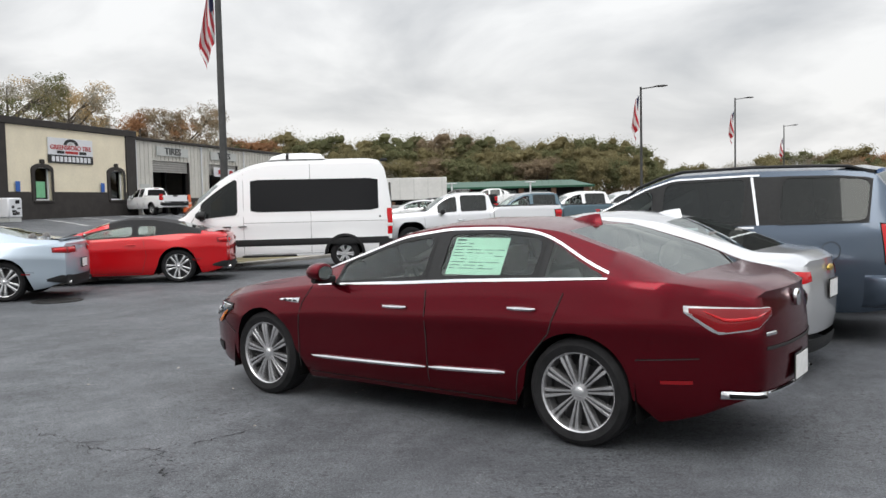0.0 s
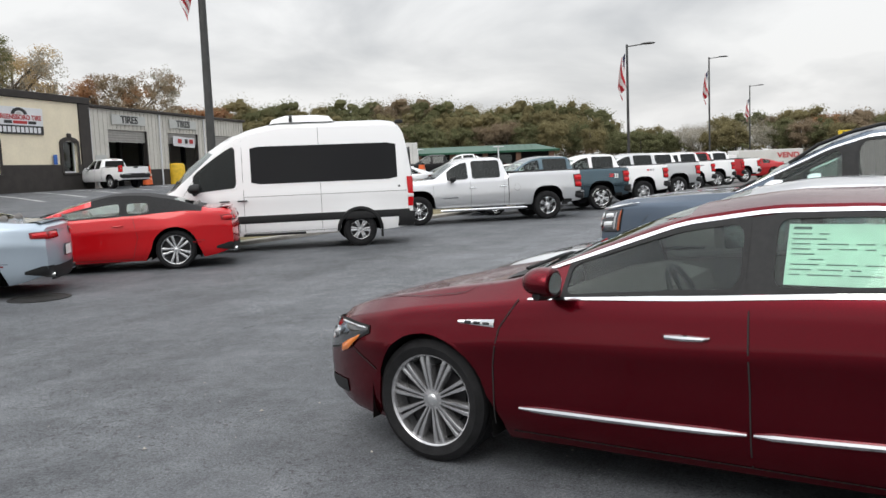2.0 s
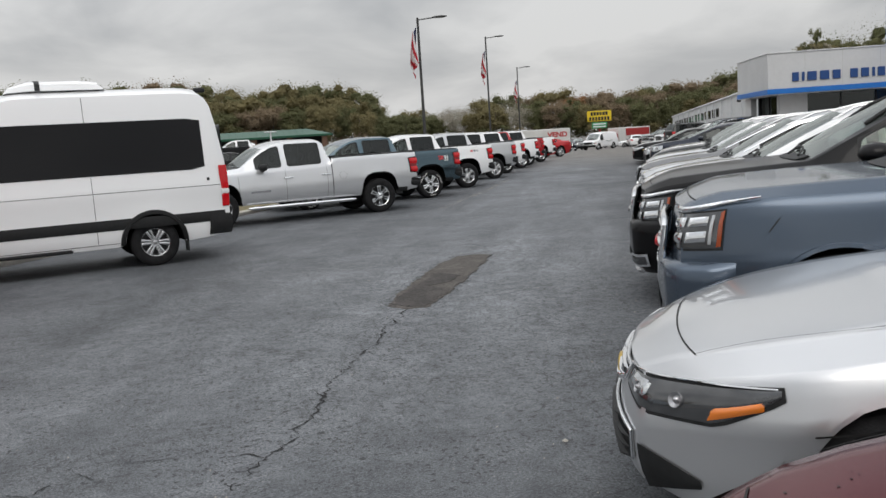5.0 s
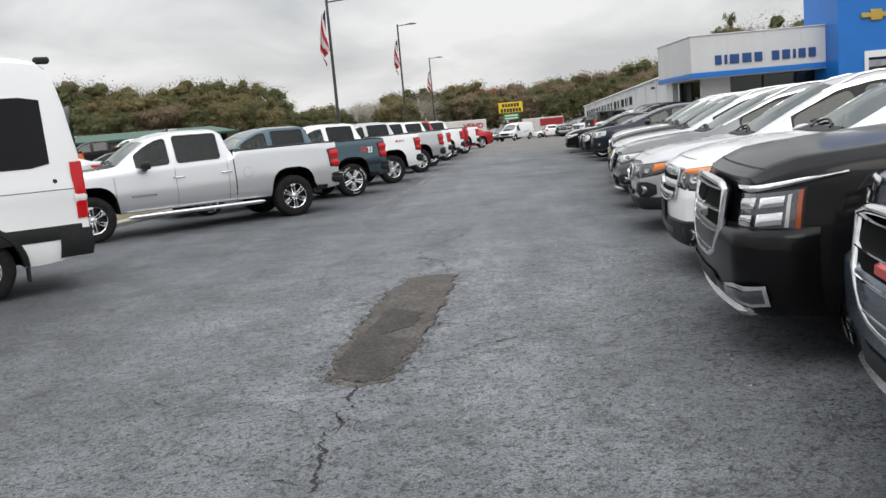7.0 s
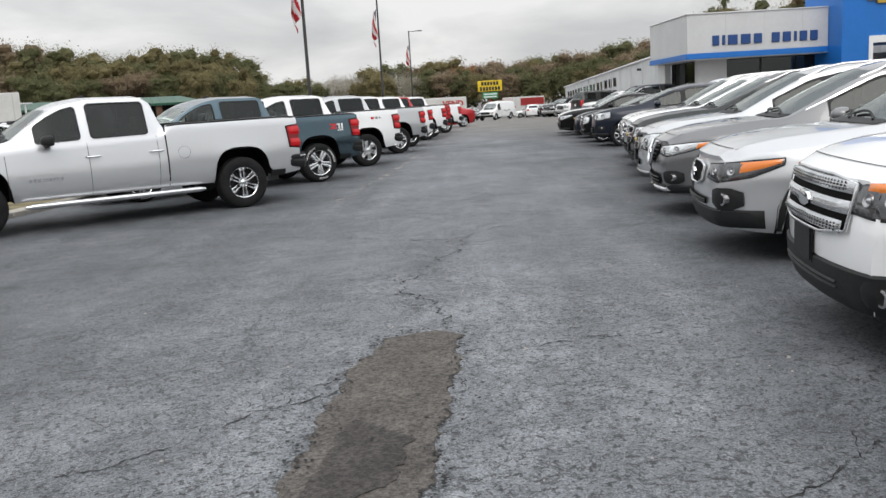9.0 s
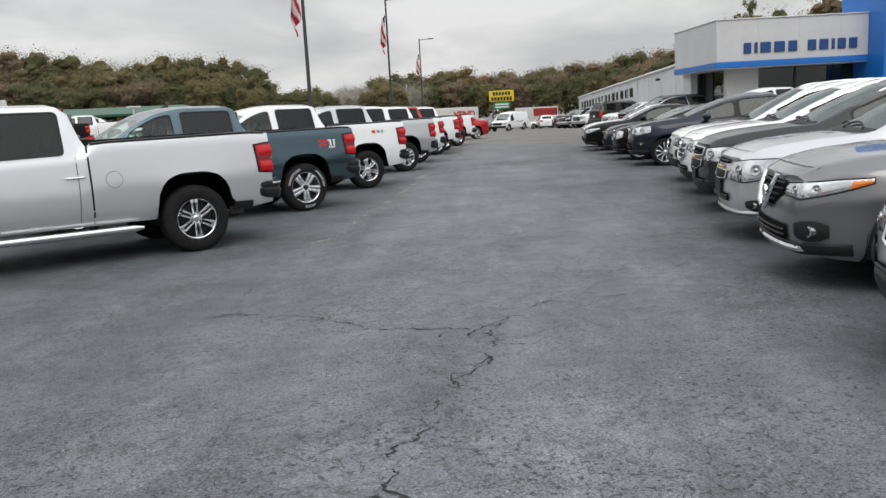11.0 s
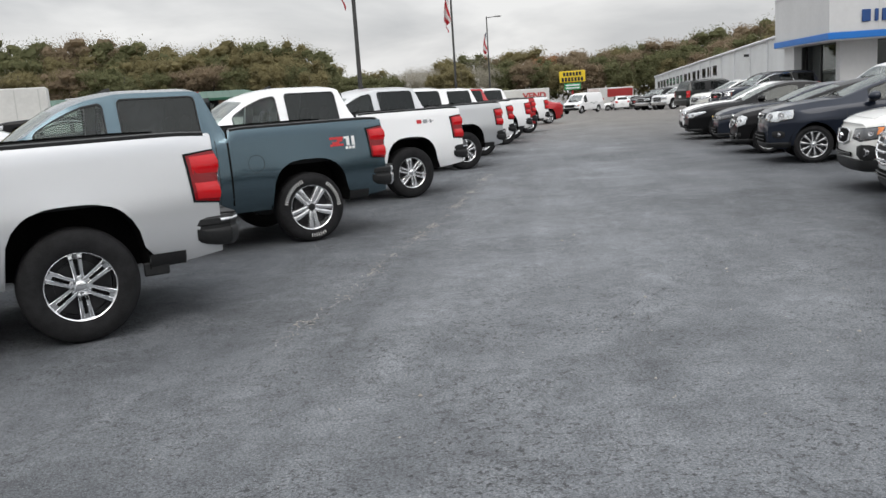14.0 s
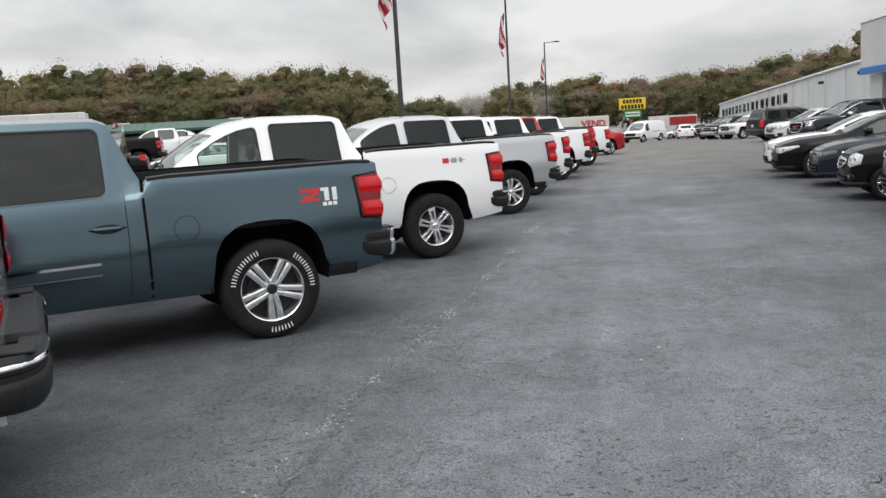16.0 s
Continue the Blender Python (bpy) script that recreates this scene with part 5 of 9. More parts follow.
F_OPTIMA = dict(lamp=(0.42, 1.10, [0.62, 0.58, 0.64, 0.72], [0.70, 0.72, 0.74, 0.76]), dark=False, grille=(0.32, [0.52, 0.54, 0.60], [0.68, 0.68, 0.68], 2), bar=PLASTIC, rim=0.012, lower=(0.6, 0.26, 0.42), chin_h=0.12, badge=(0.72, 0.05, 0.03, CHROME))

EXPLORER = crossover(5.00, 1.99, 1.77, 2.86, 0.375, F_FORD, fo=0.92, hood=1.05, rails=True, cladding=True, nose=0.80)
SORENTO = crossover(4.68, 1.885, 1.72, 2.70, 0.36, F_KIA, fo=0.93, hood=0.97, rails=True, cladding=True, wheel="five", bright=True)
ROGUE = crossover(4.63, 1.84, 1.68, 2.705, 0.355, F_NISSAN, fo=0.94, hood=0.97, rails=True, cladding=True, bright=True)
EQUINOX = crossover(4.77, 1.84, 1.68, 2.857, 0.36, F_CHEVY, fo=0.93, hood=1.0, rails=True, cladding=True)
CAPTIVA = crossover(4.58, 1.85, 1.70, 2.707, 0.36, F_SPLIT, fo=0.90, hood=0.97, rails=True, cladding=True)
SANTAFE = crossover(4.70, 1.88, 1.68, 2.70, 0.365, F_HYUNDAI, fo=0.94, hood=1.0, rails=True, cladding=True, bright=True)
SOUL = crossover(4.14, 1.80, 1.60, 2.57, 0.33, F_SOUL, fo=0.82, hood=0.99, rear=0.2, wheel="ten")
MINI = crossover(3.75, 1.68, 1.41, 2.467, 0.30, F_MINI, fo=0.66, hood=0.86, rear=0.2, gc=0.19)


def low_car(L, W, H, wb, R, face, fo=0.93, hood=0.86, **more):
    c = fo + 0.55
    d = crossover(L, W, H, wb, R, face, fo=fo, hood=hood)
    b = hood
    d.update(name="coupe_car", gc=0.18, belt=[(0, b - 0.17), (0.3, b - 0.09), (0.9, b - 0.01), (1.6, b + 0.03), (3.0, b + 0.07), (L - 0.9, b + 0.13), (L - 0.2, b + 0.10), (L, b + 0.05)],
             top=[(0, b - 0.14), (0.1, b - 0.08), (0.5, b + 0.02), (1.0, b + 0.07), (c, b + 0.10), (c + 0.85, H - 0.06), (c + 1.2, H), (c + 1.6, H - 0.01), (c + 2.0, H - 0.09), (L - 0.75, b + 0.20), (L - 0.5, b + 0.17), (L - 0.08, b + 0.16), (L, b + 0.08)],
             screen=(c + 0.02, c + 0.86), rear_glass=(c + 2.0, L - 0.78), rear_tint=False, panes=[(c + 0.38, c + 1.40), (c + 1.50, c + 2.05)], tints=[0, 0], seat_z=0.28, tbow=0.14, tail=0.84)
    d.update(more)
    return d


def dress_camaro(sh, car, d, paint):
    L = sh.L
    seams(sh, car, [[(1.40, 0.28), (1.42, 0.86)], [(3.02, 0.24), (3.12, 0.6), (3.05, 0.95)], [(1.42, 0.23), (3.02, 0.22)], [(L - 0.55, 0.50), (L - 0.85, 0.52)]])
    bonnet_lines(sh, car, 0.16)
    front_lamp(sh, car, 0.44, 0.98, [0.60, 0.58, 0.64], [0.69, 0.70, 0.73], dark=True)
    grille(sh, car, 0.5, [0.58, 0.59, 0.61], [0.67, 0.67, 0.68], 1, bar=PLASTIC)
    for sd in (1, -1):
        l = part("tail_light", sh.patch(0.34, 0.98, [0.83, 0.82, 0.84], [0.94, 0.94, 0.93], sd, -1, 0.016, 8, 3), LAMP_DEEP, car)
        part("lamp_band", sh.patch(0.38, 0.66, [0.85, 0.84], [0.92, 0.92], sd, -1, 0.03, 5, 2), LAMP_RED, l)
        part("lamp_band", sh.patch(0.72, 0.94, [0.85, 0.86], [0.92, 0.91], sd, -1, 0.03, 5, 2), LAMP_RED, l)
        part("corner_vent", sh.patch(0.60, 1.10, [0.28, 0.30, 0.34], [0.44, 0.44, 0.38], sd, -1, 0.012, 6, 2), PLASTIC, car)
        p = sh.around(0.62, 0.30, sd, -1)
        e = Mesh().tube([(p.x + 0.1, p.y, 0.30), (p.x - 0.05, p.y, 0.30)], 0.045, 14)
        t = part("exhaust_tip", e, CHROME, car)
        part("exhaust_bore", Mesh().tube([(p.x - 0.04, p.y, 0.30), (p.x - 0.053, p.y, 0.30)], 0.037, 12), UNDER, t)
        part("side_reflector", sh.ribbon([(L - 0.62, 0.47), (L - 0.78, 0.48)], sd, 0.02, 0.004), LAMP_DEEP, car)
    part("rear_diffuser", sh.patch(-0.62, 0.62, [0.22], [0.42], 1, -1, 0.012, 10, 2), PLASTIC, car)
    plate(sh, car, 0.62, -1)
    sp = Mesh()
    sp.rings([[top_point(sh, s, y, h) for y in np.linspace(-0.70, 0.70, 11)] for s, h in ((L - 0.34, 0.0), (L - 0.22, 0.025), (L - 0.07, 0.055), (L - 0.065, 0.035), (L - 0.12, 0.0))], closed=False)
    part("rear_spoiler", sp, paint, car)
    handles(sh, car, [(2.80, 0.82)], paint, paint, 0.19)
    mirror(sh, car, d, 1.86, paint)


CAMARO = low_car(4.84, 1.90, 1.37, 2.81, 0.352, F_COUPE, fo=0.94, hood=0.90, dress=dress_camaro, wheel="five_pair", rim=0.262, tw=0.26, black_pillars=False, flare=0.045, rise=0.05)
CAMARO_SOFT = dict(CAMARO, black_pillars=True, pane_z=(0.05, 0.70), soft_top=(2.30, 4.30), rear_glass=(3.75, 4.10), rear_tint=True, panes=[(1.87, 2.85), (2.93, 3.34)], tints=[0, 0],
                   top=[(0, 0.76), (0.1, 0.82), (0.5, 0.92), (1.0, 0.97), (1.49, 1.0), (2.34, 1.30), (2.72, 1.385), (3.2, 1.375), (3.7, 1.275), (4.3, 1.08), (4.4, 1.06), (4.76, 1.06), (4.84, 0.97)])
DARK_COUPE = low_car(4.80, 1.90, 1.36, 2.85, 0.35, F_COUPE, fo=0.93, hood=0.86, dress=dress_crossover, tints=[1, 1], flare=0.04)
DARK_SALOON = low_car(4.75, 1.83, 1.43, 2.80, 0.335, F_OPTIMA, fo=0.92, hood=0.87, name="saloon_car", tints=[1, 1])


# -- pickup trucks
def dress_truck(sh, car, d, paint):
    L, bed = sh.L, sh.bed
    c = sh.ws[0]
    zr = sh.belt(bed + 0.6)
    seams(sh, car, [[(c - 0.12, 0.50), (c - 0.12, 1.1)], [(d["panes"][0][1] + 0.05, 0.46), (d["panes"][0][1] + 0.05, 1.2)], [(bed - 0.16, 0.50), (bed - 0.14, 0.90), (bed - 0.14, 1.24)]])
    for sd in (1, -1):
        part("bed_gap", sh.ribbon([(bed - 0.012, sh.gc + 0.03), (bed - 0.012, zr)], sd, 0.02, 0.002), UNDER, car, sharp=0)
    bonnet_lines(sh, car, 0.08, 0.84, 0.76)
    front_lamp(sh, car, 0.55, 1.05, [0.84, 0.84, 0.86], [1.04, 1.05, 1.07])
    grille(sh, car, 0.54, [0.66, 0.66, 0.68], [1.06, 1.06, 1.04], 3, rim=0.02, thick=0.02, out=0.03)
    part("front_bumper", sh.band(-1.06, 1.06, [(0.0, 0.70), (0.06, 0.68), (0.08, 0.62), (0.08, 0.50), (0.04, 0.42), (0.0, 0.41)]), CHROME, car)
    for sd in (1, -1):
        l = part("tail_light", sh.patch(0.80, 1.155, [0.885, 0.89, 0.915], [1.262, 1.258, 1.235], sd, -1, 0.02, 7, 4), LAMP_DEEP, car)
        part("lamp_bezel", sh.patch(0.79, 1.172, [0.875, 0.88, 0.900], [1.274, 1.270, 1.250], sd, -1, 0.010, 7, 2), GLOSS_BLACK, l)
        for z0, z1, k0 in ((0.905, 1.045, 0.006), (1.095, 1.245, -0.006)):
            part("lamp_chamber", sh.patch(0.82, 1.135, [z0, z0 + 0.012 + k0], [z1 - 0.004, z1 - 0.012 + k0], sd, -1, 0.034, 6, 3), LAMP_RED, l)
        part("reverse_lamp", sh.patch(0.84, 0.95, [1.058], [1.082], sd, -1, 0.024, 6, 2), LAMP_CLEAR, l)
        # bed rail cap
        g = []
        for s in np.linspace(bed + 0.03, L - 0.05, 12):
            sec = sh.section(s)
            p, q = sh.point(s, sec[NB]), sh.point(s, sec[NB + 3])
            g.append([(p.x, sd * (p.y + 0.003), p.z - 0.004), (p.x, sd * (p.y + 0.003), p.z + 0.02), (q.x, sd * q.y, q.z + 0.016)])
        part("bed_rail_cap", Mesh().rings(g, closed=False), PLASTIC, car)
        # wrap-round bumper with its corner step
        xb, hw = sh.x0 - L, sh.hw
        run = [(xb + 0.20, 0.965, 0.60), (xb + 0.12, 0.978, 0.575), (xb + 0.03, 0.972, 0.56), (xb - 0.05, 0.94, 0.555), (xb - 0.105, 0.88, 0.55), (xb - 0.135, 0.80, 0.55), (xb - 0.15, 0.66, 0.55), (xb - 0.155, 0.50, 0.55)]
        top = 0.785

        def bumper(a, b, out=0.0):
            rings = []
            for i in range(a, b):
                (x0, y0, _), (x1, y1, _) = run[max(0, i - 1)], run[min(len(run) - 1, i + 1)]
                tx, ty = x1 - x0, (y1 - y0) * hw
                l = math.hypot(tx, ty)
                nx, ny = ty / l, -tx / l
                x, y, zb = run[i][0], run[i][1] * hw, run[i][2]
                ring = []
                for o, z in ((-0.10, zb + 0.02), (-0.015, zb), (0.012, zb + 0.035), (0.018, zb + 0.10), (0.016, top - 0.11), (0.004, top - 0.095), (0.004, top - 0.07), (0.012, top - 0.06), (0.010, top - 0.02), (-0.01, top), (-0.10, top)):
                    oo = o + (out if o > -0.1 else 0)
                    ring.append((x + nx * oo, sd * (y + ny * oo), z))
                rings.append(ring)
            return Mesh().rings(rings, caps=True)

        be = part("bumper_end", bumper(0, 4), PLASTIC, car)
        bc = part("bumper_corner", bumper(3, 8, 0.002), CHROME if d.get("chrome_bumper") else PLASTIC, car)
        part("bumper_step", Mesh().box(xb - 0.12, xb + 0.02, min(sd * hw * 0.72, sd * hw * 0.90), max(sd * hw * 0.72, sd * hw * 0.90), 0.783, 0.797, 0.006), PLASTIC, bc)
        if not d.get("chrome_bumper"):
            rim_line = [(run[i][0] - (0.010 if i > 3 else 0.0), sd * (run[i][1] * hw + (0.012 if i < 4 else 0.008)), top - 0.035) for i in range(2, 8)]
            part("bumper_strip", Mesh().tube(rim_line, 0.012, 8), CHROME, be)
        if d.get("side_bar"):
            part("tow_flap", Mesh().box(xb + 0.42, xb + 0.60, min(sd * (hw * 0.91), sd * (hw * 0.935)), max(sd * (hw * 0.91), sd * (hw * 0.935)), 0.40, 0.50, 0.01), PLASTIC, be)
        if d.get("side_bar"):
            part("side_step", Mesh().tube([(sh.x0 - s, sd * (sh.hw * 0.99), 0.375) for s in (sh.axle[0] + 0.6, sh.axle[0] + 0.7, sh.axle[1] - 0.75, sh.axle[1] - 0.65)], [0.02, 0.042, 0.042, 0.02], 10), CHROME, car)
        g = [[sh.side(sh.axle[1] - d.get("flap", 0.62) + 0.095 * k * math.cos(t), 0.96 + 0.095 * k * math.sin(t), sd, 0.003) for t in np.linspace(0, 2 * math.pi, 22, endpoint=False)] for k in (1.0, 0.955)]
        part("fuel_flap", Mesh().rings(g), SEAM, car)
        if d.get("side_bar"):
            em = part("door_emblem", sh.side_patch(1.66, 2.10, [0.712], [0.716], sd, 0.003, 3, 1), CHROME, car, "small chrome lettering along the door", sharp=0)
            for i in range(9):
                part("letter_bar", sh.side_patch(1.66 + i * 0.05, 1.695 + i * 0.05, [0.72], [0.755], sd, 0.004, 2, 1), CHROME, em, sharp=0)
        if d.get("moulding"):
            part("door_moulding", sh.ribbon([(c + 0.05, 0.70), (bed - 0.35, 0.72)], sd, 0.085, 0.014), CHROME if d["moulding"] == 2 else paint, car)
            for zz, ww in ((0.045, 0.020), (-0.036, 0.009)):
                part("moulding_strip", sh.ribbon([(c + 0.05, 0.70 + zz), (bed - 0.35, 0.72 + zz)], sd, ww, 0.02), CHROME, car, "thin chrome strip")
        if d.get("decal"):
            s0 = L - (0.71 if d["decal"] == 1 else 0.86)
            z0 = 1.09 if d["decal"] == 1 else 1.2
            if d["decal"] == 2:
                dec = part("side_decal", sh.side_patch(s0, s0 + 0.32, [z0 - 0.004], [z0 + 0.004], sd, 0.003, 3, 1), GREY_ALLOY, car, "small grey and red badge on the bed side", sharp=0)
                for a0, a1, mk in ((0.0, 0.09, BADGE_RED), (0.12, 0.2, GREY_ALLOY), (0.24, 0.28, GREY_ALLOY)):
                    part("decal_bar", sh.side_patch(s0 + a0, s0 + a1, [z0 - 0.03], [z0 + 0.03], sd, 0.003, 3, 1), mk, dec, sharp=0)
                continue
            dec = part("side_decal", sh.side_patch(s0, s0 + 0.17, [z0 + 0.055], [z0 + 0.085], sd, 0.003, 3, 1), BADGE_RED, car, "red and white stripe badge on the bed side", sharp=0)
            for a0, a1, b0, b1 in ((0.09, 0.16, 0.03, 0.055), (0.03, 0.12, 0.005, 0.03), (0.0, 0.17, -0.02, 0.005)):
                part("decal_bar", sh.side_patch(s0 + a0, s0 + a1, [z0 + b0], [z0 + b1], sd, 0.003, 3, 1), BADGE_RED, dec, sharp=0)
            mk = WHITE_MARK if d["decal"] == 1 else BADGE_RED
            for a0, a1, b0, b1 in ((0.18, 0.25, 0.06, 0.085), (0.21, 0.25, -0.02, 0.06), (0.28, 0.32, -0.02, 0.085)):
                part("decal_bar", sh.side_patch(s0 + a0, s0 + a1, [z0 + b0], [z0 + b1], sd, 0.003, 3, 1), mk, dec, sharp=0)
            for i in range(3):
                part("decal_bar", sh.side_patch(s0 + 0.19 + i * 0.045, s0 + 0.225 + i * 0.045, [z0 - 0.06], [z0 - 0.03], sd, 0.003, 2, 1), mk, dec, sharp=0)
        part("mud_strip", sh.side_patch(sh.axle[1] + sh.ra + 0.02, sh.axle[1] + sh.ra + 0.28, [sh.gc + 0.01], [sh.gc + 0.11], sd, 0.012, 3, 2), PLASTIC, car)
    xb = sh.x0 - L
    part("rear_bumper", Mesh().box(xb - 0.16, xb + 0.05, -0.55, 0.55, 0.55, 0.80, 0.03), CHROME if d.get("chrome_bumper") else PLASTIC, car)
    part("tailgate_handle", sh.patch(-0.14, 0.14, [1.08], [1.16], 1, -1, 0.012, 4, 1), PLASTIC, car)
    plate(sh, car, 0.68, -1)
    part("lamp_high", Mesh().box(sh.x0 - bed + 0.05, sh.x0 - bed + 0.07, -0.16, 0.16, sh.top(bed - 0.35) - 0.09, sh.top(bed - 0.35) - 0.05, 0.006), LAMP_DEEP, car)
    bw = Mesh()
    xr = sh.x0 - bed + 0.028
    z0, z1 = sh.belt(bed - 0.1) + 0.08, sh.top(bed - 0.35) - 0.13
    bw.add([(xr, -0.62, z0), (xr, 0.62, z0), (xr + 0.02, 0.55, z1), (xr + 0.02, -0.55, z1)], [(0, 1, 2, 3)])
    part("rear_window", bw, GLOSS_BLACK, car, "black cab back glass", sharp=0)
    handles(sh, car, [(c + 1.02, 1.0), (c + 1.92, 1.01)], CHROME if d.get("side_bar") else paint, PLASTIC if d.get("decal") == 1 else paint, 0.22)
    mirror(sh, car, d, c + 0.42, PLASTIC if d.get("side_bar") else paint, z=sh.belt(c + 0.42) - 0.01, big=1.05, square=0.55, glass=0.86)
    fin_mesh(sh, car, c + 1.15, PLASTIC, 0.6)


SILVERADO = dict(name="pickup_truck", L=5.60, W=2.03, gc=0.43, R=0.405, wb=3.645, fo=0.97, rim=0.245, wheel="six_slot", turn=4, tw=0.275, arch=0.06, squash=1.22, boxy=3.0, inset=0.09, tumble=0.24, rail=0.92, soft=0.04, seat_z=0.70, bed=3.72,
                 belt=[(0, 1.08), (0.15, 1.13), (0.6, 1.17), (1.5, 1.20), (2.4, 1.225), (3.69, 1.25), (3.73, 1.375), (5.4, 1.385), (5.6, 1.37)],
                 top=[(0, 1.12), (0.06, 1.17), (0.3, 1.21), (1.0, 1.255), (1.5, 1.285), (2.04, 1.68), (2.28, 1.80), (2.65, 1.87), (3.46, 1.86), (3.59, 1.80), (3.705, 1.30), (3.73, 1.385), (5.6, 1.39)],
                 screen=(1.52, 2.08), rear_glass=None, panes=[(1.82, 2.53), (2.65, 3.47)], tints=[0, 1], black_pillars=False, nose=0.90, tail=0.965, bow=0.10, tbow=0.02, chin=0.03, rump=0.0, lift=0.04,
                 section="truck", dress=dress_truck, corner=0.05, screen_bow=0.1, pane_z=(0.02, 0.92))
TRUCK_SILVER = dict(SILVERADO, side_bar=True, rim_mat=CHROME, tints=[1, 1], wb=3.80, L=5.80, bed=3.61, flap=0.92, gc=0.45,
                    belt=[(0, 1.08), (0.15, 1.13), (0.6, 1.17), (1.5, 1.20), (2.4, 1.225), (3.58, 1.25), (3.62, 1.375), (5.5, 1.39), (5.76, 1.375)],
                    top=[(0, 1.12), (0.06, 1.17), (0.3, 1.21), (1.0, 1.255), (1.5, 1.285), (2.02, 1.68), (2.25, 1.80), (2.60, 1.865), (3.36, 1.855), (3.49, 1.79), (3.595, 1.30), (3.62, 1.385), (5.76, 1.395)],
                    panes=[(1.80, 2.43), (2.54, 3.38)])
TRUCK_BLUE = dict(SILVERADO, wheel="five_broad", turn=40, rim_mat=BRIGHT_ALLOY, decal=1, tyre_marks=True, moulding=1, chrome_bumper=True, R=0.40, rim=0.26, tints=[0, 1], cap_mat=PLASTIC,
                  belt=[(0, 1.06), (0.15, 1.11), (0.6, 1.15), (1.5, 1.18), (2.4, 1.205), (3.69, 1.23), (3.73, 1.345), (5.4, 1.355), (5.6, 1.34)],
                  top=[(0, 1.10), (0.06, 1.15), (0.3, 1.19), (1.0, 1.235), (1.5, 1.265), (2.06, 1.66), (2.30, 1.78), (2.68, 1.85), (3.46, 1.84), (3.59, 1.78), (3.705, 1.28), (3.73, 1.355), (5.6, 1.36)])
TRUCK_WHITE = dict(SILVERADO, wheel="six_slot", turn=12, rim_mat=BRIGHT_ALLOY, decal=2, tints=[0, 1])
TRUCK_PLAIN = dict(SILVERADO, wheel="five_pair", tints=[1, 1], rim_mat=BRIGHT_ALLOY)
RANGER = dict(SILVERADO, name="small_pickup", L=5.0, W=1.80, wb=3.0, fo=0.85, R=0.35, rim=0.21, gc=0.40, bed=3.10, side_bar=False, wheel="five",
              belt=[(0, 0.92), (0.15, 0.98), (0.6, 1.02), (1.4, 1.05), (3.07, 1.10), (3.11, 1.16), (4.8, 1.16), (5.0, 1.15)],
              top=[(0, 0.96), (0.06, 1.0), (0.3, 1.05), (1.0, 1.09), (1.35, 1.12), (1.95, 1.56), (2.2, 1.66), (2.8, 1.67), (2.92, 1.62), (3.08, 1.14), (3.11, 1.17), (5.0, 1.17)],
              screen=(1.37, 1.96), panes=[(1.75, 2.35), (2.42, 2.85)], tints=[0, 0], squash=1.1, boxy=2.2)


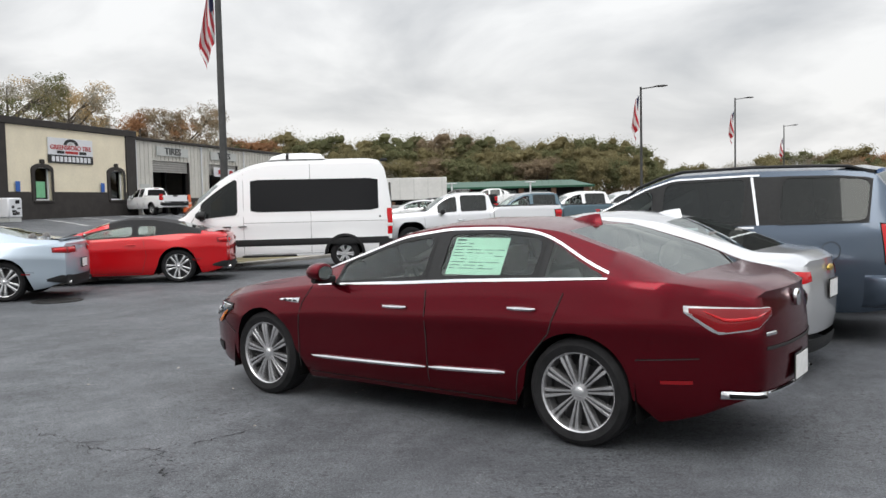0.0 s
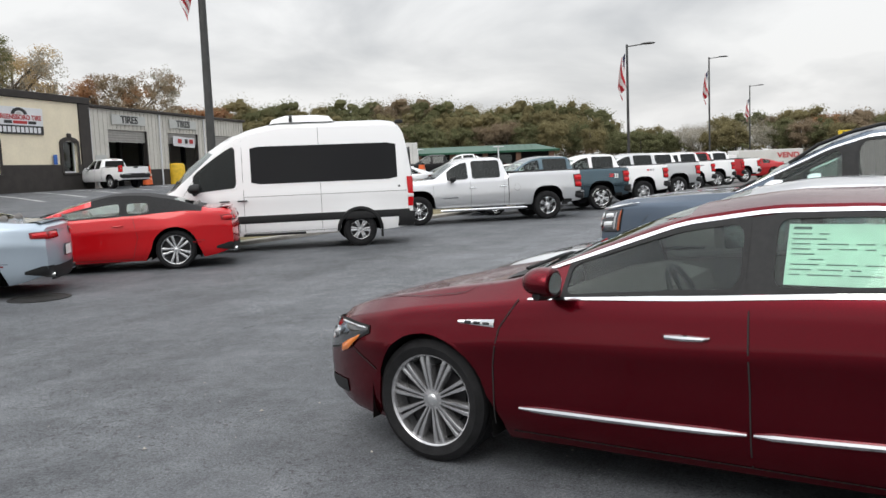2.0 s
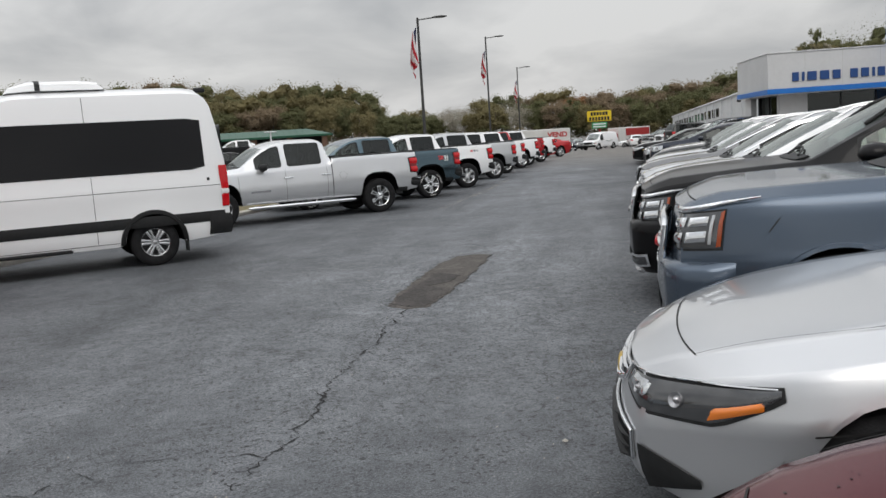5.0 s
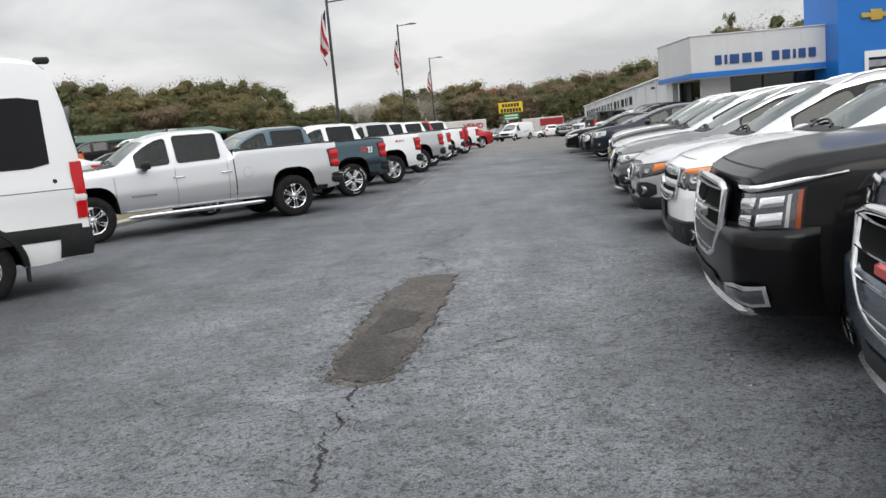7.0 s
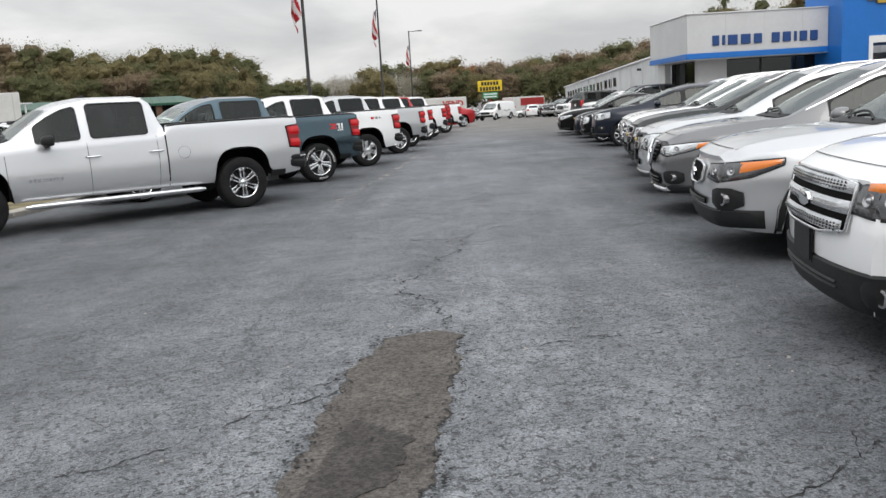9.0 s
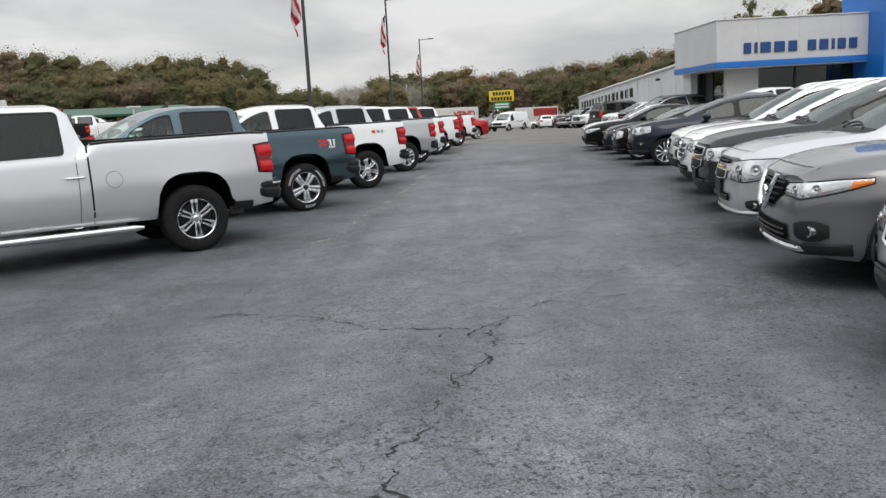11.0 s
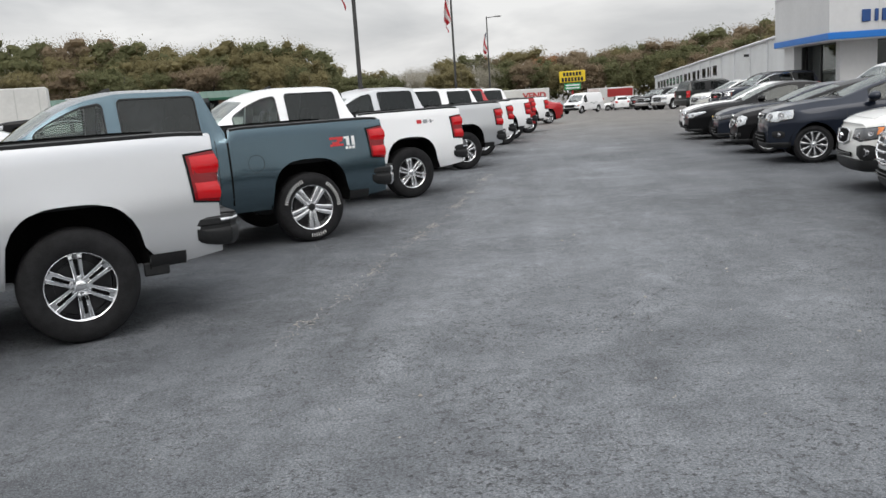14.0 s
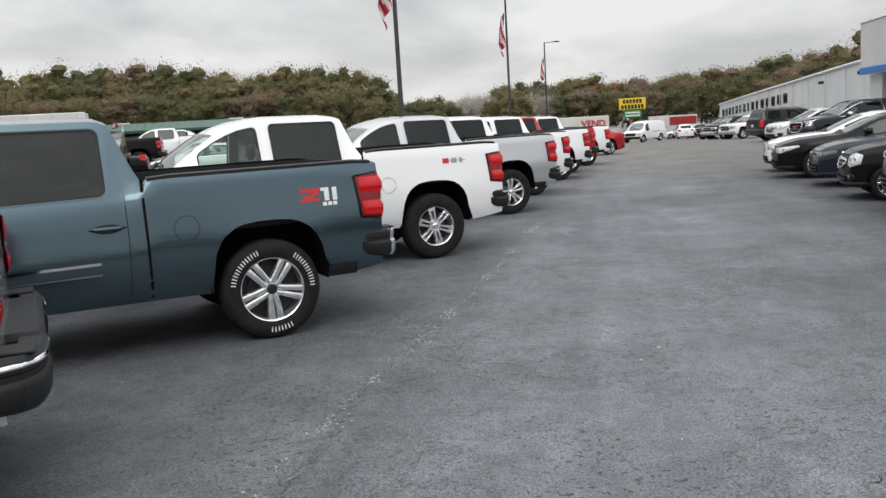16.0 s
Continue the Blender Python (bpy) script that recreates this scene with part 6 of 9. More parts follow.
# -- high-roofed van
def dress_van(sh, car, d, paint):
    L = sh.L
    nb = len(FR) - 1
    seams(sh, car, [[(1.0, 0.62), (1.02, 1.2), (1.25, 1.55)], [(2.25, 0.42), (2.25, 1.27)], [(3.855, 0.42), (3.855, 1.27)], [(2.25, 1.16), (5.75, 1.16)], [(2.25, 0.40), (L - 1.7, 0.40)]])
    hi = Mesh()
    for sd in (1, -1):
        for s, (z0, z1) in ((2.25, (1.28, 2.60)), (3.855, (2.2, 2.66)), (3.855, (1.28, 1.40))):
            g = []
            for z in np.linspace(z0, z1, 6):
                sec = sh.section(s)
                y = float(np.interp(z, [q[1] for q in sec[nb:]], [q[0] for q in sec[nb:]]))
                g.append([(sh.x0 - s - 0.004, sd * (y + 0.002), z), (sh.x0 - s + 0.004, sd * (y + 0.002), z)])
            hi.rings(g, closed=False)
    part("panel_gap", hi, SEAM, car, sharp=0)
    for sd in (1, -1):
        part("lower_moulding", sh.side_patch(0.75, L - 0.08, [0.60], [0.76], sd, 0.018, 26, 2), PLASTIC, car, "broad black strip along the lower side")
        # glass bonded to the side
        for s0, s1 in ((2.42, 3.857), (3.857, 5.52)):
            g = []
            for s in np.linspace(s0, s1, 9):
                col = []
                for k in np.linspace(0, 1, 6):
                    z = 1.42 + 0.785 * k
                    if s0 < 2.5 and s - s0 < 0.05:
                        z = 1.46 + 0.71 * k
                    if s1 > 5.4 and s1 - s < 0.05:
                        z = 1.46 + 0.71 * k
                    sec = sh.section(s)
                    y = float(np.interp(z, [q[1] for q in sec[6:]], [q[0] for q in sec[6:]]))
                    p = Vector((sh.x_at(s, 0.9, 1.0), sd * (y + 0.006), z))
                    col.append(p)
                g.append(col)
            part("side_window", Mesh().rings(g, closed=False), GLOSS_BLACK, car, "long black privacy glass")
        part("tail_light", sh.patch(0.86, 1.07, [0.82], [1.46], sd, -1, 0.02, 5, 4), LAMP_RED, car)
        part("lamp_band", sh.patch(0.86, 1.08, [1.00], [1.10], sd, -1, 0.026, 5, 1), PLATE, car)
        part("bumper_end", sh.patch(0.45, 1.30, [0.40, 0.40], [0.68, 0.72], sd, -1, 0.035, 8, 2), PLASTIC, car)
        fl = Mesh().box(sh.x0 - sh.axle[1] - sh.ra - 0.06, sh.x0 - sh.axle[1] - sh.ra - 0.03, sd * sh.hw * 0.97 - 0.14, sd * sh.hw * 0.97 + 0.02, 0.18, 0.46)
        part("mud_flap", fl, PLASTIC, car)
        part("step_board", Mesh().box(sh.x0 - 3.5, sh.x0 - 2.2, sd * sh.hw * 0.94 - 0.1, sd * sh.hw * 0.94 + 0.08, 0.33, 0.38, 0.015), PLASTIC, car)
        gm = [[sh.side(L - 0.30 + 0.025 * k * math.cos(t), 1.26 + 0.025 * k * math.sin(t), sd, 0.006) for t in np.linspace(0, 2 * math.pi, 12, endpoint=False)] for k in (1.0, 0.05)]
        part("fuel_flap", Mesh().rings(gm), PLASTIC, car)
    arch_trim(sh, car, 0.075, PLASTIC, 0.03)
    front_lamp(sh, car, 0.55, 1.08, [0.78, 0.80, 0.95], [0.95, 1.08, 1.18])
    grille(sh, car, 0.48, [0.66, 0.68], [0.96, 0.94], 3, bar=PLASTIC)
    part("front_bumper", sh.patch(-1.1, 1.1, [0.36], [0.62], 1, 1, 0.03, 14, 2), PLASTIC, car)
    handles(sh, car, [(1.86, 1.08), (2.22, 1.08)], PLASTIC, paint, 0.2)
    mirror(sh, car, d, 1.28, PLASTIC, z=1.28, big=1.5)
    # air conditioner on the roof
    ac = Mesh()
    rings = []
    for s, h, w in ((2.85, 0.0, 0.42), (2.92, 0.10, 0.46), (3.2, 0.17, 0.48), (3.9, 0.17, 0.48), (4.15, 0.14, 0.46), (4.25, 0.0, 0.42)):
        z = sh.top(s)
        rings.append([(sh.x0 - s, w * math.cos(t), z - 0.02 + h * (math.sin(t) ** 0.5 if math.sin(t) > 0 else 0)) for t in np.linspace(0, math.pi, 11)])
    a = part("roof_air_conditioner", ac.rings(rings, closed=False), P["white"], car, "white roof air conditioner with a black band")
    band = Mesh().rings([[(sh.x0 - s, 0.485 * math.cos(t), sh.top(s) - 0.018 + 0.178 * (math.sin(t) ** 0.5 if math.sin(t) > 0 else 0)) for t in np.linspace(0, math.pi, 11)] for s in (3.28, 3.35)], closed=False)
    part("cover_band", band, PLASTIC, a)
    cam = Mesh().box(sh.x0 - L + 0.02, sh.x0 - L + 0.2, -0.05, 0.05, sh.top(L - 0.25) - 0.02, sh.top(L - 0.25) + 0.06, 0.02)
    part("rear_camera", cam, PLASTIC, car)
    for y in (-0.42, 0.42):
        p = Mesh().add([(sh.x0 - L - 0.012, y - 0.34, 1.4), (sh.x0 - L - 0.012, y + 0.34, 1.4), (sh.x0 - L + 0.01, y + 0.32, 2.1), (sh.x0 - L + 0.01, y - 0.32, 2.1)], [(0, 1, 2, 3)])
        part("rear_window", p, GLOSS_BLACK, car, sharp=0)


SPRINTER = dict(name="passenger_van", L=5.85, W=1.99, gc=0.34, R=0.36, wb=3.665, fo=1.0, rim=0.215, wheel="six", tw=0.235, arch=0.07, inset=0.03, tumble=0.105, rail=0.90, soft=0.06, seat_z=0.8, rim_mat=ALLOY, cap_mat=ALLOY,
                belt=[(0, 0.92), (0.2, 1.03), (0.6, 1.14), (1.2, 1.25), (2.0, 1.28), (5.5, 1.30), (5.91, 1.30)],
                top=[(0, 0.96), (0.08, 1.04), (0.4, 1.20), (0.85, 1.36), (1.65, 2.14), (2.0, 2.42), (2.4, 2.60), (3.0, 2.73), (5.3, 2.74), (5.60, 2.70), (5.74, 2.5), (5.81, 1.9), (5.85, 1.34)],
                screen=(0.92, 1.66), rear_glass=None, panes=[(1.24, 2.12)], tints=[1], nose=0.78, tail=0.97, bow=0.22, tbow=0.02, chin=0.05, rump=0.0, section="van", dress=dress_van, screen_bow=0.22)


def dress_cargo(sh, car, d, paint):
    L = sh.L
    seams(sh, car, [[(0.95, 0.5), (1.0, 1.1)], [(2.1, 0.5), (2.1, 1.7)], [(2.1, 0.45), (4.6, 0.45)]])
    front_lamp(sh, car, 0.55, 0.98, [0.74, 0.76], [0.90, 0.92], (0.86, 0.98, [0.76, 0.77], [0.88, 0.89]))
    grille(sh, car, 0.54, [0.66, 0.66], [0.93, 0.93], 5, bar=PLASTIC)
    part("front_bumper", sh.patch(-1.02, 1.02, [0.40], [0.60], 1, 1, 0.05, 14, 2), PLASTIC, car)
    tail_lamp(sh, car, 0.82, 0.99, [0.9], [1.4])
    mirror(sh, car, d, 1.45, PLASTIC, big=1.2)
    for sd in (1, -1):
        for i in range(3):
            part("side_lettering", sh.side_patch(2.6 + i * 0.5, 3.0 + i * 0.5, [1.0 - 0.1 * (i % 2)], [1.07 - 0.1 * (i % 2)], sd, 0.004, 3, 1), INK, car, "unreadable lettering", sharp=0)


CARGO_VAN = dict(SPRINTER, name="cargo_van", L=5.5, W=2.0, wb=3.43, fo=0.85, R=0.37, wheel="six", inset=0.05, tumble=0.16,
                 belt=[(0, 0.92), (0.2, 1.0), (0.6, 1.06), (1.2, 1.1), (5.5, 1.16)], top=[(0, 0.96), (0.08, 1.03), (0.5, 1.13), (0.95, 1.22), (1.6, 1.88), (2.0, 2.05), (3, 2.1), (5.1, 2.08), (5.35, 1.98), (5.5, 1.2)],
                 screen=(0.97, 1.62), panes=[(1.35, 2.0)], tints=[0], dress=dress_cargo)

# ---- setting ----
def smooth(a, b, x):
    t = min(1.0, max(0.0, (x - a) / (b - a)))
    return t * t * (3 - 2 * t)


def lay(x, y):
    """Height of the land: level between the rows, rising to the workshops and the showroom, falling to the far end of the lot."""
    left = -0.873 * (x + 6.8) + 0.488 * (y - 22.45)
    right = 0.89 * (x - 1.13) - 0.46 * (y - 10.98)
    along = 0.46 * x + 0.89 * y
    z = 1.15 * smooth(3, 25, left) + 0.35 * smooth(6, 16, right) * smooth(25, 50, along) - 1.3 * smooth(52, 150, along) * (1 - smooth(6, 30, left))
    return z


def asphalt():
    m, t, b = shader("worn_asphalt", (0.12, 0.125, 0.132), 0.72, spec=0.35)
    n, link = t.nodes.new, t.links.new
    co = n("ShaderNodeTexCoord")

    def noise_tex(scale, detail=5, rough=0.55, dist=0.0):
        q = n("ShaderNodeTexNoise")
        q.inputs["Scale"].default_value, q.inputs["Detail"].default_value = scale, detail
        q.inputs["Roughness"].default_value, q.inputs["Distortion"].default_value = rough, dist
        link(co.outputs["Object"], q.inputs["Vector"])
        return q

    def ramp(src, p0, c0, p1, c1):
        r = n("ShaderNodeValToRGB")
        r.color_ramp.elements[0].position, r.color_ramp.elements[0].color = p0, (*c0, 1)
        r.color_ramp.elements[1].position, r.color_ramp.elements[1].color = p1, (*c1, 1)
        link(src, r.inputs[0])
        return r.outputs[0]

    def mul(a, c, f=1.0, kind="MULTIPLY"):
        x = n("ShaderNodeMix"); x.data_type = "RGBA"; x.blend_type = kind
        x.inputs["Factor"].default_value = f
        link(a, x.inputs["A"]); link(c, x.inputs["B"])
        return x.outputs["Result"]

    big = ramp(noise_tex(0.16, 6, 0.6, 0.6).outputs["Fac"], 0.32, (0.093, 0.099, 0.107), 0.68, (0.134, 0.142, 0.153))
    mid = ramp(noise_tex(1.1, 6, 0.65, 0.4).outputs["Fac"], 0.32, (0.70, 0.70, 0.71), 0.66, (1.10, 1.10, 1.10))
    col = mul(big, mid)
    # long pale and dark streaks where tyres run
    way = n("ShaderNodeMapping"); way.vector_type = "TEXTURE"; way.inputs["Rotation"].default_value = (0, 0, radians(66.5)); way.inputs["Scale"].default_value = (7.0, 1.0, 1.0)
    link(co.outputs["Object"], way.inputs["Vector"])
    run = noise_tex(1.5, 5, 0.6)
    link(way.outputs[0], run.inputs["Vector"])
    col = mul(col, ramp(run.outputs["Fac"], 0.34, (0.82, 0.825, 0.83), 0.66, (1.15, 1.15, 1.145)))
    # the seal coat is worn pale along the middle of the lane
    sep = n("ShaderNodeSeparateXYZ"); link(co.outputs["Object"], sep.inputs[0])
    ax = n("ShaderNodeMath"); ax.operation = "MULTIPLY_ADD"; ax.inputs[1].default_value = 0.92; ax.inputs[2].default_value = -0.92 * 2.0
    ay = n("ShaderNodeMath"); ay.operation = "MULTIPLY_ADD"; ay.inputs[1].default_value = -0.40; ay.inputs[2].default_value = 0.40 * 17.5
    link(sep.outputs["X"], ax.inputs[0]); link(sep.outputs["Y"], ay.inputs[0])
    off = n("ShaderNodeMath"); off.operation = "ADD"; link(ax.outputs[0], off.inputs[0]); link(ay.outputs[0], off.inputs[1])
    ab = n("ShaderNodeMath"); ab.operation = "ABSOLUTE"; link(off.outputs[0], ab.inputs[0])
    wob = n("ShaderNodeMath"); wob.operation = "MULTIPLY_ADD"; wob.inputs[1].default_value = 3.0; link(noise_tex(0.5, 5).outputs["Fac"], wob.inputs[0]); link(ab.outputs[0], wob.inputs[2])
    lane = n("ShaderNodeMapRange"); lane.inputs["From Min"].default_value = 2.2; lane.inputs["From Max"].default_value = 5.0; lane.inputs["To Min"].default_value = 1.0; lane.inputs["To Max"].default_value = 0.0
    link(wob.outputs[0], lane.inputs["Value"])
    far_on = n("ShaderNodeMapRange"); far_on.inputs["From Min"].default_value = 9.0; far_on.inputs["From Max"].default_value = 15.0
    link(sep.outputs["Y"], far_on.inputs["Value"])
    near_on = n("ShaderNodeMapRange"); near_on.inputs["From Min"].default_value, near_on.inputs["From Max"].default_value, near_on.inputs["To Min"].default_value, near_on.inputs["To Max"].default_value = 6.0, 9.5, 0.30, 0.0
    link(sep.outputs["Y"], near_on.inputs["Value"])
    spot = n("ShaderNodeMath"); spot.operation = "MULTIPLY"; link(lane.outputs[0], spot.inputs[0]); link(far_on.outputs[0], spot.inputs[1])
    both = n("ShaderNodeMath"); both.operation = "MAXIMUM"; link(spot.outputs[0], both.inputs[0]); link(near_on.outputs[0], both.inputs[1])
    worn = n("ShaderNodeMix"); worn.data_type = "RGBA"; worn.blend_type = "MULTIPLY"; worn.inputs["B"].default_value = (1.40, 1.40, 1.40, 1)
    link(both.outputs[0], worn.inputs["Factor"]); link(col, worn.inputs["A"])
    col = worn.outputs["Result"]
    # right of the lane, towards the parked cars, the colour is multiplied darker
    bay = n("ShaderNodeMapRange"); bay.inputs["From Min"].default_value = 1.3; bay.inputs["From Max"].default_value = 3.6; bay.inputs["To Max"].default_value = 1.0
    link(off.outputs[0], bay.inputs["Value"])
    
    bay_tone = n("ShaderNodeMix"); bay_tone.data_type = "RGBA"; bay_tone.blend_type = "MULTIPLY"; bay_tone.inputs["B"].default_value = (0.76, 0.76, 0.77, 1)
    link(bay.outputs[0], bay_tone.inputs["Factor"]); link(col, bay_tone.inputs["A"])
    col = bay_tone.outputs["Result"]
    grain = ramp(noise_tex(70, 5, 0.8).outputs["Fac"], 0.40, (0.52, 0.52, 0.53), 0.60, (1.42, 1.42, 1.41))
    col = mul(col, grain)
    chips = ramp(noise_tex(150, 2, 0.6).outputs["Fac"], 0.36, (0.72, 0.72, 0.72), 0.66, (1.32, 1.32, 1.31))
    col = mul(col, chips)
    blotch = ramp(noise_tex(5.5, 6, 0.72, 0.5).outputs["Fac"], 0.36, (0.80, 0.80, 0.81), 0.64, (1.16, 1.16, 1.155))
    col = mul(col, blotch)
    # far down the lot the surface turns to an older, browner mix
    al = n("ShaderNodeVectorMath"); al.operation = "DOT_PRODUCT"; al.inputs[1].default_value = (0.46, 0.89, 0.0)
    link(co.outputs["Object"], al.inputs[0])
    wav = n("ShaderNodeMath"); wav.operation = "MULTIPLY_ADD"; wav.inputs[1].default_value = 14.0
    link(noise_tex(0.12, 4).outputs["Fac"], wav.inputs[0]); link(al.outputs["Value"], wav.inputs[2])
    old = n("ShaderNodeMapRange"); old.inputs["From Min"].default_value, old.inputs["From Max"].default_value, old.inputs["To Max"].default_value = 46.0, 70.0, 0.75
    link(wav.outputs[0], old.inputs["Value"])
    brown = n("ShaderNodeMix"); brown.data_type = "RGBA"; brown.inputs["B"].default_value = (0.185, 0.170, 0.150, 1)
    link(old.outputs[0], brown.inputs["Factor"]); link(col, brown.inputs["A"])
    col = brown.outputs["Result"]
    # fine crazing in patches
    warp = n("ShaderNodeMix"); warp.data_type = "RGBA"; warp.blend_type = "LINEAR_LIGHT"; warp.inputs["Factor"].default_value = 0.22
    link(co.outputs["Object"], warp.inputs["A"]); link(noise_tex(2.6, 7, 0.75).outputs["Color"], warp.inputs["B"])

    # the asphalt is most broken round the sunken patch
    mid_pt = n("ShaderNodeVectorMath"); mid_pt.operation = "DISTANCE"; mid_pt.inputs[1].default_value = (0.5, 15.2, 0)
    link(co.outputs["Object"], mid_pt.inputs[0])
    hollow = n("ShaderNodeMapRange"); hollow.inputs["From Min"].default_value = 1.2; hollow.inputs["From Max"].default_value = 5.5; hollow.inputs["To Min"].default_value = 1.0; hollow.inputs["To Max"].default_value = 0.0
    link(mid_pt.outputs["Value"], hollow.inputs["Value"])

    def cracks(scale, width, mask_scale, m0, m1, depth):
        v = n("ShaderNodeTexVoronoi"); v.feature = "DISTANCE_TO_EDGE"; v.inputs["Scale"].default_value = scale
        link(warp.outputs["Result"], v.inputs["Vector"])
        line = n("ShaderNodeMapRange"); line.inputs["From Max"].default_value = width; line.inputs["To Min"].default_value = 1.0; line.inputs["To Max"].default_value = 0.0
        link(v.outputs["Distance"], line.inputs["Value"])
        mk = n("ShaderNodeMapRange"); mk.inputs["From Min"].default_value, mk.inputs["From Max"].default_value = m0, m1
        lift = n("ShaderNodeMath"); lift.operation = "MULTIPLY_ADD"; lift.inputs[1].default_value = 0.24
        link(hollow.outputs[0], lift.inputs[0]); link(noise_tex(mask_scale, 5, 0.65).outputs["Fac"], lift.inputs[2])
        link(lift.outputs[0], mk.inputs["Value"])
        gap = n("ShaderNodeMapRange"); gap.inputs["From Min"].default_value, gap.inputs["From Max"].default_value = 0.40, 0.56
        link(noise_tex(scale * 1.6, 3, 0.6).outputs["Fac"], gap.inputs["Value"])
        fm = n("ShaderNodeMath"); fm.operation = "MULTIPLY"
        link(mk.outputs[0], fm.inputs[0]); link(gap.outputs[0], fm.inputs[1])
        f = n("ShaderNodeMath"); f.operation = "MULTIPLY"
        link(line.outputs[0], f.inputs[0]); link(fm.outputs[0], f.inputs[1])
        g = n("ShaderNodeMath"); g.operation = "MULTIPLY"; g.inputs[1].default_value = depth
        link(f.outputs[0], g.inputs[0])
        return g.outputs[0]

    def ridges(scale, width, mask_scale, m0, m1, depth):
        """Wandering broken lines where a noise crosses its mean."""
        q = n("ShaderNodeMath"); q.operation = "SUBTRACT"; q.inputs[1].default_value = 0.5
        link(noise_tex(scale, 7, 0.62, 0.8).outputs["Fac"], q.inputs[0])
        a = n("ShaderNodeMath"); a.operation = "ABSOLUTE"; link(q.outputs[0], a.inputs[0])
        line = n("ShaderNodeMapRange"); line.inputs["From Max"].default_value = width; line.inputs["To Min"].default_value = depth; line.inputs["To Max"].default_value = 0.0
        link(a.outputs[0], line.inputs["Value"])
        mk = n("ShaderNodeMapRange"); mk.inputs["From Min"].default_value, mk.inputs["From Max"].default_value = m0, m1
        lift = n("ShaderNodeMath"); lift.operation = "MULTIPLY_ADD"; lift.inputs[1].default_value = 0.24
        link(hollow.outputs[0], lift.inputs[0]); link(noise_tex(mask_scale, 4, 0.6).outputs["Fac"], lift.inputs[2])
        link(lift.outputs[0], mk.inputs["Value"])
        f = n("ShaderNodeMath"); f.operation = "MULTIPLY"
        link(line.outputs[0], f.inputs[0]); link(mk.outputs[0], f.inputs[1])
        return f.outputs[0]

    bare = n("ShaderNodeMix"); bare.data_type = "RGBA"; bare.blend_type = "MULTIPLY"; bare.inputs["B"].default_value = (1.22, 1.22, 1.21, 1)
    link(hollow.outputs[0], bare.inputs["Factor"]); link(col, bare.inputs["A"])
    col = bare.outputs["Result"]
    def pitting(scale, lo, hi, mask_scale, m0, m1, depth):
        """Small dark holes where the binder has worn out, in drifts."""
        pit = n("ShaderNodeMapRange"); pit.inputs["From Min"].default_value, pit.inputs["From Max"].default_value, pit.inputs["To Max"].default_value = lo, hi, depth
        link(noise_tex(scale, 3, 0.65).outputs["Fac"], pit.inputs["Value"])
        mk = n("ShaderNodeMapRange"); mk.inputs["From Min"].default_value, mk.inputs["From Max"].default_value, mk.inputs["To Min"].default_value = m0, m1, 0.25
        lift = n("ShaderNodeMath"); lift.operation = "MULTIPLY_ADD"; lift.inputs[1].default_value = 0.2
        link(hollow.outputs[0], lift.inputs[0]); link(noise_tex(mask_scale, 5, 0.65).outputs["Fac"], lift.inputs[2])
        link(lift.outputs[0], mk.inputs["Value"])
        f = n("ShaderNodeMath"); f.operation = "MULTIPLY"
        link(pit.outputs[0], f.inputs[0]); link(mk.outputs[0], f.inputs[1])
        return f.outputs[0]

    # pale bare stones
    stone = n("ShaderNodeMix"); stone.data_type = "RGBA"; stone.inputs["B"].default_value = (0.30, 0.30, 0.295, 1)
    link(pitting(58, 0.625, 0.66, 1.6, 0.40, 0.60, 0.75), stone.inputs["Factor"]); link(col, stone.inputs["A"])
    col = stone.outputs["Result"]
    for fac in (ridges(3.4, 0.009, 0.8, 0.46, 0.56, 0.9), cracks(6.5, 0.045, 0.6, 0.54, 0.62, 0.95), cracks(1.7, 0.010, 0.4, 0.50, 0.58, 0.9), cracks(0.34, 0.004, 0.35, 0.48, 0.60, 0.8),
                pitting(24, 0.575, 0.61, 0.9, 0.44, 0.58, 0.85), pitting(46, 0.585, 0.62, 0.5, 0.40, 0.60, 0.8)):
        x = n("ShaderNodeMix"); x.data_type = "RGBA"
        x.inputs["B"].default_value = (0.020, 0.021, 0.022, 1)
        link(fac, x.inputs["Factor"]); link(col, x.inputs["A"])
        col = x.outputs["Result"]
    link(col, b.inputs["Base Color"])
    rr = n("ShaderNodeMapRange"); rr.inputs["To Min"].default_value, rr.inputs["To Max"].default_value = 0.52, 0.85
    link(noise_tex(0.5, 5).outputs["Fac"], rr.inputs["Value"]); link(rr.outputs[0], b.inputs["Roughness"])
    bump = n("ShaderNodeBump"); bump.inputs["Strength"].default_value = 0.5; bump.inputs["Distance"].default_value = 0.008
    link(noise_tex(45, 8, 0.8).outputs["Fac"], bump.inputs["Height"]); link(bump.outputs[0], b.inputs["Normal"])
    return m


ASPHALT = asphalt()
CRACK = plain("crack_tar", (0.018, 0.018, 0.019), 0.9, amount=0.4, scale=8)
PALE_CRACK = plain("pale_crack_grit", (0.22, 0.22, 0.22), 0.9, amount=0.5, scale=9)


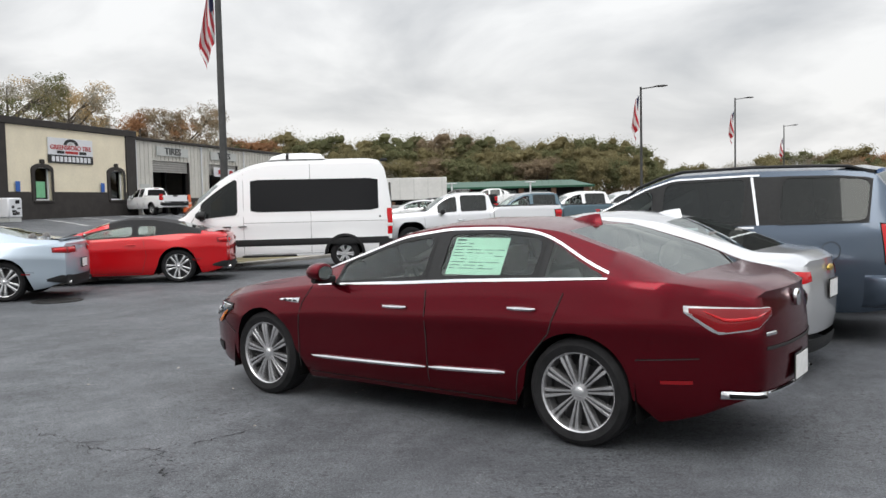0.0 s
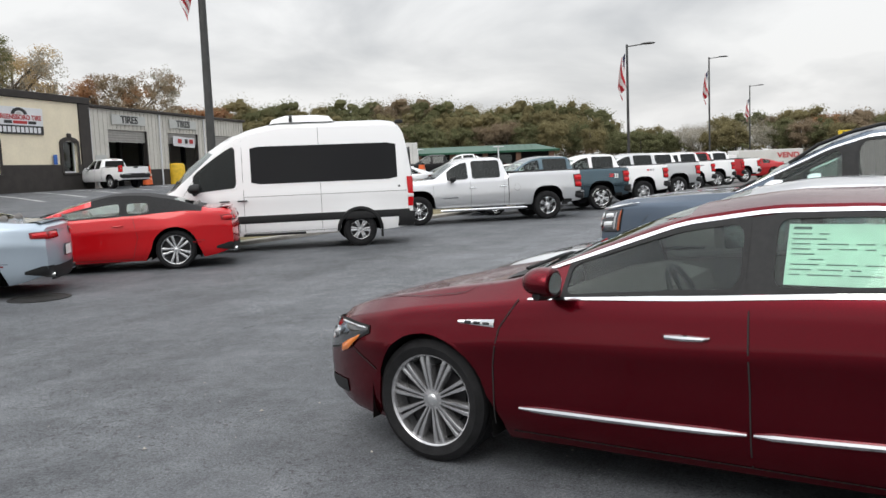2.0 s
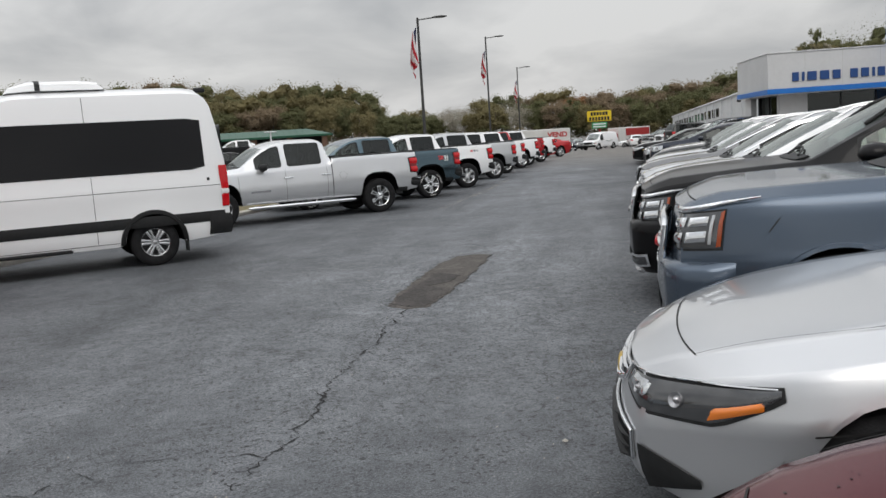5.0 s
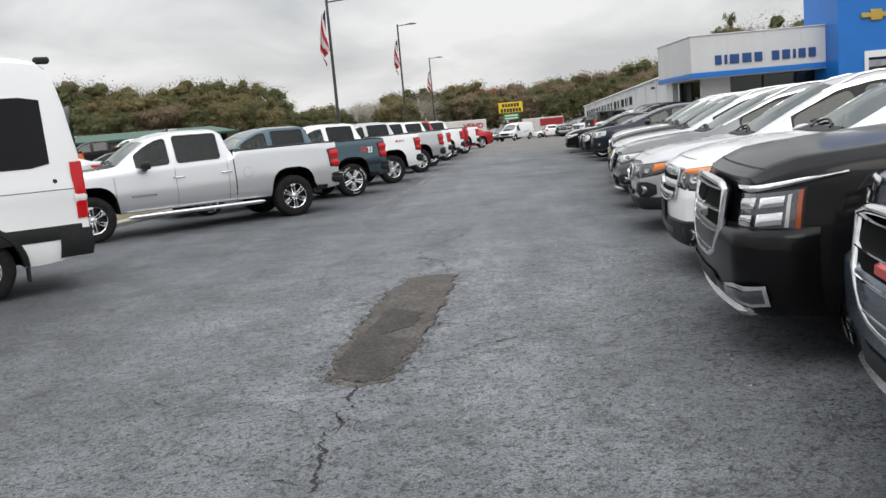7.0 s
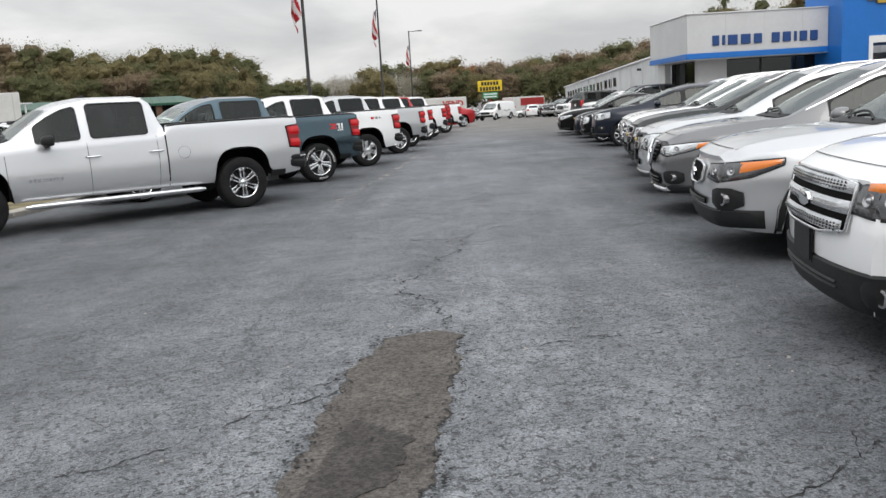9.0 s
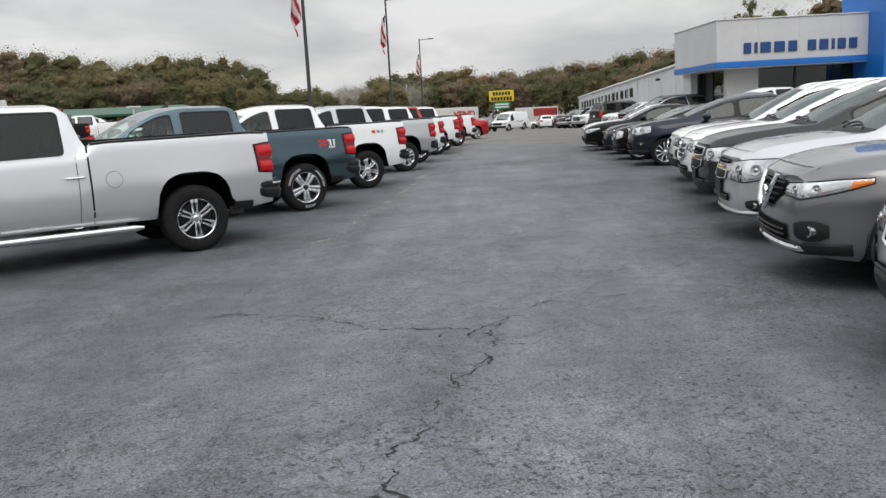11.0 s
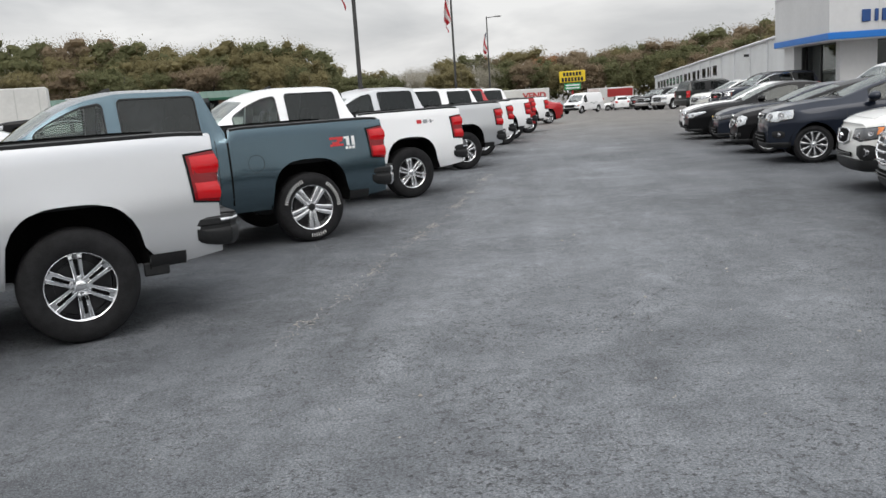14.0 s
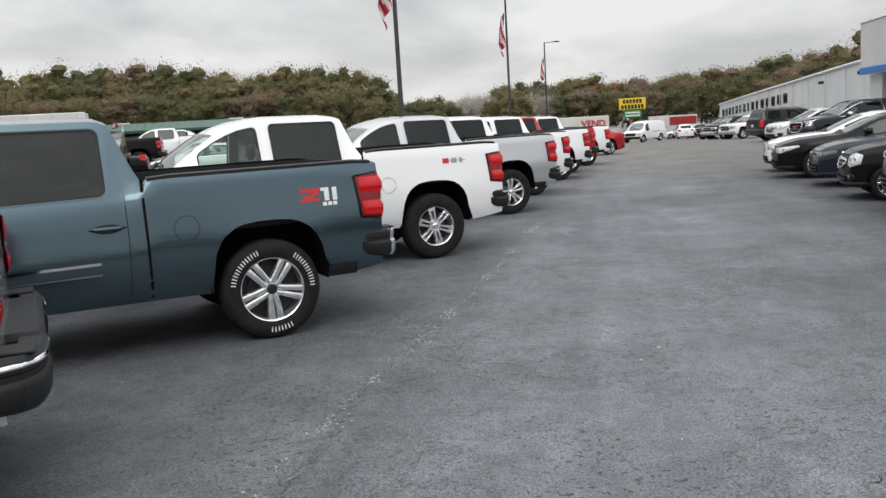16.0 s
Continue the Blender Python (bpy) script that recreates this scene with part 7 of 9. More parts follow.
def gritty(name, color, rough, lo=0.45, hi=1.5, scale=42):
    """Loose coarse aggregate: strong grain over slow stains."""
    m, t, b = shader(name, color, rough, spec=0.3)
    vary(m, t, b, color, 0.3, 2.2, bump=0.9, bump_scale=75)
    n, link = t.nodes.new, t.links.new
    co = n("ShaderNodeTexCoord")
    q = n("ShaderNodeTexNoise"); q.inputs["Scale"].default_value = scale; q.inputs["Detail"].default_value = 4; q.inputs["Roughness"].default_value = 0.75
    link(co.outputs["Object"], q.inputs["Vector"])
    r = n("ShaderNodeMapRange"); r.inputs["From Min"].default_value, r.inputs["From Max"].default_value, r.inputs["To Min"].default_value, r.inputs["To Max"].default_value = 0.38, 0.62, lo, hi
    link(q.outputs["Fac"], r.inputs["Value"])
    x = n("ShaderNodeMix"); x.data_type = "RGBA"; x.blend_type = "MULTIPLY"; x.inputs["Factor"].default_value = 1.0
    link(b.inputs["Base Color"].links[0].from_socket, x.inputs["A"]); link(r.outputs[0], x.inputs["B"])
    link(x.outputs["Result"], b.inputs["Base Color"])
    return m


PATCH = gritty("brown_asphalt_patch", (0.088, 0.080, 0.073), 0.9, 0.5, 1.55, 48)
DAMP = gritty("damp_asphalt_patch", (0.050, 0.045, 0.042), 0.8, 0.5, 1.55, 48)
GRASS = plain("dry_grass", (0.16, 0.135, 0.07), 0.95, amount=0.5, scale=2.5, bump=0.9, bump_scale=60)
CONCRETE = plain("pale_concrete", (0.34, 0.32, 0.285), 0.9, amount=0.25, scale=1.5, bump=0.4, bump_scale=60)
STRIPE = plain("worn_line_paint", (0.55, 0.55, 0.54), 0.8, amount=0.35, scale=3)
STEEL = plain("dark_bronze_pole", (0.055, 0.056, 0.055), 0.5, 0.3, amount=0.2, scale=4)
IRON = plain("cast_iron", (0.035, 0.034, 0.033), 0.6, 0.6, amount=0.35, scale=12, bump=0.3, bump_scale=60)

xs = sorted(set(np.round(np.concatenate([np.linspace(-60, 100, 81), np.linspace(-900, -60, 15), np.linspace(100, 1200, 19)]), 2)))
ys = sorted(set(np.round(np.concatenate([np.linspace(-40, 160, 101), np.linspace(-400, -40, 7), np.linspace(160, 1500, 20)]), 2)))
gm = Mesh()
gm.rings([[(float(x), float(y), lay(x, y)) for x in xs] for y in ys], closed=False)
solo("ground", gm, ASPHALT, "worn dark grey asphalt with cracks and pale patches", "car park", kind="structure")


def strip(name, pts, w, mat, label, category, lift=0.004, jag=0.0, seed=1, kind="", parent=None, pale=False):
    """A thin band on the ground along points; jag roughens its edges."""
    rnd = random.Random(seed)
    fine = []
    for (a, b), (c, e) in zip(pts[:-1], pts[1:]):
        k = max(1, int(math.hypot(c - a, e - b) / (0.022 if jag else 2.0)))
        fine += [(a + (c - a) * i / k, b + (e - b) * i / k) for i in range(k)]
    fine.append(pts[-1])
    g = []
    drift, body = 0.0, 0.5
    for i, (x, y) in enumerate(fine):
        p, q = fine[max(0, i - 1)], fine[min(len(fine) - 1, i + 1)]
        d = Vector((q[0] - p[0], q[1] - p[1])).normalized()
        nrm = Vector((-d.y, d.x))
        drift = drift * 0.93 + rnd.uniform(-1, 1) * jag * 0.9
        if jag:
            body = body * 0.72 + rnd.uniform(0.0, 1.0) * 0.28
            ww = w / 2 * max(0.0, (body - (0.44 if pale else 0.36)) * 3.2) * rnd.uniform(0.5, 1.2)
        else:
            ww = w / 2
        c = Vector((x, y)) + nrm * drift
        g.append([(*(c + nrm * ww), lay(*c) + lift), (*(c - nrm * ww), lay(*c) + lift)])
    return g


def crack(pts, w=0.022, jag=0.012, seed=1, mat=None):
    w *= 0.55
    m = Mesh().rings(strip("", pts, w, None, "", "", 0.004, jag, seed, pale=mat is not None), closed=False)
    rnd = random.Random(seed + 100)
    for (a, b), (c, e) in zip(pts[:-1], pts[1:]):
        d = math.hypot(c - a, e - b)
        for _ in range(int(d / 0.22)):
            if rnd.random() < 0.55:
                q = rnd.random()
                w0 = math.atan2(e - b, c - a) + rnd.choice((-1, 1)) * rnd.uniform(0.5, 1.4)
                l1 = rnd.uniform(0.05, 0.2)
                x, y = a + (c - a) * q, b + (e - b) * q
                x1, y1 = x + l1 * math.cos(w0), y + l1 * math.sin(w0)
                w1 = w0 + rnd.uniform(-0.9, 0.9)
                l2 = rnd.uniform(0.03, 0.14)
                spur = strip("", [(x, y), (x1, y1), (x1 + l2 * math.cos(w1), y1 + l2 * math.sin(w1))], w * 0.55, None, "", "", 0.0042, jag * 0.5, rnd.randint(0, 9999), pale=mat is not None)
                m.rings(spur, closed=False)
    return solo("pavement_crack", m, mat or CRACK, "dark jagged crack across the worn asphalt" if mat is None else "pale gritty crack line along the asphalt", "crack", "cracks in the asphalt", "structure", sharp=0)


crack([(-0.55, 16.2), (0.03, 16.29), (0.35, 16.55), (0.7, 16.56)], 0.03, 0.02, 11)
crack([(1.75, 17.5), (1.97, 18.97), (2.5, 19.5), (3.55, 20.98)], 0.042, 0.04, 12)
crack([(1.95, 16.8), (2.35, 16.72), (2.73, 16.6), (3.0, 16.65)], 0.034, 0.02, 13)
crack([(-1.79, 10.33), (-1.48, 10.93), (-0.82, 12.63), (-0.17, 13.89), (-0.02, 14.4)], 0.046, 0.024, 14)
crack([(-2.67, 10.97), (-2.1, 10.9), (-1.48, 11.03), (-1.1, 11.1)], 0.024, 0.018, 15)
crack([(3.05, 20.4), (3.12, 20.7), (3.67, 21.11), (4.06, 21.21), (4.66, 21.07)], 0.033, 0.022, 16)
crack([(3.16, 20.78), (2.67, 21.14), (2.22, 21.82), (1.63, 22.28)], 0.042, 0.028, 17)
crack([(3.0, 25.2), (3.73, 26.4), (4.46, 27.95), (5.34, 29.48), (6.9, 32.6), (8.41, 35.72)], 0.035, 0.02, 18, PALE_CRACK)
crack([(3.02, 25.15), (3.75, 26.37), (4.5, 27.93), (5.38, 29.46), (6.94, 32.58)], 0.015, 0.03, 40)
crack([(-2.11, 5.14), (-1.5, 4.75), (-0.98, 4.62), (-0.54, 5.31)], 0.04, 0.035, 19)
crack([(-0.98, 4.62), (-0.68, 4.17), (-0.5, 3.6)], 0.04, 0.035, 20)
crack([(-4.22, 8.11), (-3.54, 9.4), (-2.68, 10.81)], 0.028, 0.022, 21)
crack([(-5.6, 6.9), (-4.22, 8.11), (-3.9, 7.0), (-4.3, 5.6)], 0.024, 0.022, 22)
crack([(0.35, 14.5), (0.9, 14.62), (1.55, 14.6), (2.1, 14.63), (2.6, 14.8)], 0.026, 0.018, 23)
crack([(1.4, 2.6), (1.25, 3.3), (0.9, 3.8)], 0.03, 0.02, 24)
crack([(-1.2, 14.7), (-0.6, 14.2), (0.0, 13.3)], 0.022, 0.025, 25)
crack([(5.2, 24.6), (6.2, 25.6), (6.98, 25.94), (7.6, 26.1)], 0.022, 0.025, 26)


def blob(name, pts, mat, lift, seed, label, category):
    """A flat irregular patch with ragged rim, a little proud of the ground."""
    rnd = random.Random(seed)
    ring = []
    for (a, b), (c, e) in zip(pts, pts[1:] + pts[:1]):
        k = max(2, int(math.hypot(c - a, e - b) / 0.025))
        for i in range(k):
            wob = 0.012 * math.sin(len(ring) * 0.23 + seed) + 0.008 * math.sin(len(ring) * 0.71)
            ring.append((a + (c - a) * i / k + rnd.uniform(-0.012, 0.012) + wob, b + (e - b) * i / k + rnd.uniform(-0.012, 0.012) - wob))
    n = len(ring)
    cx, cy = sum(p[0] for p in ring) / n, sum(p[1] for p in ring) / n
    top = [(x, y, lift) for x, y in ring]
    foot = [(cx + (x - cx) * 1.02, cy + (y - cy) * 1.01, 0.0) for x, y in ring]
    m = Mesh().rings([foot, top])
    m.add(top, [tuple(range(n))])
    return solo(name, m, mat, label, category, kind="structure", sharp=0)


blob("asphalt_patch", [(-0.20, 14.46), (-0.06, 14.22), (0.12, 14.20), (0.36, 14.53), (0.57, 14.92), (0.83, 15.38), (1.11, 15.92), (1.46, 16.57), (1.77, 17.26), (1.66, 17.42), (1.33, 17.40), (0.95, 16.90), (0.62, 16.27), (0.30, 15.62), (0.02, 15.05)], PATCH, 0.008, 3, "brown sunken patch of coarse asphalt in the lane", "patch")
blob("damp_stain", [(-0.15, 14.47), (-0.04, 14.27), (0.11, 14.25), (0.33, 14.55), (0.50, 14.80), (0.52, 15.08), (0.42, 15.34), (0.72, 15.46), (0.92, 15.80), (0.76, 16.16), (0.42, 15.64), (0.06, 15.02)], DAMP, 0.012, 4, "dark damp stain on the brown patch", "stain")
# broken crumbs and loose chunks along the rim of the patch
RIM = [(-0.24, 14.42), (0.0, 15.05), (0.29, 15.62), (0.61, 16.27), (0.93, 16.90), (1.32, 17.43), (1.68, 17.45), (1.80, 17.26), (1.48, 16.57), (1.13, 15.90), (0.59, 14.90), (0.14, 14.17), (-0.24, 14.42)]
crumbs = Mesh()
rnd = random.Random(31)
for (a, b), (c, e) in zip(RIM[:-1], RIM[1:]):
    for i in range(int(math.hypot(c - a, e - b) * 60)):
        q = rnd.random()
        sp = 0.035 if rnd.random() < 0.85 else 0.12
        x, y = a + (c - a) * q + rnd.gauss(0, sp), b + (e - b) * q + rnd.gauss(0, sp)
        r = rnd.uniform(0.004, 0.013)
        k = rnd.randint(5, 7)
        t0 = rnd.uniform(0, 6.28)
        lens = [r * rnd.uniform(0.4, 1.3) for _ in range(k)]
        crumbs.add([(x + lens[s] * math.cos(t0 + 6.283 * s / k), y + 1.3 * lens[s] * math.sin(t0 + 6.283 * s / k), lay(x, y) + 0.013 + rnd.uniform(0, 0.004)) for s in range(k)], [tuple(range(k))])
solo("asphalt_crumbs", crumbs, CRACK, "dark broken asphalt crumbs round the sunken patch", "crumbs", kind="stuff", sharp=0)
# loose pale chips and grit scattered over the lane
grit = Mesh()
rnd = random.Random(77)
for _ in range(900):
    q = rnd.uniform(0, 34)
    x, y = -1.6 + 0.40 * q + rnd.gauss(0, 2.4), 6.0 + 0.92 * q + rnd.gauss(0, 0.8)
    r = rnd.uniform(0.003, 0.009) * (2.0 if rnd.random() < 0.05 else 1.0)
    z = lay(x, y) + 0.003
    ring = [(x + r * rnd.uniform(0.6, 1.2) * math.cos(6.283 * i / 5), y + r * rnd.uniform(0.6, 1.2) * math.sin(6.283 * i / 5)) for i in range(5)]
    grit.add([(px, py, z) for px, py in ring] + [(x, y, z + r * 0.8)], [(i, (i + 1) % 5, 5) for i in range(5)])
LINE = [(3.0, 25.2), (3.73, 26.4), (4.46, 27.95), (5.34, 29.48), (6.9, 32.6), (8.41, 35.72)]
for (a, b), (c, e) in zip(LINE[:-1], LINE[1:]):
    for _ in range(int(math.hypot(c - a, e - b) * 170)):
        q = rnd.random()
        if math.sin((a + q * 3.1) * 7.3) + math.sin((b + q * 2.3) * 3.9) < rnd.uniform(-0.6, 1.6):
            continue
        x, y = a + (c - a) * q + rnd.gauss(0, 0.05), b + (e - b) * q + rnd.gauss(0, 0.03)
        r = rnd.uniform(0.003, 0.011)
        z = lay(x, y) + 0.004
        ring = [(x + r * rnd.uniform(0.5, 1.3) * math.cos(6.283 * i / 5), y + r * rnd.uniform(0.5, 1.3) * math.sin(6.283 * i / 5)) for i in range(5)]
        grit.add([(px, py, z) for px, py in ring] + [(x, y, z + r * 0.6)], [(i, (i + 1) % 5, 5) for i in range(5)])
solo("loose_grit", grit, CONCRETE, "loose pale chips of grit on the asphalt", "grit", kind="stuff", sharp=0)
mh = Mesh()
mh.rings([[(-6.61 + r * math.cos(t), 13.3 + r * math.sin(t), z) for t in np.linspace(0, 2 * math.pi, 32, endpoint=False)] for r, z in ((0.42, 0.0), (0.42, 0.012), (0.37, 0.014), (0.365, 0.006), (0.35, 0.012), (0.2, 0.013), (0.19, 0.009), (0.01, 0.012))])
solo("manhole_cover", mh, IRON, "round dark cast iron manhole cover set in asphalt", "manhole")

# grass verge with its concrete edging, along the pole line
DX, DY = 0.488, 0.873
NX, NY = 0.873, -0.488


def row_pt(s, r):
    return (-6.8 + DX * s + NX * r, 22.45 + DY * s + NY * r)


vm = Mesh()
rings = []
for s in np.arange(-22, 90, 2.0):
    c = []
    for r, h in ((-0.95, 0.0), (-0.9, 0.07), (0.2, 0.11), (1.35, 0.07), (1.4, 0.0)):
        x, y = row_pt(s, r)
        c.append((x, y, lay(x, y) + h))
    rings.append(c)
vm.rings(rings, closed=False)
solo("grass_verge", vm, GRASS, "narrow verge of dry yellow grass between the lots", "verge", kind="structure")
for k in range(26):
    s0 = -22 + k * 4.2
    km = Mesh()
    a, b = row_pt(s0, 1.4), row_pt(s0 + 4.18, 1.4)
    z = (lay(*a) + lay(*b)) / 2
    km.box(0, 4.18, -0.32, 0.0, -0.1, 0.09, 0.02)
    solo("kerb", km, CONCRETE, "pale concrete kerb stone beside the verge", "kerb", "kerb stones", "structure", pose(a[0], a[1], z, 0, 0, math.degrees(math.atan2(DY, DX))))

# ---- woods ----
BARK = plain("bark", (0.10, 0.085, 0.07), 0.9, amount=0.35, scale=4, bump=0.6, bump_scale=25)


def leaves(name, dark, light):
    m, t, b = shader(name, light, 0.8, spec=0.1)
    n, link = t.nodes.new, t.links.new
    geo = n("ShaderNodeNewGeometry")
    r = n("ShaderNodeValToRGB")
    r.color_ramp.elements[0].color, r.color_ramp.elements[1].color = (*dark, 1), (*light, 1)
    link(geo.outputs["Random Per Island"], r.inputs[0]); link(r.outputs[0], b.inputs["Base Color"])
    thin = n("ShaderNodeBsdfTranslucent")
    mix = n("ShaderNodeMixShader"); mix.inputs[0].default_value = 0.55
    link(r.outputs[0], thin.inputs[0]); link(b.outputs[0], mix.inputs[1]); link(thin.outputs[0], mix.inputs[2])
    link(mix.outputs[0], t.nodes["Material Output"].inputs[0])
    return m


LEAF = [leaves("olive_leaves", (0.205, 0.180, 0.094), (0.285, 0.250, 0.134)), leaves("deep_green_leaves", (0.138, 0.145, 0.074), (0.204, 0.205, 0.108)),
        leaves("brown_leaves", (0.240, 0.188, 0.128), (0.325, 0.258, 0.178)), leaves("rust_leaves", (0.290, 0.160, 0.088), (0.390, 0.222, 0.122)),
        leaves("ochre_leaves", (0.400, 0.300, 0.170), (0.530, 0.410, 0.235)), leaves("grey_twigs", (0.310, 0.288, 0.235), (0.425, 0.395, 0.325))]


def foliage(m, rnd, cx, cy, cz, rx, rz, n, size, k, clumps=9, mass=False):
    """Scatters small leafy pieces in uneven clumps; they face outward and up, as leaves do."""
    heads = []
    for _ in range(clumps):
        a, e = rnd.uniform(0, 6.283), rnd.uniform(-0.9, 1.0)
        q = rnd.uniform(0.25, 0.72) if not mass else rnd.uniform(0.36, 0.64)
        heads.append((cx + rx * q * math.cos(a) * math.cos(e * 0.9), cy + rx * q * math.sin(a) * math.cos(e * 0.9), cz + rz * q * math.sin(e * 1.4), rnd.uniform(0.30, 0.40) if mass else rnd.uniform(0.26, 0.42)))
    if mass:
        for hx, hy, hz, hr in heads:
            lump = [[], [], [], [], []]
            for j, e in enumerate((-1.1, -0.5, 0.1, 0.7, 1.2)):
                for i in range(9):
                    a = 6.283 * i / 9 + rnd.uniform(-0.2, 0.2)
                    q = hr * rnd.uniform(0.22, 0.42)
                    lump[j].append((hx + rx * q * math.cos(a) * math.cos(e), hy + rx * q * math.sin(a) * math.cos(e), hz + rz * q * math.sin(e)))
            m.rings(lump, caps=True, k=k)
    v, f = [], []
    for i in range(n):
        hx, hy, hz, hr = heads[i % clumps]
        d = Vector((rnd.gauss(0, 1), rnd.gauss(0, 1), rnd.gauss(0, 1) + (0.35 if mass else 0))).normalized()
        q = hr * (0.32 + 0.52 * rnd.random() ** 1.25 if mass else rnd.random() ** 0.45)
        c = Vector((hx + d.x * q * rx, hy + d.y * q * rx, hz + d.z * q * rz))
        loose = 1.1 if mass else 0.5
        nrm = (d + Vector((rnd.gauss(0, loose), rnd.gauss(0, loose), 0.4 + rnd.gauss(0, loose)))).normalized()
        a = nrm.orthogonal().normalized()
        b = nrm.cross(a)
        w = rnd.uniform(0, 6.283)
        a, b = a * math.cos(w) + b * math.sin(w), b * math.cos(w) - a * math.sin(w)
        s = size * rnd.uniform(0.45, 1.3)
        o = len(v)
        v += [tuple(c + a * s * 0.6), tuple(c + b * s * 0.42), tuple(c - a * s * 0.55), tuple(c - b * s * 0.40)]
        f.append((o, o + 1, o + 2, o + 3))
    m.add(v, f, k)


AZ = (-75, -30, -15.5, -10, -4, 0, 4, 7.5, 9.3, 10.8, 14, 17.5, 21, 25, 30, 34, 37, 40, 46, 60, 80)
UP = (120, 120, 122, 119, 121, 107, 110, 104, 68, 52, 56, 74, 72, 74, 73, 86, 100, 140, 150, 150, 140)
wm = Mesh()
tr = Mesh()
rnd = random.Random(7)
for depth in range(3):
    az = -74.0
    while az < 79:
        az += rnd.uniform(1.0, 1.75) * (1 if -32 < az < 48 else 2.2)
        up = float(np.interp(az, AZ, UP))
        D = (168 if az < 8.5 else (240 if az < 33 else 190)) + depth * 9 + rnd.uniform(-4, 4)
        x, y = D * math.sin(radians(az)), D * math.cos(radians(az))
        g0 = lay(x, y)
        h = (up * (0.70 + 0.17 * depth) * (rnd.uniform(0.93, 1.06) if depth < 2 else rnd.uniform(0.90, 1.11))) / 1474 * D + 1.5 - g0
        col = rnd.choices(range(6), ((3, 2, 6, 1.2, 0.6, 1.2) if az < -17 else ((9, 7, 4, 0.2, 0.1, 0.6) if az < 8 else ((4, 6, 1, 0, 0, 4) if az < 19 else (5, 8, 6, 0.8, 0, 0.6)))))[0]
        if 8.8 < az < 13 and depth < 2:
            col = 1
        w = h * rnd.uniform(0.42, 0.62)
        n = 4800 if -32 < az < 48 else 120
        sz = (0.00145 if -32 < az < 48 else 0.006) * D
        if col == 5:
            n, sz = int(n * 0.9), sz * 0.6
        foliage(wm, rnd, x, y, g0 + h * 0.56, w * 1.15, h * 0.46, n, sz, col, 44, col != 5)
        foliage(wm, rnd, x, y, g0 + h * 0.2, w * 1.1, h * 0.24, 160, sz * 2.2, rnd.choice((0, 1, 2)), 5)
        if rnd.random() < 0.6:
            tr.tube([(x, y, g0), (x + rnd.uniform(-1, 1), y, g0 + h * 0.82)], [0.28, 0.06], 5, False)
woods = solo("woods", wm, LEAF, "mixed autumn woods of green, brown and rust trees", "woods", kind="stuff", sharp=0)
solo("tree_trunks", tr, BARK, "grey trunks of the far autumn woods", "trunks", kind="stuff")


def tree(x, y, h, w, cols, seed, label, dense=1.0, leaf=0.13):
    rnd = random.Random(seed)
    z = lay(x, y) - 0.1
    t = thing("tree", pose(x, y, z), label, "tree", "trees behind the workshops")
    trunk = Mesh()
    trunk.tube([(0, 0, 0), (0.1, 0.05, h * 0.3), (0.0, 0.1, h * 0.6), (0.1, 0, h * 0.9)], [h * 0.028, h * 0.02, h * 0.012, 0.03], 9)
    tips = []
    for i in range(11):
        a, z0 = rnd.uniform(0, 6.28), h * rnd.uniform(0.28, 0.72)
        l = w * rnd.uniform(0.6, 0.95)
        p = [(0.05, 0.05, z0), (l * 0.5 * math.cos(a), l * 0.5 * math.sin(a), z0 + l * 0.35), (l * math.cos(a), l * math.sin(a), z0 + l * rnd.uniform(0.5, 0.9))]
        trunk.tube(p, [h * 0.011, h * 0.007, 0.02], 6)
        tips.append(p[-1])
        for j in range(3):
            b = a + rnd.uniform(-0.9, 0.9)
            q = (p[1][0] + 0.6 * l * math.cos(b), p[1][1] + 0.6 * l * math.sin(b), p[1][2] + l * rnd.uniform(0.2, 0.7))
            trunk.tube([p[1], q], [h * 0.005, 0.015], 5)
            tips.append(q)
    part("trunk", trunk, BARK, t)
    crown = Mesh()
    for q in tips:
        foliage(crown, rnd, q[0], q[1], q[2], w * 0.42, w * 0.36, int(240 * dense), leaf, rnd.choice(cols), 6)
    foliage(crown, rnd, 0, 0, h * 0.86, w * 0.5, h * 0.13, int(900 * dense), leaf, cols[0], 9)
    part("crown", crown, LEAF, t, sharp=0)


tree(-31.8, 51.8, 9.7, 3.4, (5, 0, 1), 1, "tall thinning tree with grey green leaves", 1.3, 0.11)
tree(-30.6, 57.2, 9.9, 3.4, (4, 5, 2), 2, "half bare tree with pale ochre leaves", 1.3, 0.11)
tree(-29.6, 59.8, 7.9, 2.2, (4, 5, 5), 3, "thin young tree with few pale leaves", 0.6)
tree(-29.7, 66.6, 8.9, 3.5, (3, 2, 2), 4, "full rust brown autumn tree", 2.0, 0.12)
tree(-27.2, 69.7, 8.9, 3.4, (2, 2, 5), 5, "brown autumn tree thinning at the edge", 1.7, 0.12)
tree(47.4, 68.0, 9.4, 1.5, (1, 5, 0), 6, "dark pine crown behind the showroom roof", 0.8)

# ---- lamp posts with flags ----
FLAG = [shader("flag_red", (0.42, 0.018, 0.03), 0.8)[0], shader("flag_white", (0.66, 0.65, 0.65), 0.8)[0], shader("flag_blue", (0.02, 0.025, 0.075), 0.8)[0]]


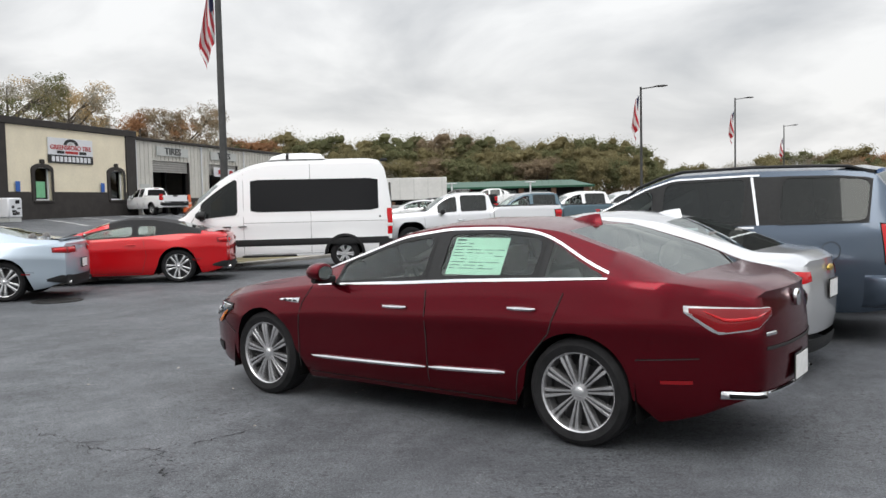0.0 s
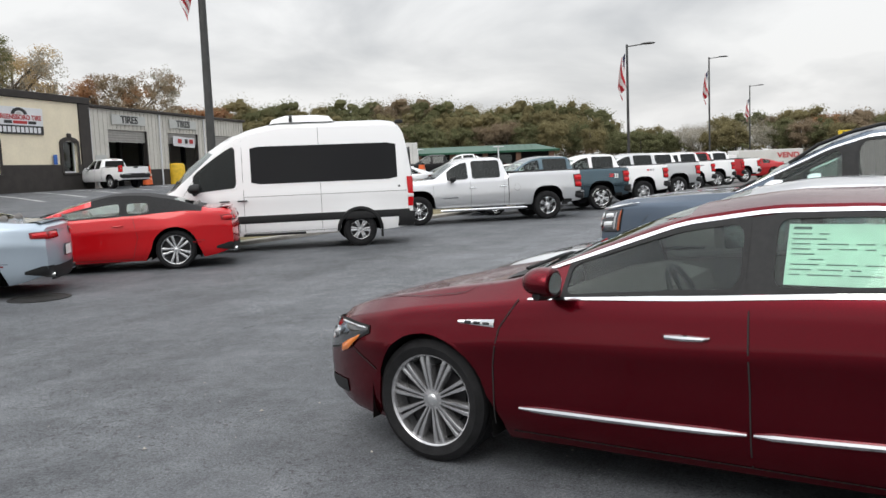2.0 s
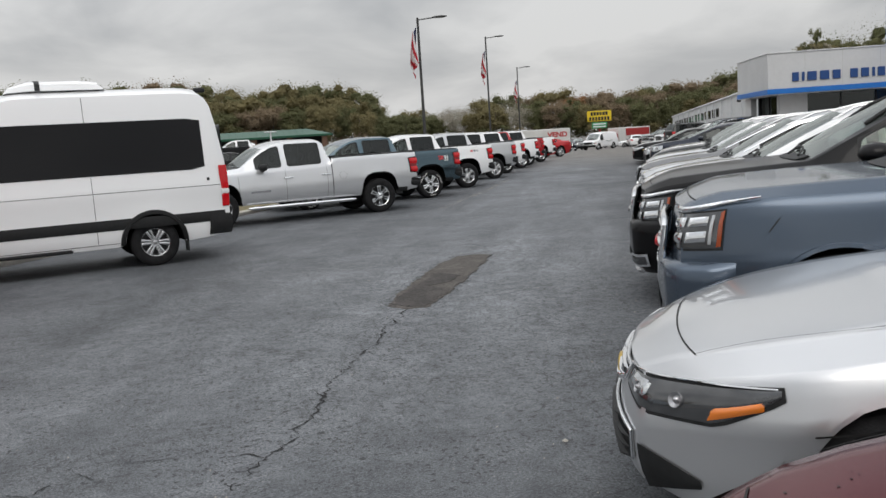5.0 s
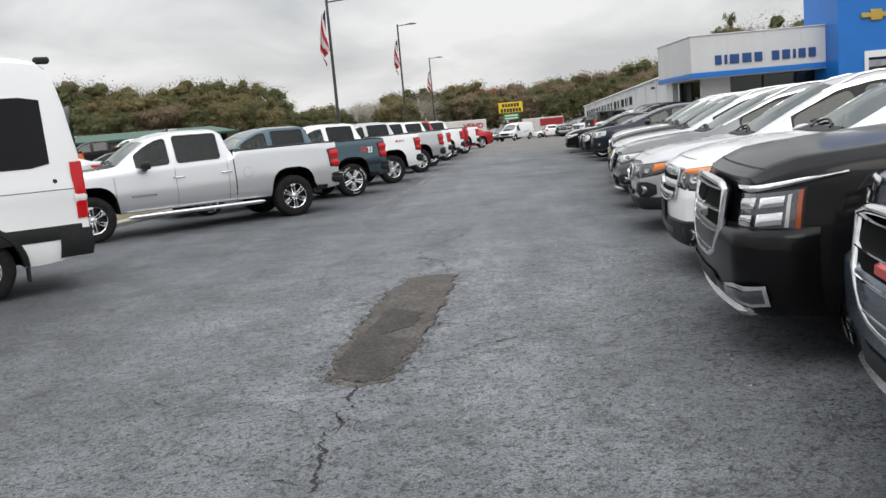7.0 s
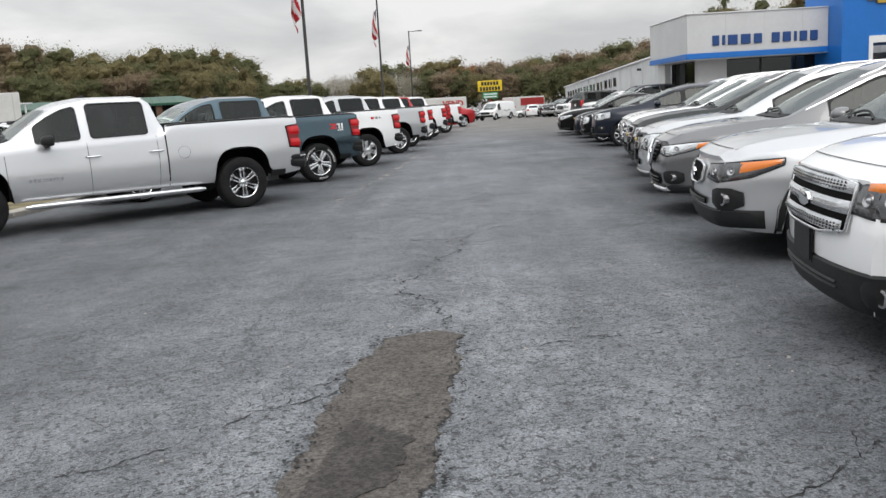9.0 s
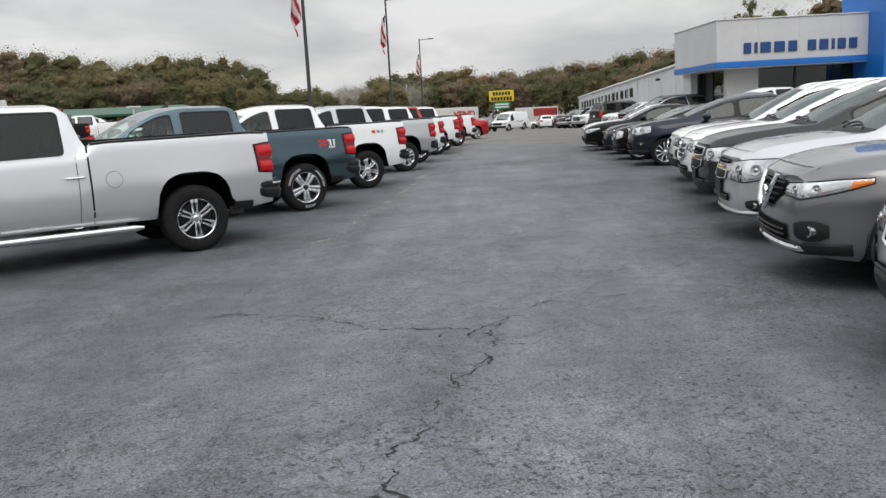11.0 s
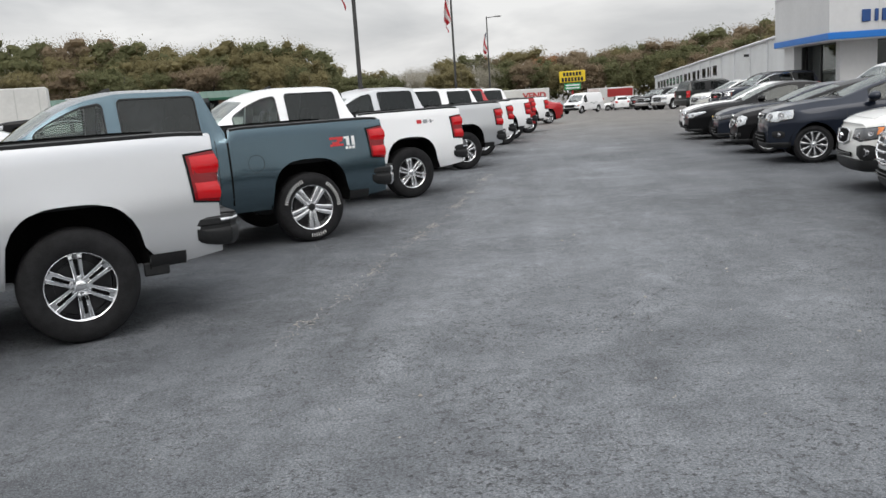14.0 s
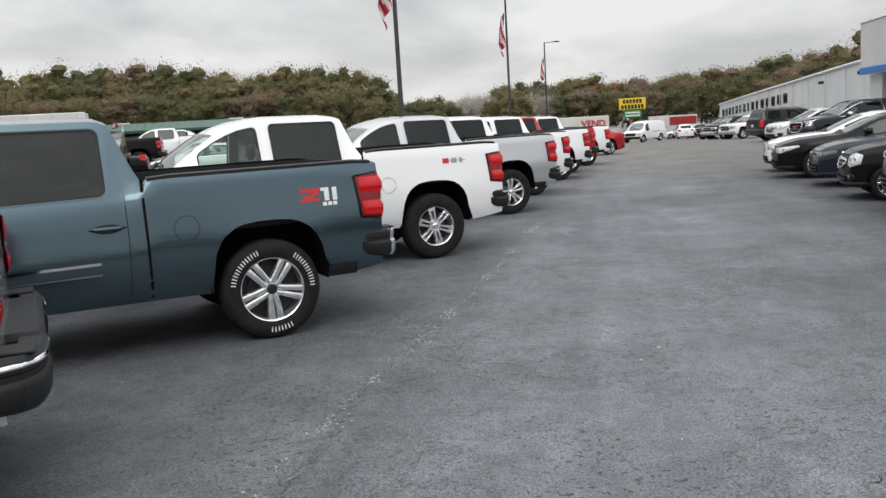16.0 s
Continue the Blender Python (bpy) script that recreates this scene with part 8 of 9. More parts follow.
def lamp_post(x, y, h, flag_top, flag_h, arm, label, r=0.09):
    z = lay(x, y)
    post = thing("lamp_post", pose(x, y, z), label, "lamp post", "lamp posts along the verge")
    part("pole", Mesh().tube([(0, 0, 0), (0, 0, h * 0.5), (0, 0, h)], [r, r * 0.85, r * 0.7], 12), STEEL, post)
    part("base", Mesh().tube([(0, 0, -0.2), (0, 0, 0.55)], 0.26, 16), CONCRETE, post)
    if arm:
        ax, ay = 0.92, -0.39
        a = part("arm", Mesh().tube([(0, 0, h - 0.12), (ax * 0.9, ay * 0.9, h - 0.06)], 0.035, 8), STEEL, post)
        head = Mesh()
        rings = []
        for t, w, e in ((0.8, 0.06, 0.03), (1.0, 0.13, 0.06), (1.35, 0.16, 0.07), (1.6, 0.10, 0.03)):
            rings.append([(ax * t + ay * w * math.cos(q), ay * t - ax * w * math.cos(q), h - 0.04 + e * math.sin(q)) for q in np.linspace(0, 2 * math.pi, 12, endpoint=False)])
        part("lamp_head", head.rings(rings, caps=True), STEEL, post)
    # flag hanging limp in folds beside the pole
    fl = Mesh()
    nu, nv = 26, 20
    pts = []
    for j in range(nv + 1):
        v = j / nv
        row = []
        for i in range(nu + 1):
            u = i / nu
            wd = flag_h * (0.09 + 0.14 * min(1, v * 1.5)) * (1 - 0.45 * smooth(0.7, 1.0, v) * u)
            fx = -r - 0.02 - u * wd
            fz = flag_top - v * flag_h * (0.74 + 0.26 * u) - u * flag_h * 0.10
            fy = 0.10 * flag_h * math.sin(u * 9 + v * 3) * (0.25 + 0.75 * v) * 0.8
            row.append((fx * 0.93 - fy * 0.3, fy, fz))
        pts.append(row)
    for j in range(nv):
        for i in range(nu):
            u, v = (i + 0.5) / nu, (j + 0.5) / nv
            k = int((u * 0.75 + v * 0.62) * 9.5) % 2
            if v < 0.42 and u < 0.75 and (u + v) < 0.72:
                k = 2
            fl.add([pts[j][i], pts[j][i + 1], pts[j + 1][i + 1], pts[j + 1][i]], [(0, 1, 2, 3)], k)
    flag = new("flag", data_of("flag", fl, FLAG, 180))
    flag.matrix_basis = pose(x, y, z)
    tagged(flag, "red and white striped flag with dark blue corner, hanging limp", "flag", "flags on the posts")
    return post


lamp_post(-6.8, 22.45, 9.0, 7.75, 2.15, False, "tall dark bronze lamp post with a limp flag", 0.115)
lamp_post(9.0, 51.1, 8.2, 7.7, 2.5, True, "tall dark lamp post with arm and limp flag", 0.09)
lamp_post(21.2, 77.3, 10.5, 9.3, 2.7, True, "tall dark lamp post with arm and limp flag", 0.09)
lamp_post(34.5, 106.5, 10.8, 9.2, 2.6, True, "tall dark lamp post with arm and limp flag", 0.09)


# ---- lettering ----
def letters(text, size, depth=0.01, bold=0.0):
    cu = bpy.data.curves.new("letters", "FONT")
    cu.body, cu.size, cu.extrude, cu.offset, cu.resolution_u = text, size, depth, bold, 3
    cu.align_x, cu.align_y = "CENTER", "CENTER"
    ob = bpy.data.objects.new("letters", cu)
    scene.collection.objects.link(ob)
    me = bpy.data.meshes.new_from_object(ob.evaluated_get(bpy.context.evaluated_depsgraph_get()))
    bpy.data.objects.remove(ob)
    return me


def face(ob, m):
    ob.matrix_basis = m
    return ob


# ---- workshops ----
STUCCO = plain("cream_stucco", (0.82, 0.735, 0.56), 0.9, amount=0.06, scale=0.8, bump=0.25, bump_scale=60)
UMBER = plain("dark_brown_trim", (0.035, 0.030, 0.027), 0.8, amount=0.2, scale=2, bump=0.2, bump_scale=40)
SIDING = plain("grey_metal_siding", (0.58, 0.56, 0.51), 0.55, amount=0.08, scale=0.6, bump=0.1, bump_scale=20)
# near-black for inner walls: the gloom of unlit rooms put into the colour
GLOOM_BLACK = plain("gloom_black", (0.012, 0.012, 0.013), 0.9, amount=0.4, scale=1)
SHUTTER = plain("roller_shutter", (0.30, 0.29, 0.27), 0.5, 0.2, amount=0.1, scale=3)
BOARD = plain("white_board", (0.72, 0.73, 0.75), 0.6, amount=0.05, scale=2)
SIGN_GREY = plain("pale_grey_board", (0.50, 0.51, 0.49), 0.6, amount=0.06, scale=2)
BLACK_SIGN = plain("black_board", (0.012, 0.012, 0.013), 0.5, amount=0.2, scale=3)
RED_INK = shader("red_print", (0.45, 0.03, 0.03), 0.6)[0]
PANE = window_glass("shop_window", (0.62, 0.68, 0.66), 1.6)
GREEN_NOTE = plain("green_notice", (0.22, 0.55, 0.30), 0.6, amount=0.1, scale=6)
BLUE_SIGN = plain("blue_sign", (0.03, 0.12, 0.42), 0.5, amount=0.08, scale=6)
ORANGE = plain("orange_barrel", (0.72, 0.13, 0.03), 0.5, amount=0.12, scale=5)
YELLOW = plain("yellow_tarp", (0.72, 0.45, 0.02), 0.6, amount=0.15, scale=4)

# the facade runs along local x, its face looks along local -y
WL, WR = Vector((-23.85, 39.1)), Vector((-22.1, 49.2))
wa = math.degrees(math.atan2((WR - WL).y, (WR - WL).x))
WZ = 1.1
shop_m = pose(WL.x, WL.y, WZ, 0, 0, wa)
flen = (WR - WL).length


def wall_with_holes(m, x0, x1, z0, z1, holes, y0=0.0, y1=0.25):
    """A wall slab from columns and lintels round rectangular openings (xa, xb, za, zb)."""
    cuts = sorted({x0, x1} | {h[0] for h in holes} | {h[1] for h in holes})
    for a, b in zip(cuts[:-1], cuts[1:]):
        mid = (a + b) / 2
        h = [q for q in holes if q[0] <= mid <= q[1]]
        if not h:
            m.box(a, b, y0, y1, z0, z1)
        else:
            if h[0][2] > z0:
                m.box(a, b, y0, y1, z0, h[0][2])
            if h[0][3] < z1:
                m.box(a, b, y0, y1, h[0][3], z1)
    return m


shop = thing("tyre_shop", shop_m, "cream stucco tyre shop with dark brown trim", "building")
WINS = [(1.75, 2.95), (7.85, 9.1)]
win_z = (1.0, 2.75)
part("wall", wall_with_holes(Mesh(), 0.0, flen, -0.5, 4.85, [(a, b, *win_z) for a, b in WINS]), STUCCO, shop, sharp=0)
dado = wall_with_holes(Mesh(), -0.6, flen + 0.05, -0.5, 1.45, [(a - 0.12, b + 0.12, 0.92, 3) for a, b in WINS], -0.07, 0.0)
part("dado", dado, UMBER, shop, "dark brown lower wall", sharp=0)
part("parapet", Mesh().box(-1.2, flen + 0.25, -0.14, 0.4, 4.85, 5.22, 0.03), UMBER, shop)
for x0, x1 in ((-1.2, -0.1), (flen - 0.75, flen + 0.2)):
    part("pilaster", Mesh().box(x0, x1, -0.10, 0.3, -0.5, 4.85, 0.02), UMBER, shop)
part("side_wall", Mesh().box(-7.0, -1.2, 0.0, 0.25, -0.5, 4.85), UMBER, shop)
part("roof", Mesh().box(-7.0, flen + 0.2, 0.25, 14, 4.6, 4.8), UMBER, shop)
part("back_wall", Mesh().box(-7.0, flen + 0.2, 13.8, 14, -0.5, 4.7), SIDING, shop)
part("end_wall", Mesh().box(-7.0, -6.8, 0.25, 13.8, -0.5, 4.7), SIDING, shop)
for a, b in WINS:
    w = part("window", Mesh().box(a, b, 0.16, 0.18, *win_z), PANE, shop, "arched shop window")
    c, r = (a + b) / 2, (b - a) / 2
    fr = Mesh()
    arc = [(c - r * math.cos(t), 2.45 + r * 0.50 * math.sin(t)) for t in np.linspace(0, math.pi, 13)]
    outline = [(a, 1.0)] + arc + [(b, 1.0)]
    big = [(c + (x - c) * 1.32, 1.0 + (z - 1.0) * 1.11) for x, z in outline]
    fr.rings([[(x, -0.10, z) for x, z in outline], [(x, -0.10, z) for x, z in big], [(x, 0.02, z) for x, z in big]], closed=False)
    part("window_surround", fr, UMBER, w, sharp=0)
    fill = Mesh()
    tops = [(x, 0.02, 2.78) for x, z in arc]
    fill.rings([[(x, 0.02, z) for x, z in arc], tops], closed=False)
    part("arch_infill", fill, UMBER, w, sharp=0)
    part("keystone", Mesh().box(c - 0.14, c + 0.14, -0.13, 0.0, 2.95, 3.15, 0.02), UMBER, w)
    part("window_sill", Mesh().box(a - 0.15, b + 0.15, -0.16, 0.1, 0.88, 1.0, 0.02), UMBER, w)
    part("window_frame", wall_with_holes(Mesh(), a, b, *win_z, [(a + 0.07, b - 0.07, win_z[0] + 0.07, win_z[1] - 0.05)], 0.10, 0.15), BOARD, w, sharp=0)
part("room_back", Mesh().box(0.2, flen - 0.2, 3.0, 3.1, -0.2, 4.6), plain("shop_interior", (0.30, 0.29, 0.27), 0.9, amount=0.5, scale=1.2), shop)
part("window_notice", Mesh().box(2.05, 2.7, 0.12, 0.13, 1.15, 2.0), GREEN_NOTE, shop, "green notice in the window")
for x in (0.55, 7.15):
    face(solo("parking_sign", Mesh().box(-0.16, 0.16, -0.02, 0.0, -0.26, 0.26, 0.008), BLUE_SIGN, "small blue parking sign on the shop wall", "sign", "parking signs"), shop_m @ pose(x, -0.08, 1.72))
sign = thing("shop_sign", shop_m @ pose(4.62, -0.03, 3.95) @ Matrix.Diagonal((1.12, 1, 1, 1)), "white shop sign with tyre picture, red words and black number strip", "sign")
part("panel", Mesh().box(-1.6, 1.6, -0.05, 0.0, -0.50, 0.42, 0.01), BOARD, sign)
part("number_strip", Mesh().box(-1.6, 1.6, -0.055, 0.0, -0.94, -0.50, 0.01), BLACK_SIGN, sign)
for i in range(10):
    x = -1.28 + i * 0.285
    part("number_bar", Mesh().box(x - 0.10, x + 0.10, -0.065, -0.055, -0.86, -0.58), BOARD, sign)
arc = [[(r * math.cos(t) * 1.0, -0.06, 0.02 + r * math.sin(t) * 0.68) for t in np.linspace(0.15, math.pi - 0.1, 15)] for r in (0.32, 0.55)]
part("tyre_picture", Mesh().rings(arc, closed=False), BLACK_SIGN, sign, sharp=0)
part("wheel_picture", Mesh().rings([[(-0.05 + r * math.cos(t) * 0.7, -0.058, 0.02 + r * math.sin(t) * 0.68) for t in np.linspace(0, math.pi, 12)] for r in (0.02, 0.26)], closed=False), SIGN_GREY, sign, sharp=0)
tx = letters("GREENSBORO TIRE", 0.34, 0.006, 0.006)
tx.materials.append(RED_INK)
part("word", tx, None, sign).matrix_basis = pose(0, -0.062, -0.10, 90)
for x0, x1, mt in ((-1.0, -0.5, BLACK_SIGN), (-0.42, 0.5, RED_INK), (0.58, 1.1, BLACK_SIGN)):
    part("word_bar", Mesh().box(x0, x1, -0.06, -0.05, -0.42, -0.27), mt, sign)

# garage bays go on from the shop
GL = 21.0
bays = thing("garage", shop_m @ pose(flen + 0.25, 0.3, 0), "pale grey metal garage with open roller doors", "building")
DOORS = [(2.2, 6.5), (9.0, 13.3), (15.4, 19.4)]
part("wall", wall_with_holes(Mesh(), 0.0, GL, -0.5, 4.75, [(a, b, -0.4, 3.55) for a, b in DOORS]), SIDING, bays, sharp=0)
rib = [k * 0.45 for k in range(int(GL / 0.45) + 1)]
for x in rib:
    zb = -0.5
    if any(a < x < b for a, b in DOORS):
        zb = 3.6
    part("siding_rib", Mesh().box(x - 0.03, x + 0.03, -0.035, 0.0, zb, 4.72), SIDING, bays, sharp=0)
part("eave", Mesh().box(-0.1, GL + 0.1, -0.22, 0.1, 4.75, 4.92, 0.03), UMBER, bays)
part("roof", Mesh().box(-0.1, GL + 0.1, 0.1, 13.7, 4.75, 4.88), SIDING, bays)
# back wall and divider are coloured near-black for the shade inside the bays
part("back_wall", Mesh().box(0, GL, 13.4, 13.7, -0.5, 4.75), GLOOM_BLACK, bays)
part("end_wall", Mesh().box(GL - 0.2, GL, 0.25, 13.4, -0.5, 4.75), SIDING, bays)
part("workshop_floor", Mesh().box(0, GL, 0.25, 13.4, -0.3, -0.02), plain("oily_floor", (0.03, 0.029, 0.028), 0.6, amount=0.4, scale=1), bays)
part("divider", Mesh().box(-0.02, 0.2, 0.25, 13.4, -0.5, 4.75), GLOOM_BLACK, bays)
edges = [2.2] + [q for pair in sorted(DOORS) for q in pair] + [GL]
for a, c in zip(edges[0::2], edges[1::2]):
    if c - a > 0.05:
        part("dado", Mesh().box(a, c, -0.05, -0.003, -0.5, 1.1), UMBER, bays, sharp=0)
part("side_hatch", Mesh().box(0.75, 1.85, -0.05, 0.0, 0.2, 2.0, 0.01), SIGN_GREY, bays)
for a, b in DOORS:
    sh_ = Mesh()
    z = 3.55
    g = []
    for i in range(11):
        g.append([(a, 0.08 + 0.02 * (i % 2), z), (b, 0.08 + 0.02 * (i % 2), z)])
        z -= 0.075
    part("roller_door", sh_.rings(g, closed=False), SHUTTER, bays, "half raised roller door", sharp=0)
    part("door_jamb", Mesh().box(b - 0.12, b, -0.02, 0.24, -0.4, 3.55), UMBER, bays)
    # lift posts and a bench in the dark
    part("lift_post", Mesh().box(a + 0.6, a + 0.85, 4.0, 4.3, 0, 3.4), DARK_ALLOY, bays)
    part("lift_post", Mesh().box(b - 0.9, b - 0.65, 4.0, 4.3, 0, 3.4), DARK_ALLOY, bays)
    part("work_bench", Mesh().box(a + 0.4, b - 0.4, 9, 9.7, 0, 1.0), SIGN_GREY, bays)
for x in (0.35, 8.0, 14.2):
    part("downpipe", Mesh().tube([(x, -0.08, 0.0), (x, -0.08, 4.7)], 0.055, 8), BOARD, bays)
for x in (4.4, 11.1):
    s = face(thing("tires_sign", Matrix(), "pale grey board with black capital letters", "sign", "signs over the doors"), shop_m @ pose(flen + 0.25 + x, 0.24, 4.17))
    part("panel", Mesh().box(-1.85, 1.85, -0.06, 0.0, -0.30, 0.30, 0.01), SIGN_GREY, s)
    tm = letters("TIRES", 0.62, 0.01, 0.012)
    tm.materials.append(BLACK_SIGN)
    o = part("word", tm, None, s)
    o.matrix_basis = pose(0, -0.075, 0.0, 90) @ Matrix.Diagonal((1.25, 1, 1, 1))
bn = Mesh().rings([[(x, -0.02 + 0.03 * math.sin(x * 4), z + 0.05 * math.cos(x * 1.3)) for x in np.linspace(9.6, 12.6, 9)] for z in (2.62, 3.3)], closed=False)
b_ = face(thing("banner", Matrix(), "white cloth banner with red and black shapes", "banner"), shop_m @ pose(flen + 0.25, 0.2, 0))
part("cloth", bn, BOARD, b_)
for x, w, mt in ((10.4, 0.5, RED_INK), (11.3, 0.35, BLACK_SIGN), (12.0, 0.5, RED_INK)):
    part("banner_shape", Mesh().box(x - w / 2, x + w / 2, -0.075, -0.065, 2.85, 3.15), mt, b_)

# bay lines and loose things by the shop
for i in range(6):
    a = shop_m @ Vector((1.0 + i * 2.9, -1.2, 0))
    b = shop_m @ Vector((-1.6 + i * 2.9, -5.8, 0))
    solo("parking_line", Mesh().rings(strip("", [(a.x, a.y), (b.x, b.y)], 0.13, None, "", "", 0.012), closed=False), STRIPE, "worn white parking line on asphalt", "line", "parking lines", "structure", sharp=0)
wb_ = Vector((-22.75, 37.4, 0))
ice = thing("ice_box", pose(wb_.x, wb_.y, lay(wb_.x, wb_.y), 0, 0, wa), "white ice box with dark worn print", "ice box")
part("body", Mesh().box(-0.45, 0.45, -0.35, 0.35, 0.2, 1.15, 0.06), BOARD, ice)
part("plinth", Mesh().box(-0.38, 0.38, -0.3, 0.3, 0.0, 0.2), SIGN_GREY, ice)
rnd = random.Random(3)
for i in range(8):
    x, z = rnd.uniform(-0.4, 0.2), rnd.uniform(0.3, 0.95)
    part("print_mark", Mesh().box(x, x + rnd.uniform(0.1, 0.25), -0.358, -0.35, z, z + rnd.uniform(0.05, 0.18)), BLACK_SIGN, ice)


def barrel(x, y, h=1.05):
    b = thing("traffic_barrel", pose(x, y, lay(x, y)), "orange traffic barrel with pale bands on asphalt", "barrel", "traffic barrels")
    part("drum", Mesh().tube([(0, 0, 0.08), (0, 0, 0.4), (0, 0, 0.41), (0, 0, 0.75), (0, 0, 0.76), (0, 0, h)], [0.30, 0.28, 0.265, 0.25, 0.235, 0.21], 20), ORANGE, b)
    for z in (0.32, 0.62):
        part("reflective_band", Mesh().tube([(0, 0, z), (0, 0, z + 0.12)], 0.29 - z * 0.05, 20, False), plain("pale_band", (0.75, 0.55, 0.45), 0.5, amount=0.1) if "pale_band" not in bpy.data.materials else bpy.data.materials["pale_band"], b)
    part("rubber_base", Mesh().tube([(0, 0, 0), (0, 0, 0.08)], 0.40, 20), RUBBER, b)


barrel(-20.4, 53.3, 1.25)
barrel(-3.7, 61.2)
tp = thing("covered_drum", pose(-20.6, 59.0, lay(-20.6, 59.0)), "bright yellow cover over a drum by the doors", "cover")
part("cover", Mesh().rings([[(r * math.cos(t) * (1 + 0.06 * math.sin(7 * t)), r * math.sin(t), z) for t in np.linspace(0, 6.283, 26, endpoint=False)] for r, z in ((0.66, 0.0), (0.62, 0.6), (0.58, 1.25), (0.5, 1.4), (0.02, 1.45))]), YELLOW, tp)

# ---- green-roofed store, trailer, sign ----
GREEN = plain("green_metal_roof", (0.018, 0.085, 0.05), 0.45, 0.2, amount=0.12, scale=0.5)
BRICK = plain("brown_brick", (0.13, 0.075, 0.05), 0.9, amount=0.25, scale=1.2)
st_m = pose(-26.0, 117.5, lay(-10, 115) - 0.35, 0, 0, 1.5)
store = thing("store_building", st_m, "long low store with a green metal roof", "building")
SL = 38.0
# shade under the deep eave is painted in as a near-black wall
part("wall", Mesh().box(0, SL, 3.0, 3.3, -1, 3.0), GLOOM_BLACK, store)
part("fascia", Mesh().box(-0.4, SL + 0.4, -0.3, 0.0, 2.35, 2.65, 0.03), GREEN, store)
rf = Mesh()
rf.add([(-0.4, -0.3, 2.6), (SL + 0.4, -0.3, 2.6), (SL - 2.4, 4.2, 3.5), (2.0, 4.2, 3.5), (SL + 0.4, 9, 2.6), (-0.4, 9, 2.6)], [(0, 1, 2, 3), (1, 4, 2), (0, 3, 5), (3, 2, 4, 5)])
roof_ = part("roof", rf, GREEN, store, sharp=20)
for i in range(int(SL / 0.9)):
    x = 2.2 + i * 0.88
    if x < SL - 2.4:
        part("roof_seam", Mesh().tube([(x, -0.3, 2.63), (x, 4.2, 3.53)], 0.03, 5, False), GREEN, roof_)
for x in np.arange(0.5, SL, 4.6):
    part("column", Mesh().box(x - 0.35, x + 0.35, 0.0, 0.7, -1, 2.4), BRICK, store)
for x in np.arange(3, SL - 3, 4.6):
    part("shop_window", Mesh().box(x - 1.4, x + 1.4, 2.95, 2.99, 0.4, 2.1), PANE, store)

trl = thing("box_trailer", pose(-9.6, 71.4, lay(-9.6, 71.4), 0, 0, 5), "large white box trailer with dark frame", "trailer")
WHITE_BOX = plain("white_box_panels", (0.62, 0.62, 0.60), 0.5, amount=0.08, scale=0.7)
part("box", Mesh().box(-2.3, 5.0, -1.2, 1.2, 0.6, 2.5, 0.04), WHITE_BOX, trl)
for x in np.arange(-1.4, 5.0, 1.2):
    part("panel_rib", Mesh().box(x - 0.03, x + 0.03, -1.22, -1.2, 0.7, 2.4), SIGN_GREY, trl)
part("chassis", Mesh().box(-2.2, 4.8, -0.9, 0.9, 0.45, 0.6), UNDER, trl)
for x in (-1.2, 3.6):
    for y in (-1.0, 1.0):
        w = part("wheel", wheel_meshes(0.42, 0.25, 0.25, "six")[0], None, trl)
        w.matrix_basis = pose(x, y, 0.42)
for x in (-5.9, 3.0):
    lp = thing("canopy_post", pose(x, 94.2, lay(x, 94.2)), "white post with a small flat top", "post", "canopy posts")
    part("post", Mesh().tube([(0, 0, 0), (0, 0, 2.35)], 0.08, 8), BOARD, lp)
    part("cap", Mesh().box(-0.6, 0.6, -0.3, 0.3, 2.35, 2.45, 0.03), BOARD, lp)

SIGN_YELLOW = plain("yellow_sign", (0.70, 0.50, 0.015), 0.5, amount=0.06, scale=0.5)
SIGN_GREEN = plain("green_sign", (0.04, 0.28, 0.11), 0.5, amount=0.06, scale=0.5)
RED_POST = plain("red_post", (0.35, 0.03, 0.03), 0.5, amount=0.1)
pyl = thing("pylon_sign", pose(90.2, 202.0, lay(90, 202), 0, 0, -22), "yellow shop pylon sign with dark bars on a red post", "sign")
part("post", Mesh().tube([(0, 0.2, -1), (0, 0.2, 7.5)], 0.24, 10), RED_POST, pyl)
part("panel", Mesh().box(-3.0, 3.0, -0.25, 0.25, 5.0, 7.6, 0.08), SIGN_YELLOW, pyl)
rnd = random.Random(9)
for row, (z0, z1, n) in enumerate(((6.45, 7.3, 6), (5.2, 6.1, 7))):
    for i in range(n):
        w = 4.4 / n if row == 0 else 5.2 / n
        x = -(w * n) / 2 + i * w
        part("letter_bar", Mesh().box(x + 0.08, x + w - 0.12, -0.30, -0.25, z0, z1, 0.02), BLACK_SIGN, pyl)
low = part("lower_panel", Mesh().box(-1.9, 1.9, -0.2, 0.2, 3.2, 4.75, 0.05), SIGN_GREEN, pyl)
for z in (3.5, 4.15):
    part("letter_bar", Mesh().box(-1.6, 1.6, -0.25, -0.2, z, z + 0.3), BOARD, low)

# ---- showroom and warehouse ----
PANEL = plain("pale_grey_cladding", (0.58, 0.585, 0.59), 0.5, amount=0.05, scale=0.5)
BLUE = plain("bright_blue_cladding", (0.012, 0.155, 0.52), 0.35, amount=0.06, scale=0.6)
LETTER_BLUE = shader("blue_letters", (0.014, 0.06, 0.21), 0.4)[0]
WHITE_WALL = plain("white_metal_siding", (0.64, 0.655, 0.66), 0.55, amount=0.07, scale=0.4)
C0 = (32.37, 53.62)
SA = -20.0
show_m = pose(C0[0], C0[1], -0.16, 0, 0, SA)
